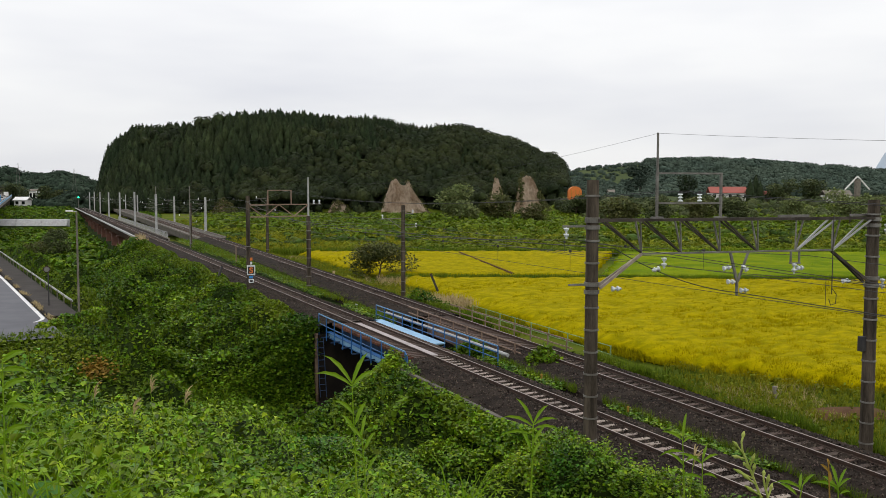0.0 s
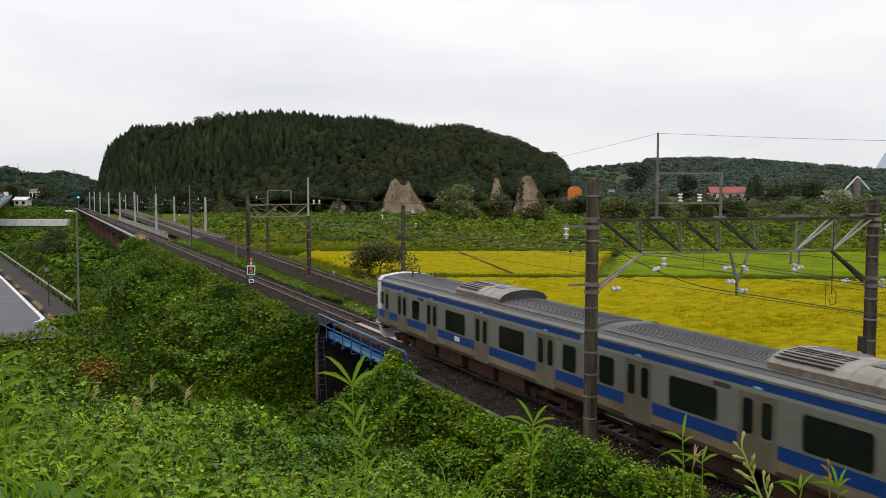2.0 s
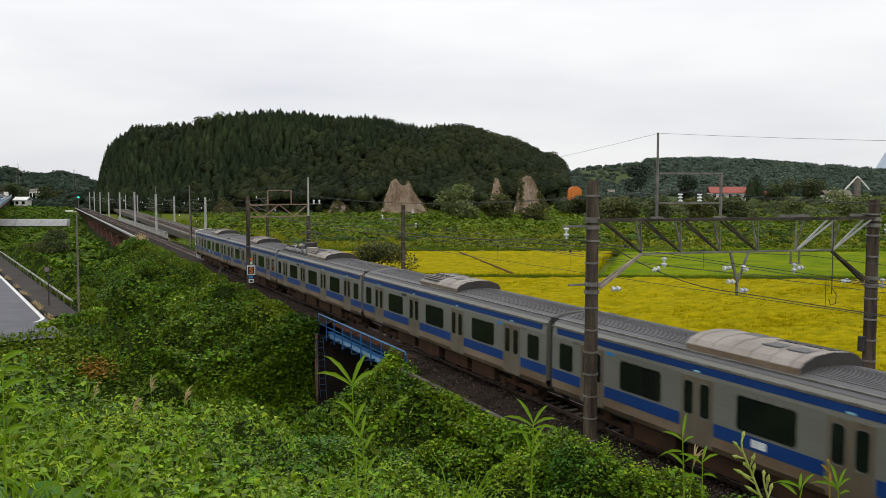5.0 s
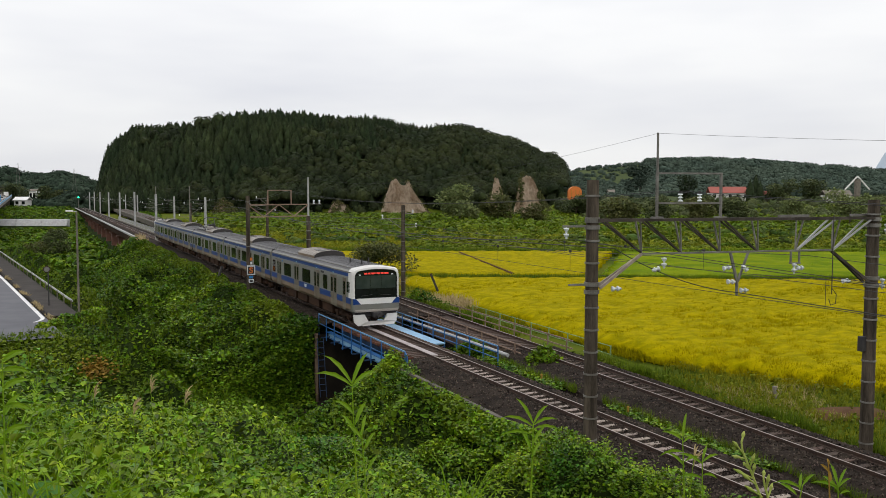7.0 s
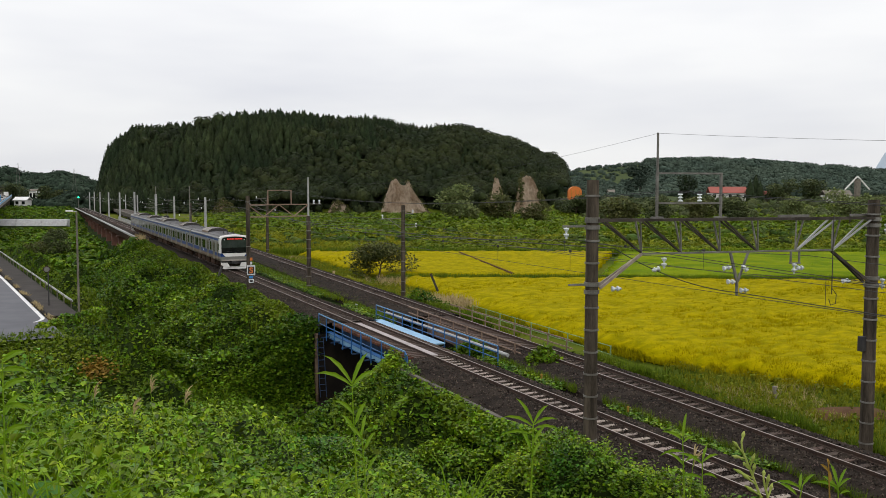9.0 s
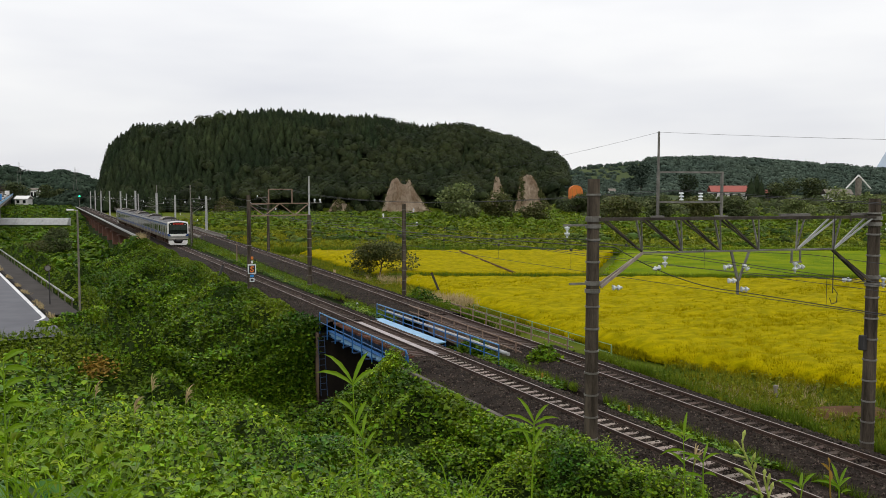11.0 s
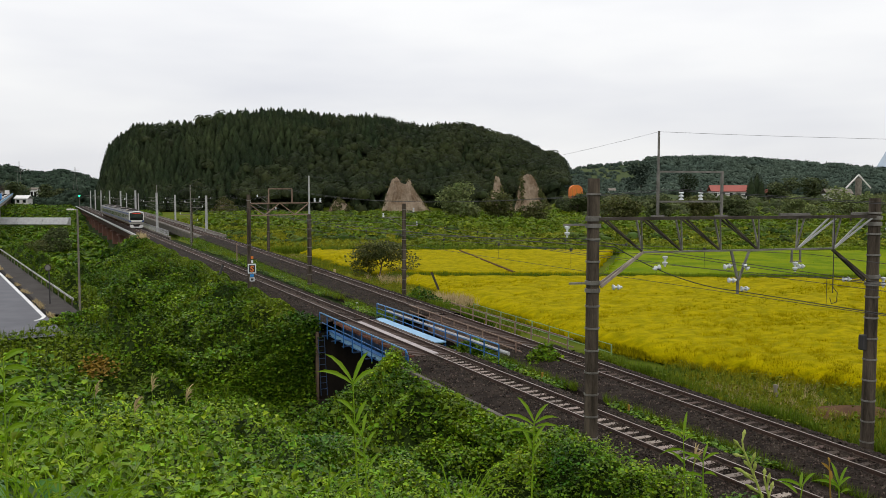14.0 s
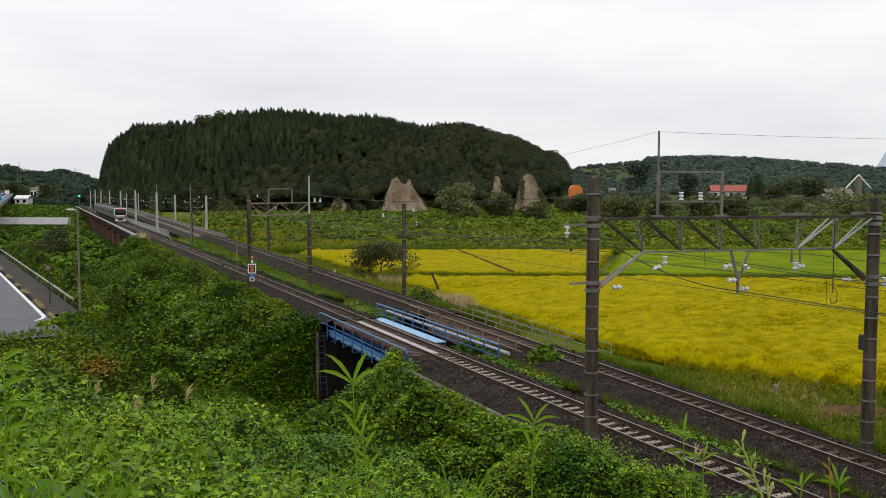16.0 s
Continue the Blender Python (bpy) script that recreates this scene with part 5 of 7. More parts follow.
marker(1.98, 25.9, -0.75, 0.75, 0.06, M_BROWN, "short weathered brown marker post beside the ballast")
marker(2.05, 32.2, -0.75, 0.75, 0.06, M_BROWN, "short weathered brown marker post beside the ballast")
marker(9.6, 86.0, -0.9, 0.75, 0.2, M_DRY, "pale stone kilometre marker beside the track")
marker(2.9, 103.0, -0.8, 2.6, 0.10, M_RUSTSTEEL, "thin rusty post between the tracks")
marker(2.9, 59.5, -0.75, 0.6, 0.12, M_WHITE, "small white marker post in the grass")
for x, y, l in ((-3.3, 82.0, 0.7), (17.2, 76.0, -0.9)):
    t = tagged(base("leaning_post", (x, y, -1.0 if x < 0 else -2.0)), "dark timber post leaning over beside the track", "post")
    part("post", bar(bmesh.new(), (0, 0, 0), (l, 0.1, 2.1), 0.18, 0.18), M_BLACK, t)
    part("cap", bar(bmesh.new(), (l, 0.1, 2.1), (l * 1.02, 0.1, 2.14), 0.2, 0.2), M_UNDER, t)


# ---- sleepers ----
def sleepers(parent, centre, spans, length, material, parted):
    """Sleepers as parts on one mesh where the line is near, joined further off."""
    bm = box(bmesh.new(), (-length / 2, -0.12, -0.30), (length / 2, 0.12, -0.152), 0.015)
    me = bpy.data.meshes.new("sleeper")
    bm.to_mesh(me)
    bm.free()
    me.materials.append(material)
    rest = bmesh.new()
    for y0, y1, step in spans:
        for k in range(int((y1 - y0) / step)):
            y = y0 + (k + 0.5) * step
            x, rz = centre(y)
            if y < parted:
                ob = new("sleeper", me)
                ob.parent = parent
                ob.matrix_basis = pose(x, y, 0.0, 0, 0, rz + 0.4 * math.sin(k * 2.3))
            else:
                box(rest, (x - length / 2, y - 0.12, -0.30), (x + length / 2, y + 0.12, -0.152))
    r = part("sleepers_beyond", rest, material, parent)
    tagged(r, kind="stuff")


def on_far(y):
    return float(x_far(y)), -math.degrees(math.atan(0.018 + 0.036 * math.exp(-y / 150)))


sleepers(near_track, lambda y: (0.0, 0.0), [(8.0, BR0, 0.6)], 2.0, M_SLEEPER, 160)
sleepers(near_track, lambda y: (0.0, 0.0), [(BR1, 400.0, 0.6)], 2.0, M_TIMBER, 160)
sleepers(near_track, lambda y: (0.0, 0.0), [(BR0, BR1, 0.42)], 2.5, M_TIMBER, 160)
sleepers(far_track, on_far, [(8.0, BR0, 0.62), (BR0, BR1, 0.45), (BR1, 300.0, 0.62)], 2.1, M_TIMBER, 150)

# loose stones on the ballast
n = 54000
side = RNG.random(n) < 0.55
sy = 8 + 90 * RNG.random(n) ** 2.1
so = np.clip(RNG.normal(-0.15, 1.35, n), -2.6, 2.5)
ok = (sy < BR0) | (sy > BR1)
sx = np.where(side, 0.0, x_far(sy)) + so
bedz = np.interp(so, [p[0] for p in BED], [p[1] for p in BED])
STONE = [(0.5, 0, -0.2), (-0.3, 0.45, -0.2), (-0.35, -0.4, -0.15), (0.05, 0.05, 0.45)]
STONE_T = [(0, 1, 3), (1, 2, 3), (2, 0, 3)]
stones = scatter("ballast_stones", np.stack([sx, sy, bedz + 0.01], -1)[ok], RNG.uniform(0.05, 0.12, n)[ok], STONE, STONE_T, M_STONE, 0.8)
tagged(stones, "loose dark brown crushed stones beside the rails", "ballast", kind="stuff")


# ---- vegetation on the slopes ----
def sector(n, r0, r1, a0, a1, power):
    """Points in a sector about the camera, thinning with distance from it."""
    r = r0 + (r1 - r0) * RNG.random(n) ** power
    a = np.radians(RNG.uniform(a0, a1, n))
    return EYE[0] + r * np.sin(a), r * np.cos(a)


def clear_of_road(x, y):
    return ~((x < x_road(y) + 0.15) & (x > x_road(y) - 11.5) & (y > 65.5 - 0.6 * (x_road(y) - x)))


def slope_leaves(name, label, x, y, size, template, tris, material, lo, hi, tilt, limit=-2.75):
    keep = clear_of_road(x, y) & (x < limit + 0.35 * wobble(x, y, 1.3, 31) + 0.65 * (1 - sstep(22, 25, y))) & ~((y > BR0 - 0.5) & (y < BR1) & (x > -5.0))
    x, y, size = x[keep], y[keep], size[keep]
    z = ground_z(x, y) + bumps(x, y) + RNG.uniform(lo, hi, len(x))
    return tagged(scatter(name, np.stack([x, y, z], -1), size, template, tris, material, tilt), label, "vines", kind="stuff")


# leaf density and size are fitted to the distance from the camera
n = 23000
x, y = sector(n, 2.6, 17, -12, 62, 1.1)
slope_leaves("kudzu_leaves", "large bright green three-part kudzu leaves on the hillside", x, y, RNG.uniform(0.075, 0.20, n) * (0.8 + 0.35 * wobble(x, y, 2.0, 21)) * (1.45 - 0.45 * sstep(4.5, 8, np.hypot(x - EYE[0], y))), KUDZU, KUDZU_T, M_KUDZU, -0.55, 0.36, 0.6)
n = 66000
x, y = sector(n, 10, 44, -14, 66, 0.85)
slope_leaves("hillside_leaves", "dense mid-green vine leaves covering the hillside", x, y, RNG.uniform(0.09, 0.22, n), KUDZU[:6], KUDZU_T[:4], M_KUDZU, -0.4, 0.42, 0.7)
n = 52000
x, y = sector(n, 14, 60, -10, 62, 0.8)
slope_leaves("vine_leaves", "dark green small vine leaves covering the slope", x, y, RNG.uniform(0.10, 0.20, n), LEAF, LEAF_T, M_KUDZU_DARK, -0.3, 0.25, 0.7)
n = 140000
x, y = RNG.uniform(-24, -2.8, n), 28 + 140 * RNG.random(n) ** 1.35
patch = wobble(x, y, 6.0, 41) + 0.6 * wobble(x, y, 2.2, 42)
s = RNG.uniform(0.16, 0.34, n)
m = patch > -0.1
slope_leaves("embankment_vines", "dark green creeper matting the embankment", x[m], y[m], s[m], LEAF, LEAF_T, M_KUDZU_DARK, -0.4, 0.3, 0.7)
slope_leaves("embankment_weeds", "lighter green weeds on the embankment", x[~m], y[~m], s[~m], LEAF, LEAF_T, M_WEED, -0.4, 0.35, 0.75)
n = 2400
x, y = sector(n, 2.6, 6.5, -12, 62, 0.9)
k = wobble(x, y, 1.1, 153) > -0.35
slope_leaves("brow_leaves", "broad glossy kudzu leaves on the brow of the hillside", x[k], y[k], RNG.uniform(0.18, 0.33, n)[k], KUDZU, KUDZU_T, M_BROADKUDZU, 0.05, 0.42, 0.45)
n = 2600
x, y = sector(n, 3.4, 26, -12, 60, 1.1)
k = wobble(x, y, 1.9, 151) > 0.05
slope_leaves("tall_weeds", "upright weeds with narrow bright green leaves among the vines", x[k], y[k], RNG.uniform(0.35, 0.75, n)[k], STALK, STALK_T, M_SHOOT, -0.15, 0.1, 0.2)
n = 2600
x, y = sector(n, 3.0, 22, -12, 60, 1.1)
k = wobble(x, y, 1.3, 152) > 0.15
slope_leaves("young_shoots", "fresh yellow-green young leaves at the tips of the vines", x[k], y[k], RNG.uniform(0.06, 0.14, n)[k], KUDZU, KUDZU_T, M_SHOOT, 0.2, 0.45, 0.6)
n = 900
x, y = sector(n, 8.0, 34, -12, 60, 0.9)
slope_leaves("hillside_grass", "tall thin green grass among the vines", x, y, RNG.uniform(0.3, 0.6, n), TUFT, TUFT_T, M_REED, -0.2, 0.05, 0.4)
n = 5500
x, y = RNG.uniform(-24, -3.2, n), RNG.uniform(30, 160, n)
slope_leaves("valley_grass", "tufts of rough grass in the valley", x, y, RNG.uniform(0.5, 1.1, n), TUFT, TUFT_T, M_WEED, -0.3, 0.0, 0.35)
n = 320
x, y = RNG.normal(-15.1, 0.5, n), RNG.normal(53.2, 0.6, n)
slope_leaves("withered_patch", "patch of withered orange-brown leaves on the slope", x, y, RNG.uniform(0.15, 0.3, n), LEAF, LEAF_T, M_BROWN, 0.15, 0.5, 0.7)

# creeper on the sides of the lane's cutting
n = 19000
x, y = RNG.uniform(-10.5, -3.0, n), np.where(RNG.random(n) < 0.5, RNG.uniform(50.4, 53.0, n), RNG.uniform(37.5, 52.0, n))
z = ground_z(x, y) + bumps(x, y) * 0.6 + RNG.uniform(-0.15, 0.35, n)
k = (x < -5.0) | (y > BR1)
tagged(scatter("cutting_creeper", np.stack([x, y, z], -1)[k], RNG.uniform(0.11, 0.21, n)[k], LEAF, LEAF_T, M_KUDZU_DARK, 0.9), "dark green creeper in the cutting beside the lane", "vines", kind="stuff")
n = 14000
x = RNG.uniform(-8.5, -2.75, n)
z = -5.3 + RNG.random(n) * (4.6 + 0.55 * (x + 3.0))
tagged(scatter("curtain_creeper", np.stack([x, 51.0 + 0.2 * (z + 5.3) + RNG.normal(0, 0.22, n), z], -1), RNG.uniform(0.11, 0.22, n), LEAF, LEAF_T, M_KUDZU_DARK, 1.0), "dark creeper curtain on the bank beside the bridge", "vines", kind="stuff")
# dark leaves added on the lane floor to deepen the shade there
n = 2600
x, y = RNG.uniform(-8.0, -3.0, n), RNG.uniform(43.5, 51.2, n)
tagged(scatter("lane_weeds", np.stack([x, y, -5.15 + 0.5 * RNG.random(n) ** 2], -1), RNG.uniform(0.18, 0.32, n), LEAF, LEAF_T, M_KUDZU_DARK, 0.8), "dark weeds added over the lane to deepen its shade", "weeds", kind="stuff")
# unseen leaves added across the lane's far mouth to keep light out
n = 5000
x, y, z = RNG.normal(8.9, 0.35, n), RNG.uniform(BR0 - 0.5, BR1 + 0.5, n), RNG.uniform(-5.3, -1.3, n)
tagged(scatter("lane_creeper", np.stack([x, y, z], -1), RNG.uniform(0.3, 0.55, n), LEAF, LEAF_T, M_KUDZU_DARK, 1.0), "unseen leaves added in the lane's far mouth to block light", "vines", kind="stuff")
# creeper hanging on the abutment corners and over the near abutment
n = 16000
t = RNG.random(n)
x, y, z = -3.0 - np.abs(RNG.normal(0, 0.55, n)) - 1.2 * t, RNG.uniform(51.7, 57, n), -0.5 - 4.4 * t
tagged(scatter("hanging_creeper", np.stack([x, y, z + RNG.normal(0, 0.25, n)], -1), RNG.uniform(0.16, 0.3, n), LEAF, LEAF_T, M_KUDZU_DARK, 1.0), "dark green creeper hanging over the abutment", "vines", kind="stuff")
n = 15000
t = RNG.random(n)
x, y = -2.3 - 3.4 * t, RNG.uniform(35.6, 39.4, n)
z = -0.35 - 2.2 * t + 0.6 * np.exp(-((y - 38.2) / 0.7) ** 2) * np.exp(-((x + 2.7) / 0.5) ** 2)
tagged(scatter("corner_creeper", np.stack([x, y, z + RNG.normal(0, 0.2, n)], -1), RNG.uniform(0.09, 0.19, n), LEAF, LEAF_T, M_KUDZU, 0.8), "green creeper climbing over the bridge end", "vines", kind="stuff")

n = 30000
y = 52.5 + 112 * RNG.random(n) ** 1.4
edge = 0.35 * wobble(0 * y, y, 3.0, 141)
t = RNG.random(n)
x = -1.8 + edge - 2.0 * t
z = -0.56 + 0.62 * np.sin(np.pi * np.clip(t * 1.15, 0, 1)) * (0.75 + 0.5 * wobble(x, y, 1.6, 142)) + RNG.uniform(-0.12, 0.16, n)
tagged(scatter("shoulder_creeper", np.stack([x, y, z], -1), RNG.uniform(0.12, 0.26, n), LEAF, LEAF_T, M_WEED, 0.8), "green creeper spilling over the edge of the ballast", "vines", kind="stuff")
n = 3600
x, y, z = RNG.normal(-2.85, 0.32, n), RNG.uniform(51.3, 55.5, n), RNG.uniform(-2.4, 0.08, n)
tagged(scatter("bridge_end_creeper", np.stack([x, y, z], -1), RNG.uniform(0.13, 0.26, n), LEAF, LEAF_T, M_KUDZU_DARK, 1.0), "dark green creeper climbing round the end of the railing", "vines", kind="stuff")
n = 9000
y = RNG.uniform(20.5, 31.5, n)
t = RNG.random(n)
x = -2.62 - 1.5 * t + 0.12 * wobble(0 * y, y, 1.2, 143)
z = -0.42 + (0.34 * np.sin(np.pi * np.clip(t * 1.3, 0, 1)) * (0.8 + 0.6 * wobble(x, y, 1.1, 144)) - 0.55 * np.clip(t - 0.4, 0, 1)) + RNG.uniform(-0.2, 0.12, n)
tagged(scatter("kerb_creeper", np.stack([x, y, z], -1), RNG.uniform(0.09, 0.19, n), LEAF, LEAF_T, M_KUDZU, 0.8), "leafy creeper hanging over the concrete kerb", "vines", kind="stuff")


def field_left(y):
    return np.interp(y, [0, 27, 31, 42, 66, 82, 133, 160], [34, 21.5, 17.8, 13.9, 15.4, 16.8, 18.6, 21]) + 0.25 * wobble(y, 0 * y, 3.0, 61)


# ---- grass and weeds between and beside the tracks ----
def verge(name, label, n, y0, y1, left, right, size, material, template=TUFT, tris=TUFT_T, z=0.0, power=1.4, patchy=-0.3, tilt=0.35, zr=(0.0, 0.0)):
    y = y0 + (y1 - y0) * RNG.random(n) ** power
    a, b = left(y), right(y)
    x = a + (b - a) * RNG.random(n)
    keep = (wobble(x, y, 2.4, 51) > patchy) & ~((y > BR0 - 0.2) & (y < BR1 + 0.2))
    # the bare bank stays clear
    keep &= ((((x - 15.3) * 0.936 - (y - 27.0) * 0.351) / 1.5) ** 2 + (((x - 15.3) * 0.351 + (y - 27.0) * 0.936) / 0.75) ** 2 > 1) | (RNG.random(n) < 0.08)
    x, y = x[keep], y[keep]
    zz = ground_z(x, y) - 0.05 + z + RNG.uniform(*zr, len(x))
    return tagged(scatter(name, np.stack([x, y, zz], -1), RNG.uniform(*size, len(x)), template, tris, material, tilt), label, "grass", kind="stuff")


verge("median_grass", "green grass growing between the two tracks", 9000, 12, 160, lambda y: 1.9 + 0.01 * y, lambda y: x_far(y) - 1.6, (0.25, 0.55), M_WEED, z=0.2, power=1.9, patchy=-0.7)
verge("median_leaves", "low leafy weeds growing between the two tracks", 62000, 10, 160, lambda y: 1.38 + 0.012 * y, lambda y: x_far(y) - 1.42, (0.07, 0.17), M_KUDZU, LEAF, LEAF_T, 0.22, 2.0, -0.4, 0.6, (-0.1, 0.2))
verge("verge_grass", "rough green grass between the track and the field", 13500, 10, 150, lambda y: x_far(y) + 2.3, lambda y: field_left(y) + 1.1, (0.22, 0.6), M_MEADOW, patchy=-2, power=1.45)
verge("verge_leaves", "low leafy weeds between the track and the field", 22000, 10, 130, lambda y: x_far(y) + 2.2, lambda y: field_left(y) + 0.2, (0.08, 0.19), M_MEADOW, LEAF, LEAF_T, 0.05, 1.4, -0.2, 0.7, (0, 0.45))
verge("verge_dry_grass", "pale dry grass at the edge of the field", 6500, 12, 140, lambda y: x_far(y) + 3.2, lambda y: field_left(y) + 0.6, (0.25, 0.5), M_DRY, patchy=0.25)
verge("verge_yellow_grass", "yellowing grass along the edge of the field", 12000, 12, 120, lambda y: x_far(y) + 3.4, lambda y: field_left(y) + 0.8, (0.25, 0.6), M_YELLOWGRASS, patchy=-0.35, power=1.5)
verge("bank_grass", "tall dark green grass at the foot of the far ballast", 5200, 14, 60, lambda y: x_far(y) + 2.5, lambda y: x_far(y) + 4.6, (0.4, 0.85), M_WEED, patchy=-0.1, power=1.2)
verge("shoulder_grass", "thin grass at the edge of the ballast", 2600, 12, 160, lambda y: -2.9 + 0 * y, lambda y: -2.3 + 0 * y, (0.2, 0.5), M_WEED, patchy=-0.2)
for cx, cy, w, k, hgt in ((14.6, 68.0, 0.9, 260, 1.4), (17.5, 88.0, 1.2, 160, 1.2), (-4.2, 156.0, 1.0, 220, 2.0), (24.0, 128.0, 1.8, 160, 1.2)):
    x, y = RNG.normal(cx, w, k), RNG.normal(cy, w * 1.5, k)
    tagged(scatter("pampas_clump", np.stack([x, y, ground_z(x, y) - 0.1], -1), RNG.uniform(0.5, 1.0, k) * hgt, TUFT, TUFT_T, M_DRY, 0.35), "clump of pale dry pampas grass", "grass", kind="stuff")
# shrubs between the tracks near the bridge
for cx, cy, w, k, hgt in ((3.1, 41.0, 0.85, 2600, 1.0), (4.2, 35.5, 0.75, 2600, 1.5), (3.6, 100.0, 1.0, 900, 0.9), (3.2, 130.0, 1.2, 900, 1.0), (9.3, 62.5, 1.0, 1500, 1.3)):
    x, y = RNG.normal(cx, w, k), RNG.normal(cy, w * 1.3, k)
    z = np.maximum(ground_z(x, y), -0.9) + RNG.random(k) * hgt * np.exp(-((x - cx) ** 2 + (y - cy) ** 2) / (2 * w * w))
    tagged(scatter("shrub", np.stack([x, y, z], -1), RNG.uniform(0.12, 0.26, k), LEAF, LEAF_T, M_KUDZU_DARK, 0.8), "low dark green shrub beside the track", "shrub")


# ---- rice fields ----
def lie(deep, wide):
    """A plan point from its distance and sideways offset along the camera's view axis."""
    return -17.7 + 0.421 * deep + 0.907 * wide, 0.907 * deep - 0.421 * wide


def deep_wide(x, y):
    return (x + 17.7) * 0.421 + y * 0.907, (x + 17.7) * 0.907 - y * 0.421


def field(name, label, inside, material, tuft_mat, tufts, height=0.8):
    fx, fy = np.arange(10, 170, 0.8), np.arange(2, 160, 0.8)
    FX, FY = np.meshgrid(fx, fy)
    FX, FY = FX + RNG.uniform(-0.2, 0.2, FX.shape), FY + RNG.uniform(-0.2, 0.2, FX.shape)
    FZ = -2.0 + height + 0.06 * wobble(FX * 0.6, FY * 1.3, 1.6, 71) + 0.05 * wobble(FX, FY, 7, 72) - 0.30 * np.clip(wobble(FX * 0.5, FY, 5, 73) - 0.55, 0, 1) + RNG.normal(0, 0.05, FX.shape)
    FZ = FZ - 0.55 * (1 - sstep(0.0, 2.2, FX - field_left(FY)))
    ins = inside(FX, FY)
    full = ins[:-1, :-1] & ins[:-1, 1:] & ins[1:, 1:] & ins[1:, :-1]
    ii = np.arange(FX.size).reshape(FX.shape)
    q = np.stack([ii[:-1, :-1], ii[:-1, 1:], ii[1:, 1:], ii[1:, :-1]], -1)[full]
    top = part(name, bmesh.new(), material)
    ob = raw_mesh("canopy", np.stack([FX, FY, FZ], -1).reshape(-1, 3), q.ravel(), 4, material, True)
    bmm = bmesh.new()
    bmm.from_mesh(ob.data)
    bmesh.ops.delete(bmm, geom=[v for v in bmm.verts if not v.link_faces], context="VERTS")
    edge = [e for e in bmm.edges if len(e.link_faces) == 1]
    low = bmesh.ops.extrude_edge_only(bmm, edges=edge)["geom"]
    for v in low:
        if isinstance(v, bmesh.types.BMVert):
            v.co.z = -2.05
    bmm.to_mesh(top.data)
    bmm.free()
    bpy.data.objects.remove(ob)
    tagged(top, label, "rice field", kind="stuff")
    d = 35 + 110 * RNG.random(tufts * 3) ** 1.7
    w = d * RNG.uniform(-0.25, 0.53, tufts * 3)
    x, y = lie(d, w)
    k = inside(x, y)
    x, y = x[k][:tufts], y[k][:tufts]
    tagged(scatter(name + "_ears", np.stack([x, y, -2.0 + height - 0.28 - 0.55 * (1 - sstep(0.0, 2.2, x - field_left(y)))], -1), RNG.uniform(0.26, 0.46, len(x)), RICE, RICE_T, tuft_mat, 0.35), "drooping ears of rice standing above the crop", "rice", kind="stuff")


def dw(x, y):
    return deep_wide(x, y)


field("near_rice_field", "ripe golden yellow rice in a wide flat field", lambda x, y: (x > field_left(y)) & (dw(x, y)[0] < 94.5 - 0.05 * dw(x, y)[1]), M_RICE_BED, M_RICE, 46000)
field("far_rice_field", "golden yellow rice beyond the field path", lambda x, y: (x > field_left(y)) & (dw(x, y)[0] > 97.5 - 0.05 * dw(x, y)[1]) & (dw(x, y)[0] < 137) & (dw(x, y)[1] < 0.17 * dw(x, y)[0] + (dw(x, y)[0] - 97) * 0.1), M_RICE_BED, M_RICE, 9000)
field("green_rice_field", "greener rice beyond the field path", lambda x, y: (dw(x, y)[0] > 97.5 - 0.05 * dw(x, y)[1]) & (dw(x, y)[0] < 146) & (dw(x, y)[1] > 0.17 * dw(x, y)[0] + (dw(x, y)[0] - 97) * 0.1 + 1.2), M_RICE_GREEN, M_REED, 5000, 0.7)
# grassy banks between the plots
n = 5500
w = RNG.uniform(-10, 60, n)
d = 96 - 0.05 * w + RNG.uniform(-1.2, 1.2, n)
x, y = lie(d, w)
k = x > field_left(y)
tagged(scatter("field_bank", np.stack([x, y, np.full(n, -1.9)], -1)[k], RNG.uniform(0.6, 1.15, n)[k], TUFT, TUFT_T, M_WEED, 0.4), "grassy green bank between two rice plots", "grass", kind="stuff")
x, y = lie(RNG.uniform(137, 141, 4500), RNG.uniform(-28, 85, 4500))
tagged(scatter("field_edge_grass", np.stack([x, y, np.full(4500, -2.05)], -1), RNG.uniform(0.8, 1.7, 4500), TUFT, TUFT_T, M_WEED, 0.4), "tall grass behind the rice fields", "grass", kind="stuff")
path_ = part("field_path", sweep(bmesh.new(), [(-0.16, -0.1), (-0.1, 0.03), (0.1, 0.03), (0.16, -0.1)], [((*lie(97.5, 8), -1.10), (0.907, -0.421, 0)), ((*lie(133, 2.5), -1.08), (0.907, -0.421, 0))]), M_SOIL)
tagged(path_, "brown dry strip across the rice field", "path", kind="structure")
bare = part("bare_bank", bmesh.new(), M_SOIL)
bm = bmesh.new()
bmesh.ops.create_grid(bm, x_segments=24, y_segments=10, size=1)
for v in bm.verts:
    px, py = 15.3 + 1.7 * v.co.x + 0.3 * v.co.y, 27.0 + 0.9 * v.co.y - 0.65 * v.co.x
    r = max(0, 1 - v.co.x ** 2) * max(0, 1 - v.co.y ** 2)
    v.co = (px, py, -2.02 + 0.26 * r ** 0.5 + 0.04 * noise.noise((px, py, 0)))
bm.to_mesh(bare.data)
bm.free()
tagged(bare, "patch of bare brown soil beside the field", "soil", kind="structure")


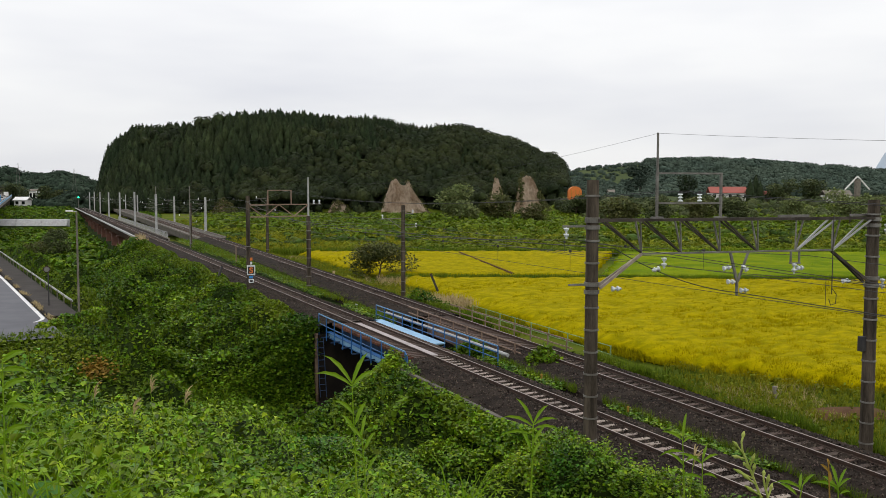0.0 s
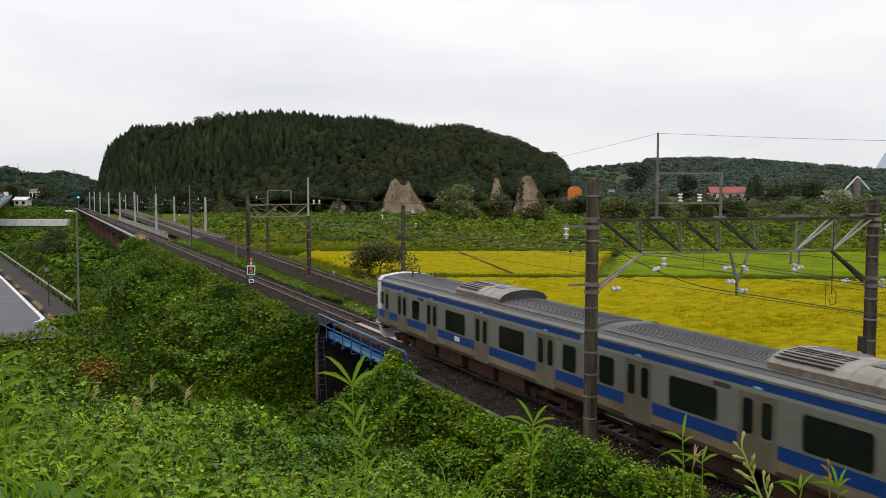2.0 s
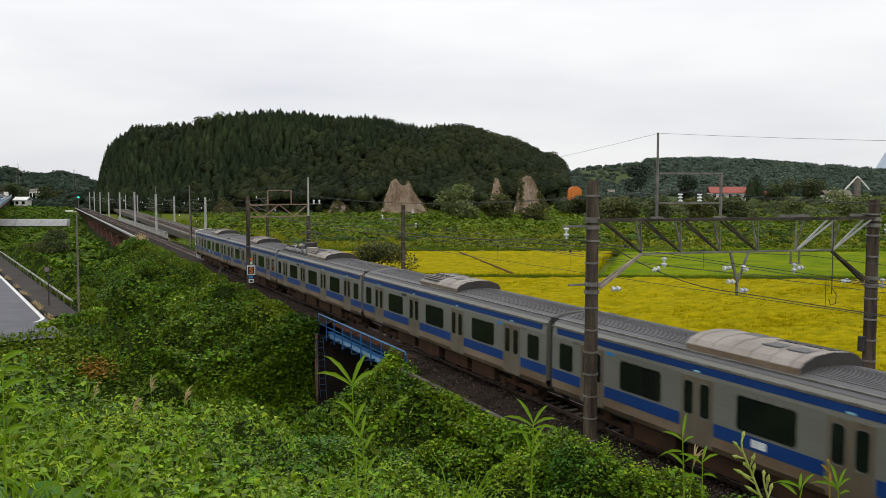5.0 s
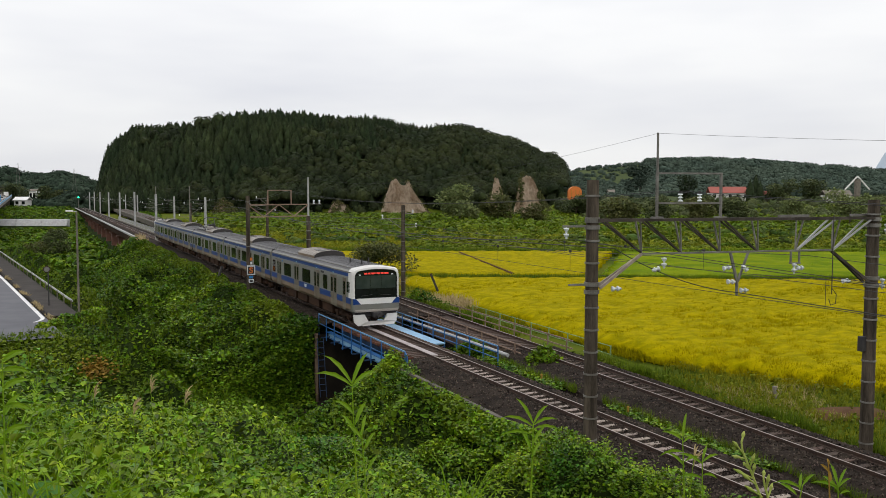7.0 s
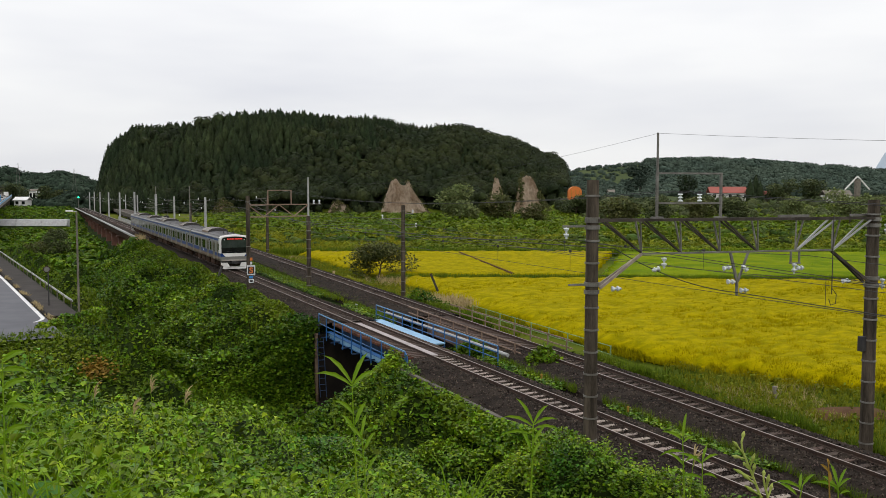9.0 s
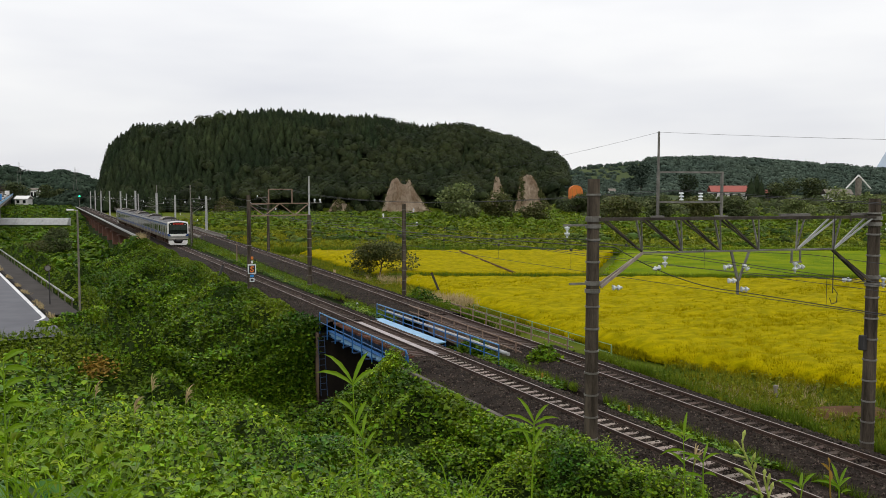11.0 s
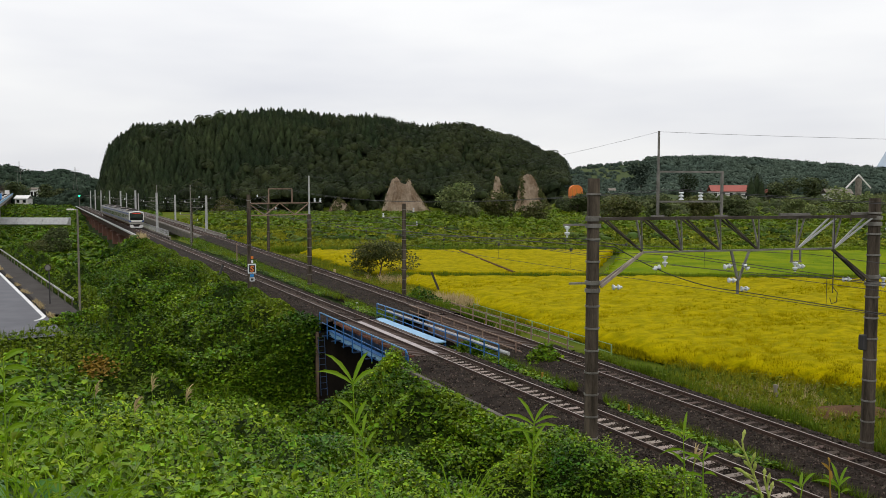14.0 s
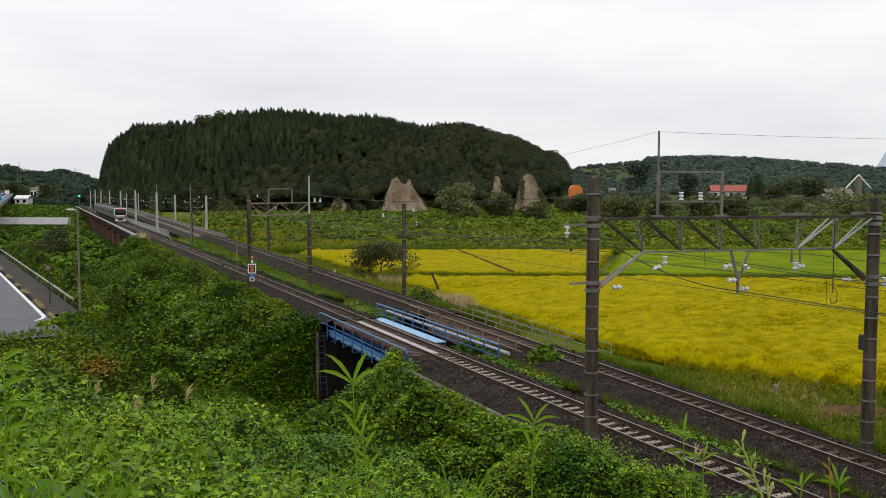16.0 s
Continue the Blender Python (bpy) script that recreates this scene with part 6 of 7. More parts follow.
# ---- wooded hill ----
def cedar_template(sprays, seed, width):
    """A pointed crown: a dark inner cone under many small drooping sprays of needles."""
    rr = random.Random(seed)

    def spread(z):
        return width * (1 - z * z) ** 0.9 * min(1.0, 3.0 * z + 0.5)

    vs, ts = [(0, 0, 0.97)], []
    for k, z in enumerate((0.55, 0.1)):
        for i in range(6):
            a = 2 * math.pi * (i + 0.5 * k) / 6
            vs.append((0.8 * spread(z) * math.cos(a), 0.8 * spread(z) * math.sin(a), z))
    for i in range(6):
        j = (i + 1) % 6
        ts += [(0, 1 + i, 1 + j), (1 + i, 7 + i, 1 + j), (1 + j, 7 + i, 7 + j)]
    for k in range(sprays):
        z, a = 0.08 + 0.9 * rr.random() ** 0.9, rr.uniform(0, 6.283)
        q = spread(z) * rr.uniform(0.8, 1.1)
        d = Vector((math.cos(a), math.sin(a), 0))
        e = Vector((-d.y, d.x, 0)).normalized()
        p = d * q + Vector((0, 0, z))
        w = rr.uniform(0.03, 0.055) * (1.15 - 0.6 * z)
        c = len(vs)
        up = p - d * w * 0.6 + Vector((0, 0, w * 1.7))
        vs += [tuple(up), tuple(p + e * w - Vector((0, 0, w * rr.uniform(0, 1)))), tuple(p - e * w - Vector((0, 0, w * rr.uniform(0, 1))))]
        ts.append((c, c + 1, c + 2))
    return vs, ts


def puff_template(n, seed, size, core=0.0):
    """A rounded crown of small leaf sprays lying along an uneven dome, over an inner core."""
    rr = random.Random(seed)
    vs, ts = [], []
    if core:
        vs.append((0, 0, 0.92 * core))
        for z, q in ((0.55, 0.8), (0.0, 1.0), (-0.4, 0.7)):
            for i in range(6):
                a = math.pi * i / 3 + z
                vs.append((core * q * math.cos(a), core * q * math.sin(a), z * core))
        for i in range(6):
            j = (i + 1) % 6
            ts.append((0, 1 + i, 1 + j))
            for b in (0, 6):
                ts += [(1 + b + i, 7 + b + i, 1 + b + j), (1 + b + j, 7 + b + i, 7 + b + j)]
    lumps = [(Vector((rr.uniform(-1, 1), rr.uniform(-1, 1), rr.uniform(-0.3, 1))).normalized(), rr.uniform(0.0, 0.22)) for i in range(7)]
    for i in range(n):
        u, a = rr.uniform(-0.4, 1), rr.uniform(0, 6.283)
        q = math.sqrt(max(0, 1 - u * u))
        d = Vector((q * math.cos(a), q * math.sin(a), u))
        r = 0.84 + max(h * max(0.0, d.dot(c)) ** 6 for c, h in lumps) + rr.uniform(-0.05, 0.07)
        c = d * r
        k = len(vs)
        e = d.orthogonal().normalized()
        f = d.cross(e)
        b0 = rr.uniform(0, 6.283)
        for j in range(3):
            b = b0 + 2.094 * j + rr.uniform(-0.4, 0.4)
            vs.append(c + (e * math.cos(b) + f * math.sin(b) + d * rr.uniform(-0.55, 0.55)) * size * rr.uniform(0.6, 1.2))
        ts.append((k, k + 1, k + 2))
    return [tuple(v) for v in vs], ts


CEDAR, CEDAR_T = cedar_template(120, 5, 0.29)
SLIM, SLIM_T = cedar_template(24, 6, 0.26)
PUFF, PUFF_T = puff_template(120, 8, 0.15, 0.8)
CROWN, CROWN_T = puff_template(34, 10, 0.27, 0.82)
SPRAY, SPRAY_T = puff_template(16, 9, 0.52)
CLIFFS = [(-56, 15, 0.30), (4, 13, 0.27), (40, 28, 0.84), (91, 15, 1.0), (109.5, 22, 1.02)]
CREST = [(0.3, 0.6, 0.9, 1.0, 0.8, 0.7, 0.5, 0.2), (0.4, 0.7, 0.9, 1.0, 0.85, 0.7, 0.6, 0.2), (0.55, 0.97, 1.0, 0.80, 0.95, 0.62, 0.38, 0.10), (0.2, 0.42, 0.62, 1.0, 0.86, 0.55, 0.40, 0.25), (0.35, 0.75, 1.0, 0.90, 0.96, 0.66, 0.42, 0.12)]
ha, hb = np.meshgrid(np.arange(-160, 165, 3.7), np.arange(-104, 26, 3.7))
ha, hb = (ha + RNG.uniform(-1.9, 1.9, ha.shape)).ravel(), (hb + RNG.uniform(-1.9, 1.9, hb.shape)).ravel()
c, s = math.cos(HILL[2]), math.sin(HILL[2])
hx, hy = HILL[0] + ha * c + hb * s, HILL[1] - ha * s + hb * c
hz = ground_z(hx, hy)
free = np.ones(len(ha), bool)
for ca, cw, ch in CLIFFS:
    free &= ~((np.abs(ha - ca) < cw * 0.47 + 1.0) & (hb < -94 + 0.55 * (21 * ch + 2)))
free &= (hill_height(hx, hy) > 0.8) | ((RNG.random(len(ha)) < 0.45) & (ha > -118) & (ha < 126))
kind = wobble(ha, hb, 20, 81) + 0.010 * ha - 0.011 * hb - 0.12 + RNG.normal(0, 0.6, len(ha))
conifer = kind < 0.5
P = np.stack([hx, hy, hz], -1)
m = free & conifer
tagged(scatter("cedar_wood", P[m], RNG.uniform(0.72, 1.02, m.sum()) * (13.2 + 1.8 * wobble(ha[m], hb[m], 9, 83)), CEDAR, CEDAR_T, M_CEDAR, 0.03), "dense dark green cedars covering the hill", "forest", kind="stuff")
m = free & ~conifer
tagged(scatter("broadleaf_wood", P[m] + np.array([0, 0, 8.6]), RNG.uniform(2.8, 5.2, m.sum()), PUFF, PUFF_T, M_BROAD, 0.25, squash=RNG.uniform(0.8, 1.3, m.sum())), "rounded dark broadleaf trees on the hill", "forest", kind="stuff")
low = free & (hb < -60)
tagged(scatter("hill_understorey", P[low] + RNG.uniform(-2, 2, (low.sum(), 3)) + np.array([0, 0, 2.0]), RNG.uniform(2.0, 4.2, low.sum()), CROWN, CROWN_T, M_BROAD, 0.3), "dark undergrowth along the foot of the hill", "forest", kind="stuff")

# ---- bare cliffs at its foot ----
for i, (ca, cw, ch) in enumerate(CLIFFS):
    H = 21 * ch + 2
    bm = bmesh.new()
    N, K = 22, 12
    rows = []
    for j in range(K + 1):
        row = []
        for q in range(N + 1):
            u = q / N
            peak = float(np.interp(u * 7, range(8), CREST[i])) * (0.95 + 0.12 * noise.noise((u * 9, i * 3.1, 0)))
            z = H * peak * j / K
            a = ca + (u - 0.5) * cw * (1 - 0.22 * j / K)
            b = -99 + 0.55 * z + 1.6 * noise.noise((a * 0.25, z * 0.22, i)) + 0.7 * noise.noise((a * 0.8, z * 0.8, i))
            row.append(bm.verts.new((HILL[0] + a * c + b * s, HILL[1] - a * s + b * c, -3.0 + z)))
        rows.append(row)
    for r0, r1 in zip(rows, rows[1:]):
        for q in range(N):
            bm.faces.new((r0[q], r0[q + 1], r1[q + 1], r1[q]))
    bmesh.ops.solidify(bm, geom=bm.faces[:], thickness=3.0)
    tagged(part("bare_cliff", bm, M_CLIFF), "bare pale brown cliff face at the foot of the hill", "cliff", "cliffs", "structure")
# scrub that creeps over the edges of the scars and down their gullies
pts, siz = [], []
for i, (ca, cw, ch) in enumerate(CLIFFS):
    H = 21 * ch + 2
    cover = (0.75, 0.5, 0.10, 0.30, 0.38)[i]
    for k in range(int(30 * cw * (0.4 + ch))):
        u, j = RNG.random(), RNG.random()
        peak = float(np.interp(u * 7, range(8), CREST[i]))
        rim = max(0.0, j - 0.93) * 8 + max(0.0, abs(u - 0.5) - 0.46) * 10
        gully = float(wobble(np.array(u * 9.0), np.array(j * 1.6), 1.0, 300 + i)) * 0.5 + 0.5
        if RNG.random() > rim + (0.9 if gully < cover else 0.0):
            continue
        z = H * peak * j
        a = ca + (u - 0.5) * cw * (1 - 0.22 * j) + RNG.normal(0, 0.3)
        b = -99.6 + 0.55 * z + 1.6 * noise.noise((a * 0.25, z * 0.22, i))
        pts.append((HILL[0] + a * c + b * s, HILL[1] - a * s + b * c, -3.0 + z))
        siz.append(RNG.uniform(0.35, 1.0))
tagged(scatter("cliff_scrub", pts, siz, SPRAY, SPRAY_T, M_CLIFFSCRUB, 0.6), "olive scrub creeping over the bare cliff faces", "scrub", kind="stuff")

# ---- distant ridges ----
def wood_on(name, label, n, dr, ur, size, material, template=PUFF, tris=PUFF_T, up=0.35, test=None):
    d = RNG.uniform(*dr, n)
    w = d * (RNG.uniform(*ur, n) - 784) / 1520
    x, y = lie(d, w)
    z = ground_z(x, y)
    k = np.ones(n, bool) if test is None else test(x, y, z)
    sz = RNG.uniform(*size, n)
    tagged(scatter(name, np.stack([x, y, z + sz * up], -1)[k], sz[k], template, tris, material, 0.15), label, "forest", kind="stuff")


wood_on("ridge_wood", "haze-tinted dark green woods on the far ridge", 2500, (800, 1190), (1140, 1640), (4.5, 7.5), M_FARWOOD, CROWN, CROWN_T, 0.3, lambda x, y, z: z > 9)
wood_on("slope_far_trees", "haze-tinted trees along the crest of the grassy slope", 260, (860, 1160), (985, 1180), (2.2, 4.6), M_FARWOOD, CROWN, CROWN_T, 0.2)
wood_on("ridge_cedars", "haze-tinted pointed cedars along the far ridge", 420, (940, 1180), (1200, 1640), (6, 10), M_FARWOOD, SLIM, SLIM_T, 0.1, lambda x, y, z: z > 24)
wood_on("ridge_broadleaf", "haze-tinted rounded woods on the far ridge", 900, (650, 1000), (1125, 1640), (4, 6.5), M_FARWOOD, CROWN, CROWN_T, test=lambda x, y, z: z > 5)
wood_on("slope_bushes", "haze-tinted bushes on the grassy slope beside the hill", 900, (520, 880), (985, 1160), (1.5, 4.2), M_FARWOOD, CROWN, CROWN_T)
wood_on("valley_ridge_wood", "haze-tinted dark woods on the ridge beyond the viaduct", 1100, (1000, 1400), (-70, 250), (6, 10), M_DARKRIDGE, CROWN, CROWN_T, 0.2, lambda x, y, z: z > 4)
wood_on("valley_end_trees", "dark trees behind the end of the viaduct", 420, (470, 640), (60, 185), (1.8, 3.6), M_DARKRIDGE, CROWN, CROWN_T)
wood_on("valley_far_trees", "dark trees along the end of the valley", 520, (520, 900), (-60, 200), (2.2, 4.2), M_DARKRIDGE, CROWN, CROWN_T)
bm = bmesh.new()
prof = [(0, 0), (60, 80), (130, 190), (170, 150), (240, 260), (300, 215), (380, 330), (470, 250), (560, 300), (700, 120), (820, 0)]
fr_ = [bm.verts.new((*lie(4200, 2020 + q), h * 1.1)) for q, h in prof]
bk_ = [bm.verts.new((*lie(4300, 2020 + q), h * 0.4)) for q, h in prof]
for i in range(len(prof) - 1):
    bm.faces.new((fr_[i], fr_[i + 1], bk_[i + 1], bk_[i]))
lowv = [bm.verts.new((v.co.x, v.co.y, -10)) for v in fr_]
for i in range(len(prof) - 1):
    bm.faces.new((lowv[i], lowv[i + 1], fr_[i + 1], fr_[i]))
tagged(part("far_mountain", bm, M_MOUNT), "far mountain with haze painted in as pale blue", "mountain", kind="structure")

# ---- scrub of the valley floor ----
def scrub(name, label, n, dr, ur, size, material, power=1.0, patch=None, template=SPRAY, tris=SPRAY_T):
    d = dr[0] + (dr[1] - dr[0]) * RNG.random(n) ** power
    w = d * (RNG.uniform(*ur, n) - 784) / 1520
    x, y = lie(d, w)
    k = (x > x_far(y) + 4.5) | ((x < -4) & clear_of_road(x, y))
    if patch is not None:
        k &= wobble(x, y, 14, patch) > 0.0
    x, y = x[k], y[k]
    sz = RNG.uniform(*size, len(x))
    tagged(scatter(name, np.stack([x, y, ground_z(x, y) + bumps(x, y)], -1), sz, template, tris, material, 0.3, squash=RNG.uniform(0.5, 1.0, len(x))), label, "scrub", kind="stuff")


scrub("meadow_scrub", "rough light green weeds beyond the rice", 7000, (139, 330), (300, 1640), (0.45, 1.1), M_MEADOW, 0.9)
scrub("meadow_bushes", "rounded dark green bushes standing in the meadow", 900, (170, 430), (340, 1640), (0.9, 2.4), M_MEADOWBUSH, 0.9, 96, CROWN, CROWN_T)
scrub("meadow_dark_scrub", "darker green bushes in the meadow", 2400, (190, 420), (350, 1640), (0.8, 2.0), M_WEED, 0.9, 91)
scrub("meadow_green_scrub", "green bushes towards the hill", 3800, (250, 430), (350, 1640), (1.0, 2.2), M_WEED, 1.0)
scrub("riverside_scrub", "green bushes in the valley beside the viaduct", 5200, (130, 480), (-60, 280), (0.7, 1.9), M_KUDZU_DARK, 1.1)
scrub("riverside_weeds", "light green weeds in the valley beside the viaduct", 4600, (130, 480), (-60, 280), (0.6, 1.4), M_WEED, 1.1)
scrub("hill_foot_trees", "dark rounded trees in front of the ridge", 260, (380, 470), (1000, 1640), (2.4, 5.0), M_MEADOWTREE, 1.0, None, PUFF, PUFF_T)
n = 6500
d, w = RNG.uniform(140, 215, n), RNG.uniform(-62, -8, n)
x, y = lie(d, w)
k = x > x_far(y) + 4.5
tagged(scatter("yellow_meadow", np.stack([x, y, ground_z(x, y) - 0.05], -1)[k], RNG.uniform(0.6, 1.1, n)[k], TUFT, TUFT_T, M_YELLOWGRASS, 0.4), "yellowing grass meadow beside the far track", "grass", kind="stuff")
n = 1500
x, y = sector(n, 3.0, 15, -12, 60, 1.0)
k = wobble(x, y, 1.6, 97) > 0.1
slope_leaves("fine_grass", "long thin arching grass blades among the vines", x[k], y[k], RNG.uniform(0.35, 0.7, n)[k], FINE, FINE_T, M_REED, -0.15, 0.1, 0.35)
n = 70
d = RNG.uniform(405, 420, n)
x, y = lie(d, d * (RNG.uniform(985, 1060, n) - 784) / 1520)
tagged(scatter("hedge", np.stack([x, y, ground_z(x, y) + RNG.uniform(0, 3.0, n)], -1), RNG.uniform(1.6, 2.6, n), PUFF, PUFF_T, M_BROAD, 0.3), "dark hedge in front of the orange shelter", "hedge", kind="stuff")


def bush_domes(name, label, spots, per, material, leaf):
    """Rounded masses of leaves: each spot is (x, y, radius)."""
    pts = []
    for x, y, r in spots:
        u, a = RNG.uniform(-0.1, 1, per), RNG.uniform(0, 6.283, per)
        q = np.sqrt(1 - np.clip(u, 0, 1) ** 2) * RNG.uniform(0.85, 1.08, per) * r
        px, py = x + q * np.cos(a), y + q * np.sin(a)
        g = float(ground_z(x, y)) + float(bumps(np.array(x), np.array(y)))
        pts.append(np.stack([px, py, g - 0.25 * r + u * r * RNG.uniform(0.75, 1.05, per)], -1))
    return tagged(scatter(name, np.concatenate(pts), RNG.uniform(*leaf, per * len(spots)), LEAF, LEAF_T, material, 0.85), label, "bushes", kind="stuff")


def spots(n, x0, x1, y0, y1, r0, r1, power=1.2):
    out = []
    while len(out) < n:
        y = y0 + (y1 - y0) * RNG.random() ** power
        x, r = RNG.uniform(x0, x1), RNG.uniform(r0, r1)
        if x + r < -3.2 and bool(clear_of_road(np.array(x), np.array(y))) and x - r > x_road(y) + 0.2 and not (30 < y < 53 and x > -9.5):
            out.append((x, y, r))
    return out


bush_domes("embankment_bushes", "rounded dark green bushes on the embankment", spots(130, -15.5, -3.8, 53, 150, 0.9, 2.3), 380, M_KUDZU_DARK, (0.16, 0.32))
bush_domes("embankment_light_bushes", "rounded lighter green bushes on the embankment", spots(85, -15.5, -3.6, 53, 150, 0.6, 1.7), 320, M_KUDZU, (0.16, 0.32))
bush_domes("hillside_bushes", "rounded green bushes on the hillside", spots(45, -17, -4, 20, 36, 0.4, 1.0, 1.0), 480, M_KUDZU, (0.08, 0.17))
bush_domes("roadside_bushes", "green bushes at the end of the footpath", [(-15.2, 68.6, 0.9), (-16.4, 68.3, 0.8), (-14.2, 69.6, 1.0), (-17.2, 66.5, 0.65), (-18.0, 65.6, 0.5)], 420, M_KUDZU, (0.14, 0.28))
bush_domes("trackside_bushes", "low leafy green bushes beside the ballast", [(-3.35 - 0.5 * RNG.random() - 0.6 * (k % 2), 9.5 + 0.62 * k, RNG.uniform(0.6, 1.0)) for k in range(24)], 760, M_KUDZU, (0.06, 0.14))
# the same cover goes on about the camera, outside its view
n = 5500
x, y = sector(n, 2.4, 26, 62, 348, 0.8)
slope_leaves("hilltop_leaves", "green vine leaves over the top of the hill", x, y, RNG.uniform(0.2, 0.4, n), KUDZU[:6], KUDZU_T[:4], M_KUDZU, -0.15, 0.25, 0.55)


# ---- single trees ----
def tree(label, deep, u, height, width, leaf_mat, leaves, leaf, trunk=0.25, low=0.15, name="tree", at=None, z=None, flat=1.0, seed=1):
    """A tapered trunk with limbs and a crown of leaf clumps on uneven lobes."""
    rr = np.random.default_rng(seed)
    x, y = at or lie(deep, deep * (u - 784) / 1520)
    z = float(ground_z(x, y)) - 0.1 if z is None else z
    t = tagged(base(name, (x, y, z)), label, "tree")
    bm = bmesh.new()
    rod(bm, (0, 0, 0), (0.05 * width, 0, height * 0.45), trunk, trunk * 0.6, 8)
    lobes = []
    for k in range(9):
        a, q = rr.uniform(0, 6.283), rr.uniform(0.1, 0.33) * width
        h = height * rr.uniform(low + 0.2, 0.84)
        tip = Vector((q * math.cos(a), q * math.sin(a), h))
        rod(bm, (0.03 * width, 0, height * rr.uniform(0.2, 0.42)), tip, trunk * 0.4, trunk * 0.1, 6)
        lobes.append((tip, width * rr.uniform(0.17, 0.27)))
    part("trunk", bm, M_BARK, t, "brown trunk with spreading limbs")
    pts = []
    for k in range(leaves):
        tip, r = lobes[rr.integers(len(lobes))]
        v = rr.normal(0, 1, 3)
        v = v / np.linalg.norm(v) * r * rr.uniform(0.55, 1.08)
        pts.append((tip.x + v[0], tip.y + v[1], max(height * low, tip.z + v[2] * flat * min(1.0, height / width))))
    cr = scatter("crown", pts, rr.uniform(0.6, 1.4, leaves) * leaf, LEAF, LEAF_T, leaf_mat, 0.9)
    cr.parent = t
    cr["label"] = "uneven crown of small leaves"
    return t


tree("low spreading dark tree at the edge of the rice field", 0, 0, 4.9, 8.6, M_DARKTREE, 6500, 0.22, 0.12, 0.0, at=(17.2, 93.0), z=-2.1, seed=3)
for k, (u, vb, vt, wpx, D, mt, lb) in enumerate((
        (812, 392, 326, 96, 335, M_WILLOW, "large pale grey-green willow in front of the hill"),
        (880, 392, 344, 74, 325, M_DARKTREE, "brownish green bushy tree beside the willow"),
        (945, 392, 360, 62, 320, M_DARKTREE, "dark bushy tree at the foot of the cliff"),
        (1095, 396, 352, 84, 300, M_DARKTREE, "dull green bushy tree in the meadow"),
        (1165, 392, 348, 66, 305, M_MEADOWTREE, "dark bushy tree in the meadow"),
        (1235, 390, 346, 78, 300, M_DARKTREE, "dull green bushy tree in the meadow"),
        (1310, 386, 352, 66, 310, M_MEADOWTREE, "dark bushy tree in the meadow"),
        (1412, 388, 348, 74, 300, M_WILLOW, "pale willow bush in the meadow"),
        (1503, 390, 334, 78, 295, M_WILLOW, "tall pale green willow in the meadow"),
        (1548, 380, 345, 40, 300, M_WILLOW, "pale willow bush in the meadow"),
        (1212, 352, 308, 44, 440, M_CEDAR, "dark rounded evergreen beside the farm"),
        (1280, 372, 350, 90, 380, M_MEADOWTREE, "dark hedge-like tree below the farm"),
        (1380, 352, 316, 60, 450, M_MEADOWTREE, "dark broad tree beside the farm"),
        (1440, 352, 318, 60, 455, M_MEADOWTREE, "dark broad tree beside the farm"),
        (1018, 380, 344, 60, 400, M_MEADOWTREE, "dark bush in front of the orange shelter"),
        (1130, 306, 290, 60, 640, M_FARWOOD, "haze-tinted tree on the grassy ridge"),
        (55, 470, 428, 60, 150, M_DARKTREE, "dark bushy tree in the valley"),
        (100, 420, 398, 60, 190, M_MEADOWTREE, "dark bush in the valley"),
        (30, 345, 322, 44, 520, M_MEADOWTREE, "dark tree beside the distant road"),
        (95, 350, 330, 60, 560, M_MEADOWTREE, "dark tree beside the distant road"))):
    h, w = (vb - vt) * D / 1520, wpx * D / 1520
    zz = 7.98 - (vb - 342) * D / 1520
    x, y = lie(D, D * (u - 784) / 1520)
    zz = min(zz, float(ground_z(x, y)))
    tree(lb, D, u, 7.98 - (vt - 342) * D / 1520 - zz, w, mt, 2600, w * 0.05, 0.02 * w, 0.05, z=zz, seed=20 + k)
for u, D, h in ((1326, 440, 12), (1336, 445, 14), (1344, 442, 11)):
    x, y = lie(D, D * (u - 784) / 1520)
    t = tagged(base("cedar_tree", (x, y, float(ground_z(x, y)))), "slim dark cedar beside the farm", "tree", "cedars")
    part("trunk", rod(bmesh.new(), (0, 0, -0.3), (0, 0, h * 0.5), 0.2, 0.1), M_BARK, t)
    cr = scatter("crown", [(0, 0, 0)], [h], CEDAR, CEDAR_T, M_CEDAR, 0.0)
    cr.parent = t


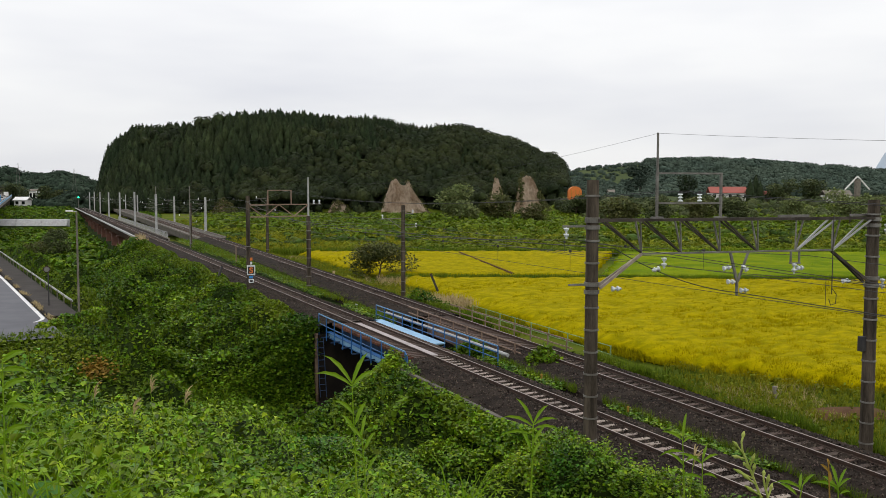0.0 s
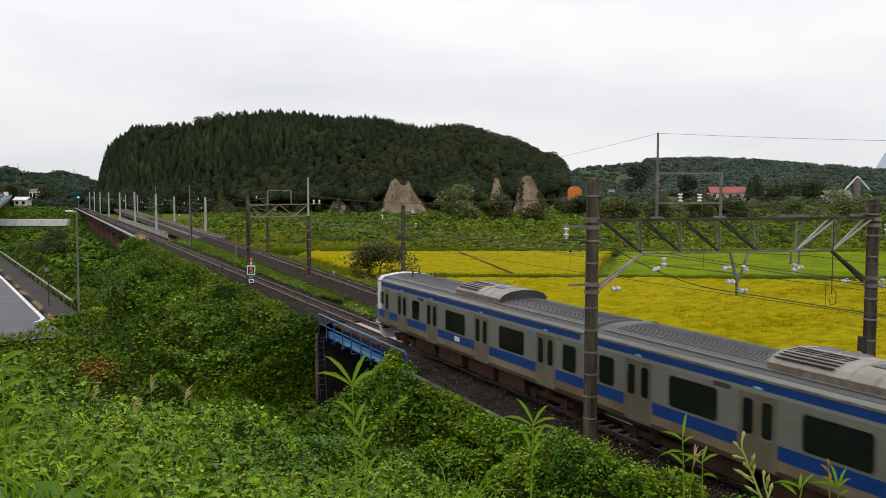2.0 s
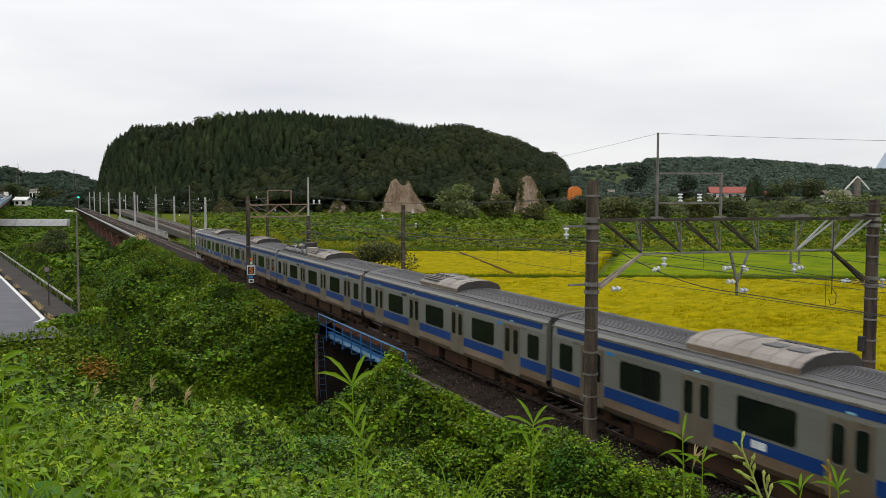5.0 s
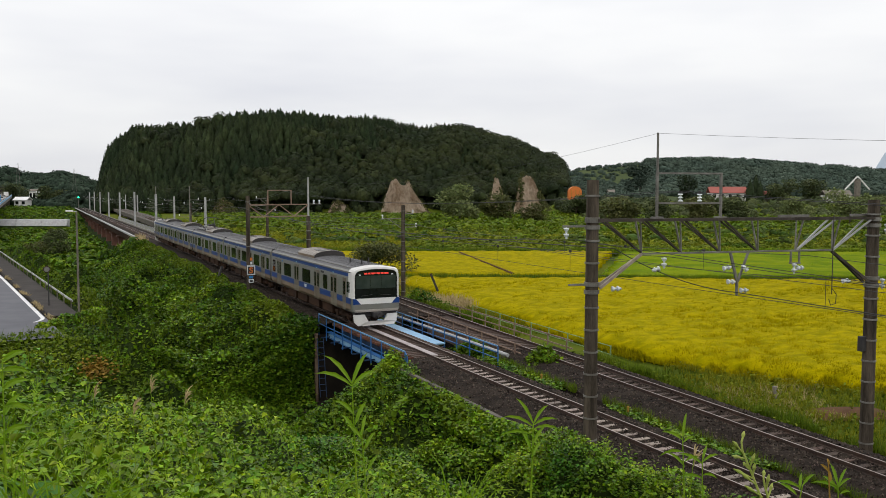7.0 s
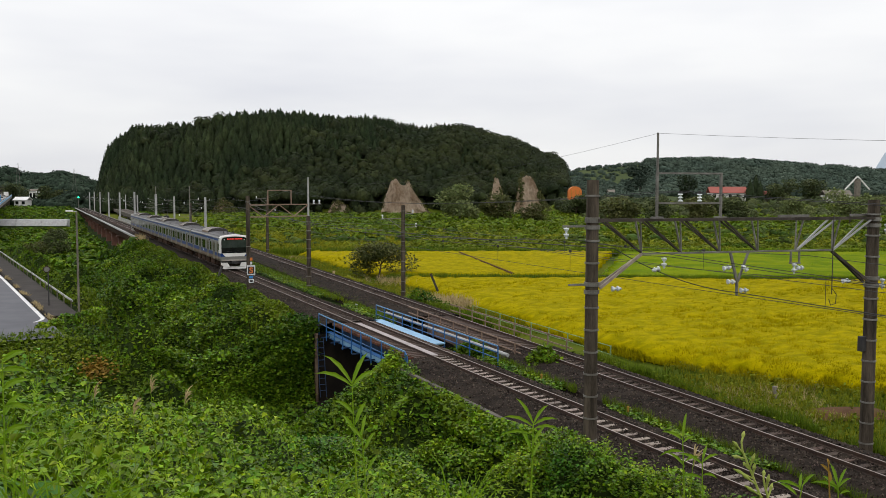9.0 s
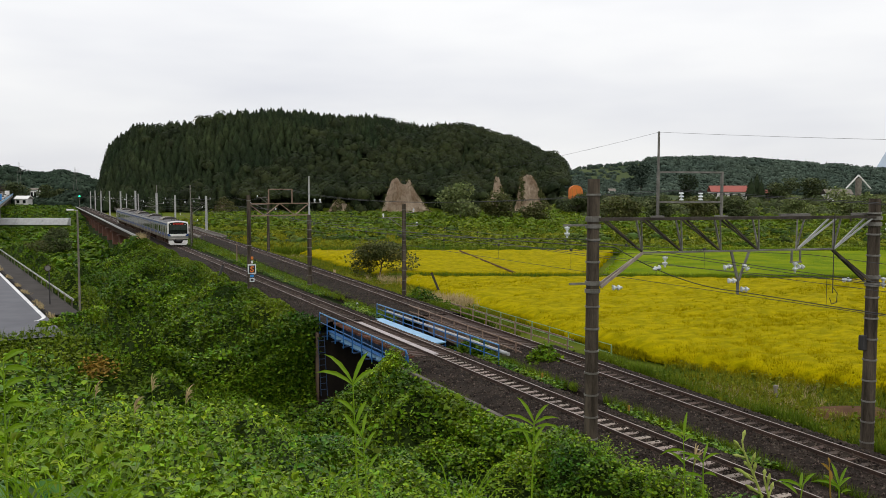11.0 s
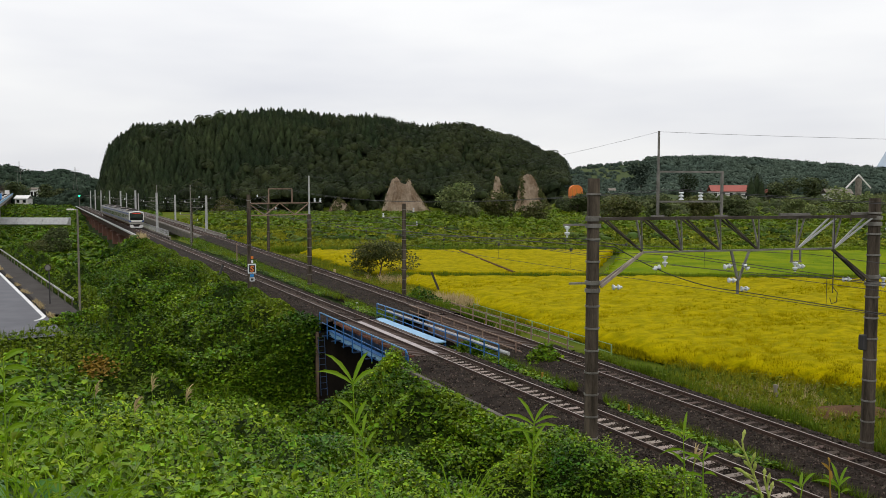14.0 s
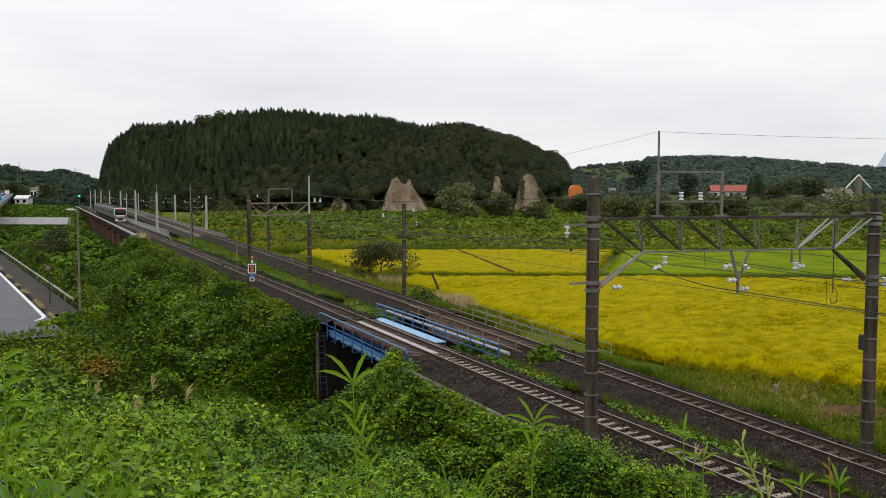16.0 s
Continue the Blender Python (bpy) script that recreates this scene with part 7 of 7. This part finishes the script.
# ---- farm buildings ----
def house(label, D, u0, u1, vb, ve, vr, wall, roof, name="farm_building"):
    """A long gabled building fitted to the camera's view: picture columns u0 to u1; rows vb, ve, vr give the heights of
    base, eaves and ridge.
    """
    w = (u1 - u0) * D / 1520
    x, y = lie(D, D * ((u0 + u1) / 2 - 784) / 1520)
    zb, ze, zr = (7.98 - (v - 342) * D / 1520 for v in (vb, ve, vr))
    zb = min(zb, float(ground_z(x, y)) - 0.2)
    t = tagged(base(name, (x, y, zb), -24.9), label, "building")
    he, hr, d = ze - zb, zr - zb, max(6.0, w * 0.3)
    part("wall", box(bmesh.new(), (-w / 2, -d / 2, 0), (w / 2, d / 2, he)), wall, t, "pale plaster wall")
    bm = bmesh.new()
    pr = [(-d / 2 - 0.6, he - 0.15), (0, hr), (d / 2 + 0.6, he - 0.15), (d / 2 + 0.6, he + 0.1), (0, hr + 0.25), (-d / 2 - 0.6, he + 0.1)]
    a = [bm.verts.new((-w / 2 - 0.5, q, h)) for q, h in pr]
    b = [bm.verts.new((w / 2 + 0.5, q, h)) for q, h in pr]
    for i in range(6):
        j = (i + 1) % 6
        bm.faces.new((a[i], a[j], b[j], b[i]))
    bm.faces.new(a)
    bm.faces.new(b[::-1])
    part("roof", bm, roof, t, "low pitched metal roof")
    for k in range(max(2, int(w / 4))):
        cx = -w / 2 + (k + 0.5) * w / max(2, int(w / 4))
        part("window", box(bmesh.new(), (cx - 0.8, -d / 2 - 0.05, he * 0.45), (cx + 0.8, -d / 2 + 0.05, he * 0.85)), M_GLASS, t)
    return t


house("long pale farm building with a red metal roof", 460, 1253, 1322, 352, 341, 331, M_FRP, M_ROOFRED)
house("low shed with a reddish metal roof", 455, 1338, 1378, 352, 343, 338, M_CONC, M_ROOFRED)
house("small white farm house with a grey roof", 440, 1455, 1500, 352, 345, 337, M_FRP, M_CONC)
house("small white house among the trees", 600, 1075, 1085, 345, 340, 336, M_FRP, M_CONC)
# feed silo with a white frame
x, y = lie(450, 450 * (1515 - 784) / 1520)
zg = float(ground_z(x, y))
t = tagged(base("feed_silo", (x, y, zg), -24.9), "tall grey silo hopper with white sloping braces", "silo")
part("tank", rod(bmesh.new(), (0, 0, 0), (0, 0, 14.5 - zg + 1.0), 1.6, 1.6, 14), M_CONC, t)
for s in (-1, 1):
    part("brace", bar(bmesh.new(), (s * 6.5, 0, 10 - zg), (0, 0, 17 - zg), 0.6, 0.6), M_FRP, t, "white sloping conveyor")
# orange shelter
x, y = lie(430, 430 * (1016 - 784) / 1520)
zg = float(ground_z(x, y))
t = tagged(base("orange_shelter", (x, y, zg), -24.9), "orange arched shelter beside the hill", "shelter")
bm = bmesh.new()
prof = [(3.1 * math.cos(radians(a)), 11.4 - zg - 2.6 + 2.6 * math.sin(radians(a))) for a in range(0, 181, 20)]
prof = [(3.1, 0)] + prof + [(-3.1, 0)]
a = [bm.verts.new((q, -3, h)) for q, h in prof]
b = [bm.verts.new((q, 3, h)) for q, h in prof]
for i in range(len(prof) - 1):
    bm.faces.new((a[i], a[i + 1], b[i + 1], b[i]))
bm.faces.new(a)
bm.faces.new(b[::-1])
part("cover", bm, M_ORANGE, t, "orange sheeting")
for q in (-2.0, 0, 2.0):
    part("hoop", bar(bmesh.new(), (q, -3.08, 0), (q, -3.08, 9.6 - zg), 0.15, 0.1), M_BROWN, t)

# ---- road, footpath, guard rail ----
def along_road(off, y0, y1, n, z):
    return [((float(x_road(y)) + off, y, z), (1, 0.117, 0)) for y in np.linspace(y0, y1, n)]


tagged(part("road", sweep(bmesh.new(), [(-9.6, 0), (-9.6, 0.06), (-2.6, 0.06), (-2.6, 0)], along_road(0, 61, 330, 30, -1.44)), M_ROAD), "grey asphalt road curving away beside the valley", "road", kind="structure")
tagged(part("pavement", sweep(bmesh.new(), [(-2.3, 0), (-2.3, 0.14), (-0.25, 0.14), (-0.25, 0)], along_road(0, 71, 330, 30, -1.44)), M_PATH), "dark worn footpath beside the road", "pavement", kind="structure")
tagged(part("road_kerb", sweep(bmesh.new(), [(-2.56, 0), (-2.56, 0.17), (-2.32, 0.17), (-2.32, 0)], along_road(0, 70.5, 330, 30, -1.44)), M_DARKCONC), "mossy dark kerb between road and footpath", "kerb", kind="structure")
edge_line = part("road_line", sweep(bmesh.new(), [(-0.14, 0), (0.14, 0)], along_road(-2.85, 70.5, 330, 30, -1.372)), M_LINE)
bm = bmesh.new()
arc = [((float(x_road(70.5)) - 2.85 - 0.9 + 0.9 * math.cos(radians(a)), 70.5 - 2.2 * math.sin(radians(a)), -1.372), (math.cos(radians(a)), -math.sin(radians(a)) * 0.6, 0)) for a in range(0, 76, 12)]
sweep(bm, [(-0.14, 0), (0.14, 0)], arc)
bm2 = bmesh.new()
bm2.from_mesh(edge_line.data)
bm.to_mesh(edge_line.data)
bm3 = bmesh.new()
bm3.from_mesh(edge_line.data)
tmpm = bpy.data.meshes.new("line_straight")
bm2.to_mesh(tmpm)
bm3.from_mesh(tmpm)
bm3.to_mesh(edge_line.data)
for q in (bm, bm2, bm3):
    q.free()
tagged(edge_line, "white painted line along the edge of the road", "road marking", kind="structure")
n = 1500
y = 66 + 90 * RNG.random(n)
x = x_road(y) - 2.45 + RNG.normal(0, 0.12, n)
k = wobble(x, y, 2.0, 95) > -0.1
tagged(scatter("kerb_weeds", np.stack([x, y, np.full(n, -1.32)], -1)[k], RNG.uniform(0.15, 0.4, n)[k], TUFT, TUFT_T, M_DRY, 0.5), "dry brown weeds growing along the kerb", "grass", kind="stuff")
guard = tagged(base("guard_rail"), "white steel guard rail beside the footpath", "guard rail")
gy_ = np.arange(76, 150, 4.0)
for a, b in zip(gy_, gy_[1:]):
    part("beam", bar(bmesh.new(), (float(x_road(a)), a, -0.84), (float(x_road(b)), b - 0.03, -0.84), 0.05, 0.17), M_GUARD, guard)
    part("post", rod(bmesh.new(), (float(x_road(a)) - 0.1, a + 0.3, -1.6), (float(x_road(a)) - 0.1, a + 0.3, -0.76), 0.045), M_CONC, guard)
lamp = tagged(base("street_lamp", (-15.5, 70.6, -1.5)), "tall pale steel street lamp beside the footpath", "street lamp")
part("pole", rod(bmesh.new(), (0, 0, 0), (0, 0, 8.05), 0.085, 0.06, 12), M_CONC, lamp)
part("arm", bar(bmesh.new(), (0.05, 0, 8.05), (-0.35, 0, 8.12), 0.07, 0.06), M_PALEPOLE, lamp)
part("lamp_head", box(bmesh.new(), (-0.75, -0.1, 8.05), (-0.25, 0.1, 8.17), 0.03), M_FRP, lamp)
t = tagged(base("road_mirror", (-17.55, 77.5, -1.4)), "small round roadside mirror on a dark post", "mirror")
part("post", rod(bmesh.new(), (0, 0, 0), (0, 0, 3.4), 0.05), M_BLACK, t)
part("mirror_face", rod(bmesh.new(), (-0.1, -0.1, 3.1), (-0.1, -0.05, 3.1), 0.22, seg=20), M_STEEL, t, "round mirror")
part("mirror_rim", rod(bmesh.new(), (-0.1, -0.05, 3.1), (-0.1, 0.0, 3.1), 0.27, seg=20), M_UNDER, t)

# ---- far end of the valley: road bridge with cars, revetment, sheds ----
t = tagged(base("road_bridge"), "concrete road bridge far up the valley", "bridge", kind="structure")
a, b = Vector((*lie(185, 185 * (-62 - 784) / 1520), 2.0)), Vector((*lie(560, 560 * (14 - 784) / 1520), 6.0))
part("deck", bar(bmesh.new(), a, b, 7.0, 1.0), M_CONC, t)
for o in (-3.4, 3.4):
    part("railing", bar(bmesh.new(), a + Vector((o, 0, 0.95)), b + Vector((o, 0, 0.95)), 0.12, 0.9), M_PALEBLUE if o > 0 else M_PALEPOLE, t)
for k in range(4):
    p = a.lerp(b, 0.15 + 0.25 * k)
    part("pier", box(bmesh.new(), (p.x - 2, p.y - 0.8, -8), (p.x + 2, p.y + 0.8, p.z - 0.4), 0.1), M_CONC, t)


def car(label, p, material, big=False):
    q = tagged(base("car", p, 4), label, "car", "cars on the distant road")
    L, H = (6.5, 2.8) if big else (4.2, 1.45)
    if big:
        part("body", box(bmesh.new(), (-1.1, -L / 2, 0.5), (1.1, L / 2 - 1.8, H), 0.05), material, q)
        part("cab", box(bmesh.new(), (-1.05, L / 2 - 1.7, 0.4), (1.05, L / 2, 2.2), 0.15), material, q)
    else:
        part("body", box(bmesh.new(), (-0.85, -L / 2, 0.3), (0.85, L / 2, 0.85), 0.12), material, q)
        part("cabin", box(bmesh.new(), (-0.75, -L / 4 - 0.4, 0.85), (0.75, L / 4, H), 0.18), M_GLASS, q)
    for sx in (-0.8, 0.8):
        for sy_ in (-L * 0.32, L * 0.32):
            part("wheel", rod(bmesh.new(), (sx - 0.1, sy_, 0.32), (sx + 0.1, sy_, 0.32), 0.32, seg=14), M_BLACK, q)


for f, mt, bg, lb in ((0.42, M_SIGNBLUE, True, "blue truck on the distant road bridge"), (0.55, M_FRP, False, "white car on the distant road bridge"), (0.66, M_FRP, False, "white car on the distant road bridge"), (0.78, M_FRP, True, "white truck on the distant road bridge"), (0.9, M_STAINLESS, False, "silver car on the distant road bridge")):
    p = a.lerp(b, f) + Vector((1.2, 0, 0.55))
    car(lb, p, mt, bg)
rev = part("revetment", bmesh.new(), M_PALEPOLE)
bm = bmesh.new()
c0, c1 = Vector((*lie(300, 300 * (-20 - 784) / 1520), 0)), Vector((*lie(300, 300 * (117 - 784) / 1520), 0))
for i in range(3):
    p, q = c0.lerp(c1, i / 3), c0.lerp(c1, (i + 1) / 3 - 0.006)
    sweep(bm, [(0, -3.6), (-1.6, -1.4), (-3.2, -1.3), (-3.2, -4.0)], [((p.x, p.y, 0), (-0.42, -0.9, 0)), ((q.x, q.y, 0), (-0.42, -0.9, 0))], True)
bm.to_mesh(rev.data)
bm.free()
tagged(rev, "pale concrete river bank revetment", "revetment", kind="structure")
house("small white hut beside the distant road", 470, 30, 52, 362, 355, 350, M_FRP, M_FRP, "hut")
house("white house far up the valley", 620, 56, 68, 344, 339, 336, M_FRP, M_CONC, "house")
house("dark roofed house far up the valley", 640, 0, 22, 345, 340, 333, M_CONC, M_DARKCONC, "house")
t = tagged(base("rail_signal", (-1.9, 470.0, 0)), "rail signal post showing a green light", "signal")
part("post", rod(bmesh.new(), (0, 0, -0.5), (0, 0, 6.2), 0.1), M_STEEL, t)
part("head", box(bmesh.new(), (-0.35, -0.1, 4.9), (0.35, 0.1, 6.6), 0.05), M_BLACK, t)
part("green_lamp", rod(bmesh.new(), (0, -0.2, 5.7), (0, -0.12, 5.7), 0.42, seg=14), M_GREENLAMP, t, "glowing green lamp")
for u, D, h in ((34, 700, 32), (133, 900, 33)):
    x, y = lie(D, D * (u - 784) / 1520)
    zg = float(ground_z(x, y))
    t = tagged(base("pylon", (x, y, zg)), "thin grey lattice pylon far away", "pylon")
    for sx in (-1, 1):
        for sy_ in (-1, 1):
            part("leg", bar(bmesh.new(), (sx * 2.2, sy_ * 2.2, -1), (sx * 0.3, sy_ * 0.3, h - zg), 0.13, 0.13), M_STEEL, t)
    for z in (0.75, 0.88):
        part("crossarm", bar(bmesh.new(), (-3.5, 0, (h - zg) * z), (3.5, 0, (h - zg) * z), 0.14, 0.14), M_STEEL, t)
# white pipe end on the embankment
t = tagged(base("pipe_end", (-3.9, 137.0, -0.75)), "white painted pipe end on the embankment", "pipe")
part("pipe", rod(bmesh.new(), (-0.7, 0, 0.3), (0.3, 0, 0.55), 0.16, seg=12), M_FRP, t)
part("collar", rod(bmesh.new(), (0.25, 0, 0.0), (0.3, 0, 0.9), 0.12, seg=12), M_FRP, t)
part("marker_stone", box(bmesh.new(), (14.5, 30.8, -2.05), (14.68, 30.98, -1.45), 0.03), M_CONC)
tagged(bpy.data.objects["marker_stone"], "small pale concrete marker in the field verge", "marker")


# ---- reeds and stems close to the camera ----
def ray_point(u, v, d):
    """A plan point d metres along the view axis on the bearing (u, v) of the resting camera."""
    m = aim(24.89, -3.72).to_3x3()
    return Vector(EYE) + m @ Vector(((u - 784) / 1520 * d, (441 - v) / 1520 * d, -d))


def blade(bm, root, tip, width, bend=0.15):
    """A folded, pointed leaf blade."""
    root, tip = Vector(root), Vector(tip)
    d = tip - root
    side_ = d.cross(Vector((0.42, 0.9, 0.1))).normalized() * width / 2
    up = Vector((0, 0, 1)) * d.length * bend
    ks = (0, 0.18, 0.45, 0.75, 1.0)
    ws = (0.25, 0.8, 1.0, 0.62, 0.02)
    L, C, R = [], [], []
    for k, w in zip(ks, ws):
        p = root + d * k + up * 4 * k * (1 - k)
        L.append(bm.verts.new(p + side_ * w))
        C.append(bm.verts.new(p + Vector((0.42, 0.9, 0)) * width * 0.15))
        R.append(bm.verts.new(p - side_ * w))
    for i in range(4):
        bm.faces.new((L[i], C[i], C[i + 1], L[i + 1]))
        bm.faces.new((C[i], R[i], R[i + 1], C[i + 1]))
    return bm


def reed(label, d, root, top, leaves, material=None, width=0.024):
    """A cane with blades; each leaf is (start along the stem, bearing offset across, up, in metres)."""
    material = material or M_REED
    a, b = ray_point(*root, d), ray_point(*top, d)
    t = tagged(base("reed", a), label, "reed", "reeds on the hillside")
    stem = b - a
    part("stem", rod(bmesh.new(), (0, 0, -0.4), stem, 0.008, 0.004, 6), material, t)
    for k, sx, sz in leaves:
        r = stem * k
        part("blade", blade(bmesh.new(), r, r + Vector((0.907 * sx, -0.421 * sx + 0.05, sz)), width), material, t)


reed("tall reed with broad pointed green blades", 6.2, (632, 800), (623, 680), [(1.0, -0.19, 0.20), (1.0, 0.13, 0.22), (0.97, -0.26, 0.08), (0.97, 0.19, 0.10), (0.55, -0.13, 0.09), (0.4, 0.10, 0.16), (0.25, -0.09, 0.14)], width=0.032)
reed("green reed with drooping blades", 6.0, (938, 850), (944, 750), [(1.0, -0.10, 0.17), (1.0, 0.13, 0.12), (0.97, 0.20, 0.03), (0.95, -0.2, 0.05), (0.9, 0.22, -0.02), (0.8, -0.22, -0.03), (0.6, 0.13, 0.14), (0.5, -0.08, 0.18), (0.4, 0.1, 0.1)])
reed("green reed with narrow blades", 6.5, (1215, 860), (1208, 775), [(1.0, 0.06, 0.18), (0.95, -0.13, 0.05), (0.9, 0.12, 0.03), (0.7, -0.16, -0.05), (0.5, 0.15, 0.02), (0.4, -0.1, 0.09)])
reed("green reed with narrow blades", 6.3, (1245, 880), (1243, 815), [(1.0, 0.07, 0.1), (0.95, 0.16, 0.04), (0.9, -0.15, 0.06), (0.6, 0.14, -0.04), (0.5, -0.14, 0.0)])


def bud_stem(label, d, stem, buds):
    """A branching stem with closed buds; stem is a run of bearings, each bud a pair of bearings."""
    a = ray_point(*stem[0], d)
    t = tagged(base("budding_stem", a), label, "weed", "budding stems on the hillside")
    bm = rod(bmesh.new(), (0, 0, -0.4), (0, 0, 0), 0.009, 0.008, 6)
    run = [ray_point(*q, d) - a for q in stem]
    for k, (p, q) in enumerate(zip(run, run[1:])):
        rod(bm, p, q, 0.008 - 0.001 * k, 0.007 - 0.001 * k, 6)
    part("stem", bm, M_BUD, t)
    for k, (u0, v0, u1, v1) in enumerate(buds):
        p, q = ray_point(u0, v0, d) - a, ray_point(u1, v1, d + 0.03 * (-1) ** k) - a
        bm = rod(bmesh.new(), p, p.lerp(q, 0.5), 0.004, 0.007, 6)
        rod(bm, p.lerp(q, 0.5), p.lerp(q, 0.72), 0.007, 0.0125, 8)
        rod(bm, p.lerp(q, 0.72), q, 0.0125, 0.003, 8)
        part("bud", bm, M_BUD, t)


bud_stem("pale branching stem with closed yellow-green buds", 5.2, [(1350, 890), (1332, 842), (1314, 798), (1312, 780)],
         [(1312, 786, 1317, 763), (1313, 800, 1297, 781), (1318, 812, 1296, 807), (1326, 830, 1336, 803), (1327, 832, 1315, 818), (1332, 844, 1336, 820), (1334, 848, 1298, 830), (1338, 858, 1312, 838)])
bud_stem("pale stem with a few closed buds", 5.2, [(1362, 892), (1354, 862), (1351, 848)], [(1351, 852, 1352, 832), (1356, 868, 1361, 840), (1360, 880, 1367, 855), (1350, 880, 1318, 860)])
reed("green reed at the slope's edge", 6.2, (1490, 890), (1483, 860), [(1.0, -0.02, 0.15), (0.95, 0.10, 0.12), (0.9, 0.13, 0.05), (0.8, -0.17, 0.03), (0.6, -0.09, 0.11), (0.5, 0.12, 0.0)])
reed("green reed at the slope's edge", 5.6, (1395, 900), (1420, 860), [(1.0, 0.12, 0.06), (0.9, -0.14, 0.02), (0.8, 0.05, 0.1), (0.6, -0.08, 0.06)])
reed("thin reddish dry stem among the reeds", 6.0, (1475, 890), (1466, 815), [(0.9, 0.03, 0.03), (0.7, -0.03, 0.05), (0.5, 0.03, 0.06)], M_BROWN, 0.02)
reed("tall weed with broad green blades", 5.0, (8, 800), (4, 640), [(1.0, 0.14, 0.05), (0.9, 0.17, -0.03), (0.8, -0.1, 0.1), (0.7, 0.16, 0.04), (0.5, 0.18, -0.04), (0.4, 0.1, 0.12), (0.2, 0.15, 0.03)], width=0.036)
reed("green reed with narrow blades", 6.0, (655, 860), (640, 770), [(1.0, 0.05, 0.14), (0.9, -0.1, 0.1), (0.7, 0.1, 0.12), (0.5, -0.12, 0.06), (0.3, 0.1, 0.1)])
rnd = random.Random(31)
for (u, v, d) in ((275, 685, 11), (318, 712, 10), (160, 700, 10), (240, 730, 9), (1210, 830, 7)):
    a = ray_point(u, v + 25, d)
    t = tagged(base("pampas_plume", a), "pale brown drooping grass plume on a thin stem", "grass plume")
    lean = rnd.uniform(-0.06, 0.12)
    part("stem", rod(bmesh.new(), (0, 0, -0.7), (lean, 0, 0.2), 0.005, 0.003, 6), M_REED, t)
    bm = bmesh.new()
    for k in range(9):
        q = rnd.uniform(0.0, 0.10)
        blade(bm, (lean, 0, 0.1 + q), (lean + rnd.uniform(0.02, 0.12), rnd.uniform(-0.05, 0.05), 0.16 + q + rnd.uniform(0.0, 0.1)), 0.012, 0.25)
    part("plume", bm, M_DRY, t)
# arching grass close by
for (u, v, d, k, m) in ((30, 905, 4.2, 26, M_REED), (95, 930, 4.0, 24, M_REED), (170, 910, 4.6, 18, M_REED), (5, 800, 5.2, 14, M_REED), (820, 905, 5.0, 14, M_REED), (560, 900, 5.0, 12, M_REED)):
    a = ray_point(u, v, d)
    t = tagged(base("grass_tuft", a), "tuft of thin arching grass on the hillside", "grass tuft", "grass tufts on the hillside")
    for q in range(k):
        w, h = rnd.uniform(-0.48, 0.48), rnd.uniform(-0.02, 0.26)
        part("blade", blade(bmesh.new(), (rnd.uniform(-0.05, 0.05), rnd.uniform(-0.05, 0.05), -0.15), (0.907 * w, -0.421 * w + rnd.uniform(-0.1, 0.1), h), rnd.uniform(0.005, 0.009), rnd.uniform(0.25, 0.5)), m, t)


# ---- what moves ----
def motions():
    def reach(t):
        return 2.15 + 20.62 * t + 0.0012 * t ** 3

    for car, off, turn in TRAIN:
        walk(car, [(0.5 * k, pose(0, reach(0.5 * k) + off, 0, 0, 0, turn)) for k in range(33)])


motions()
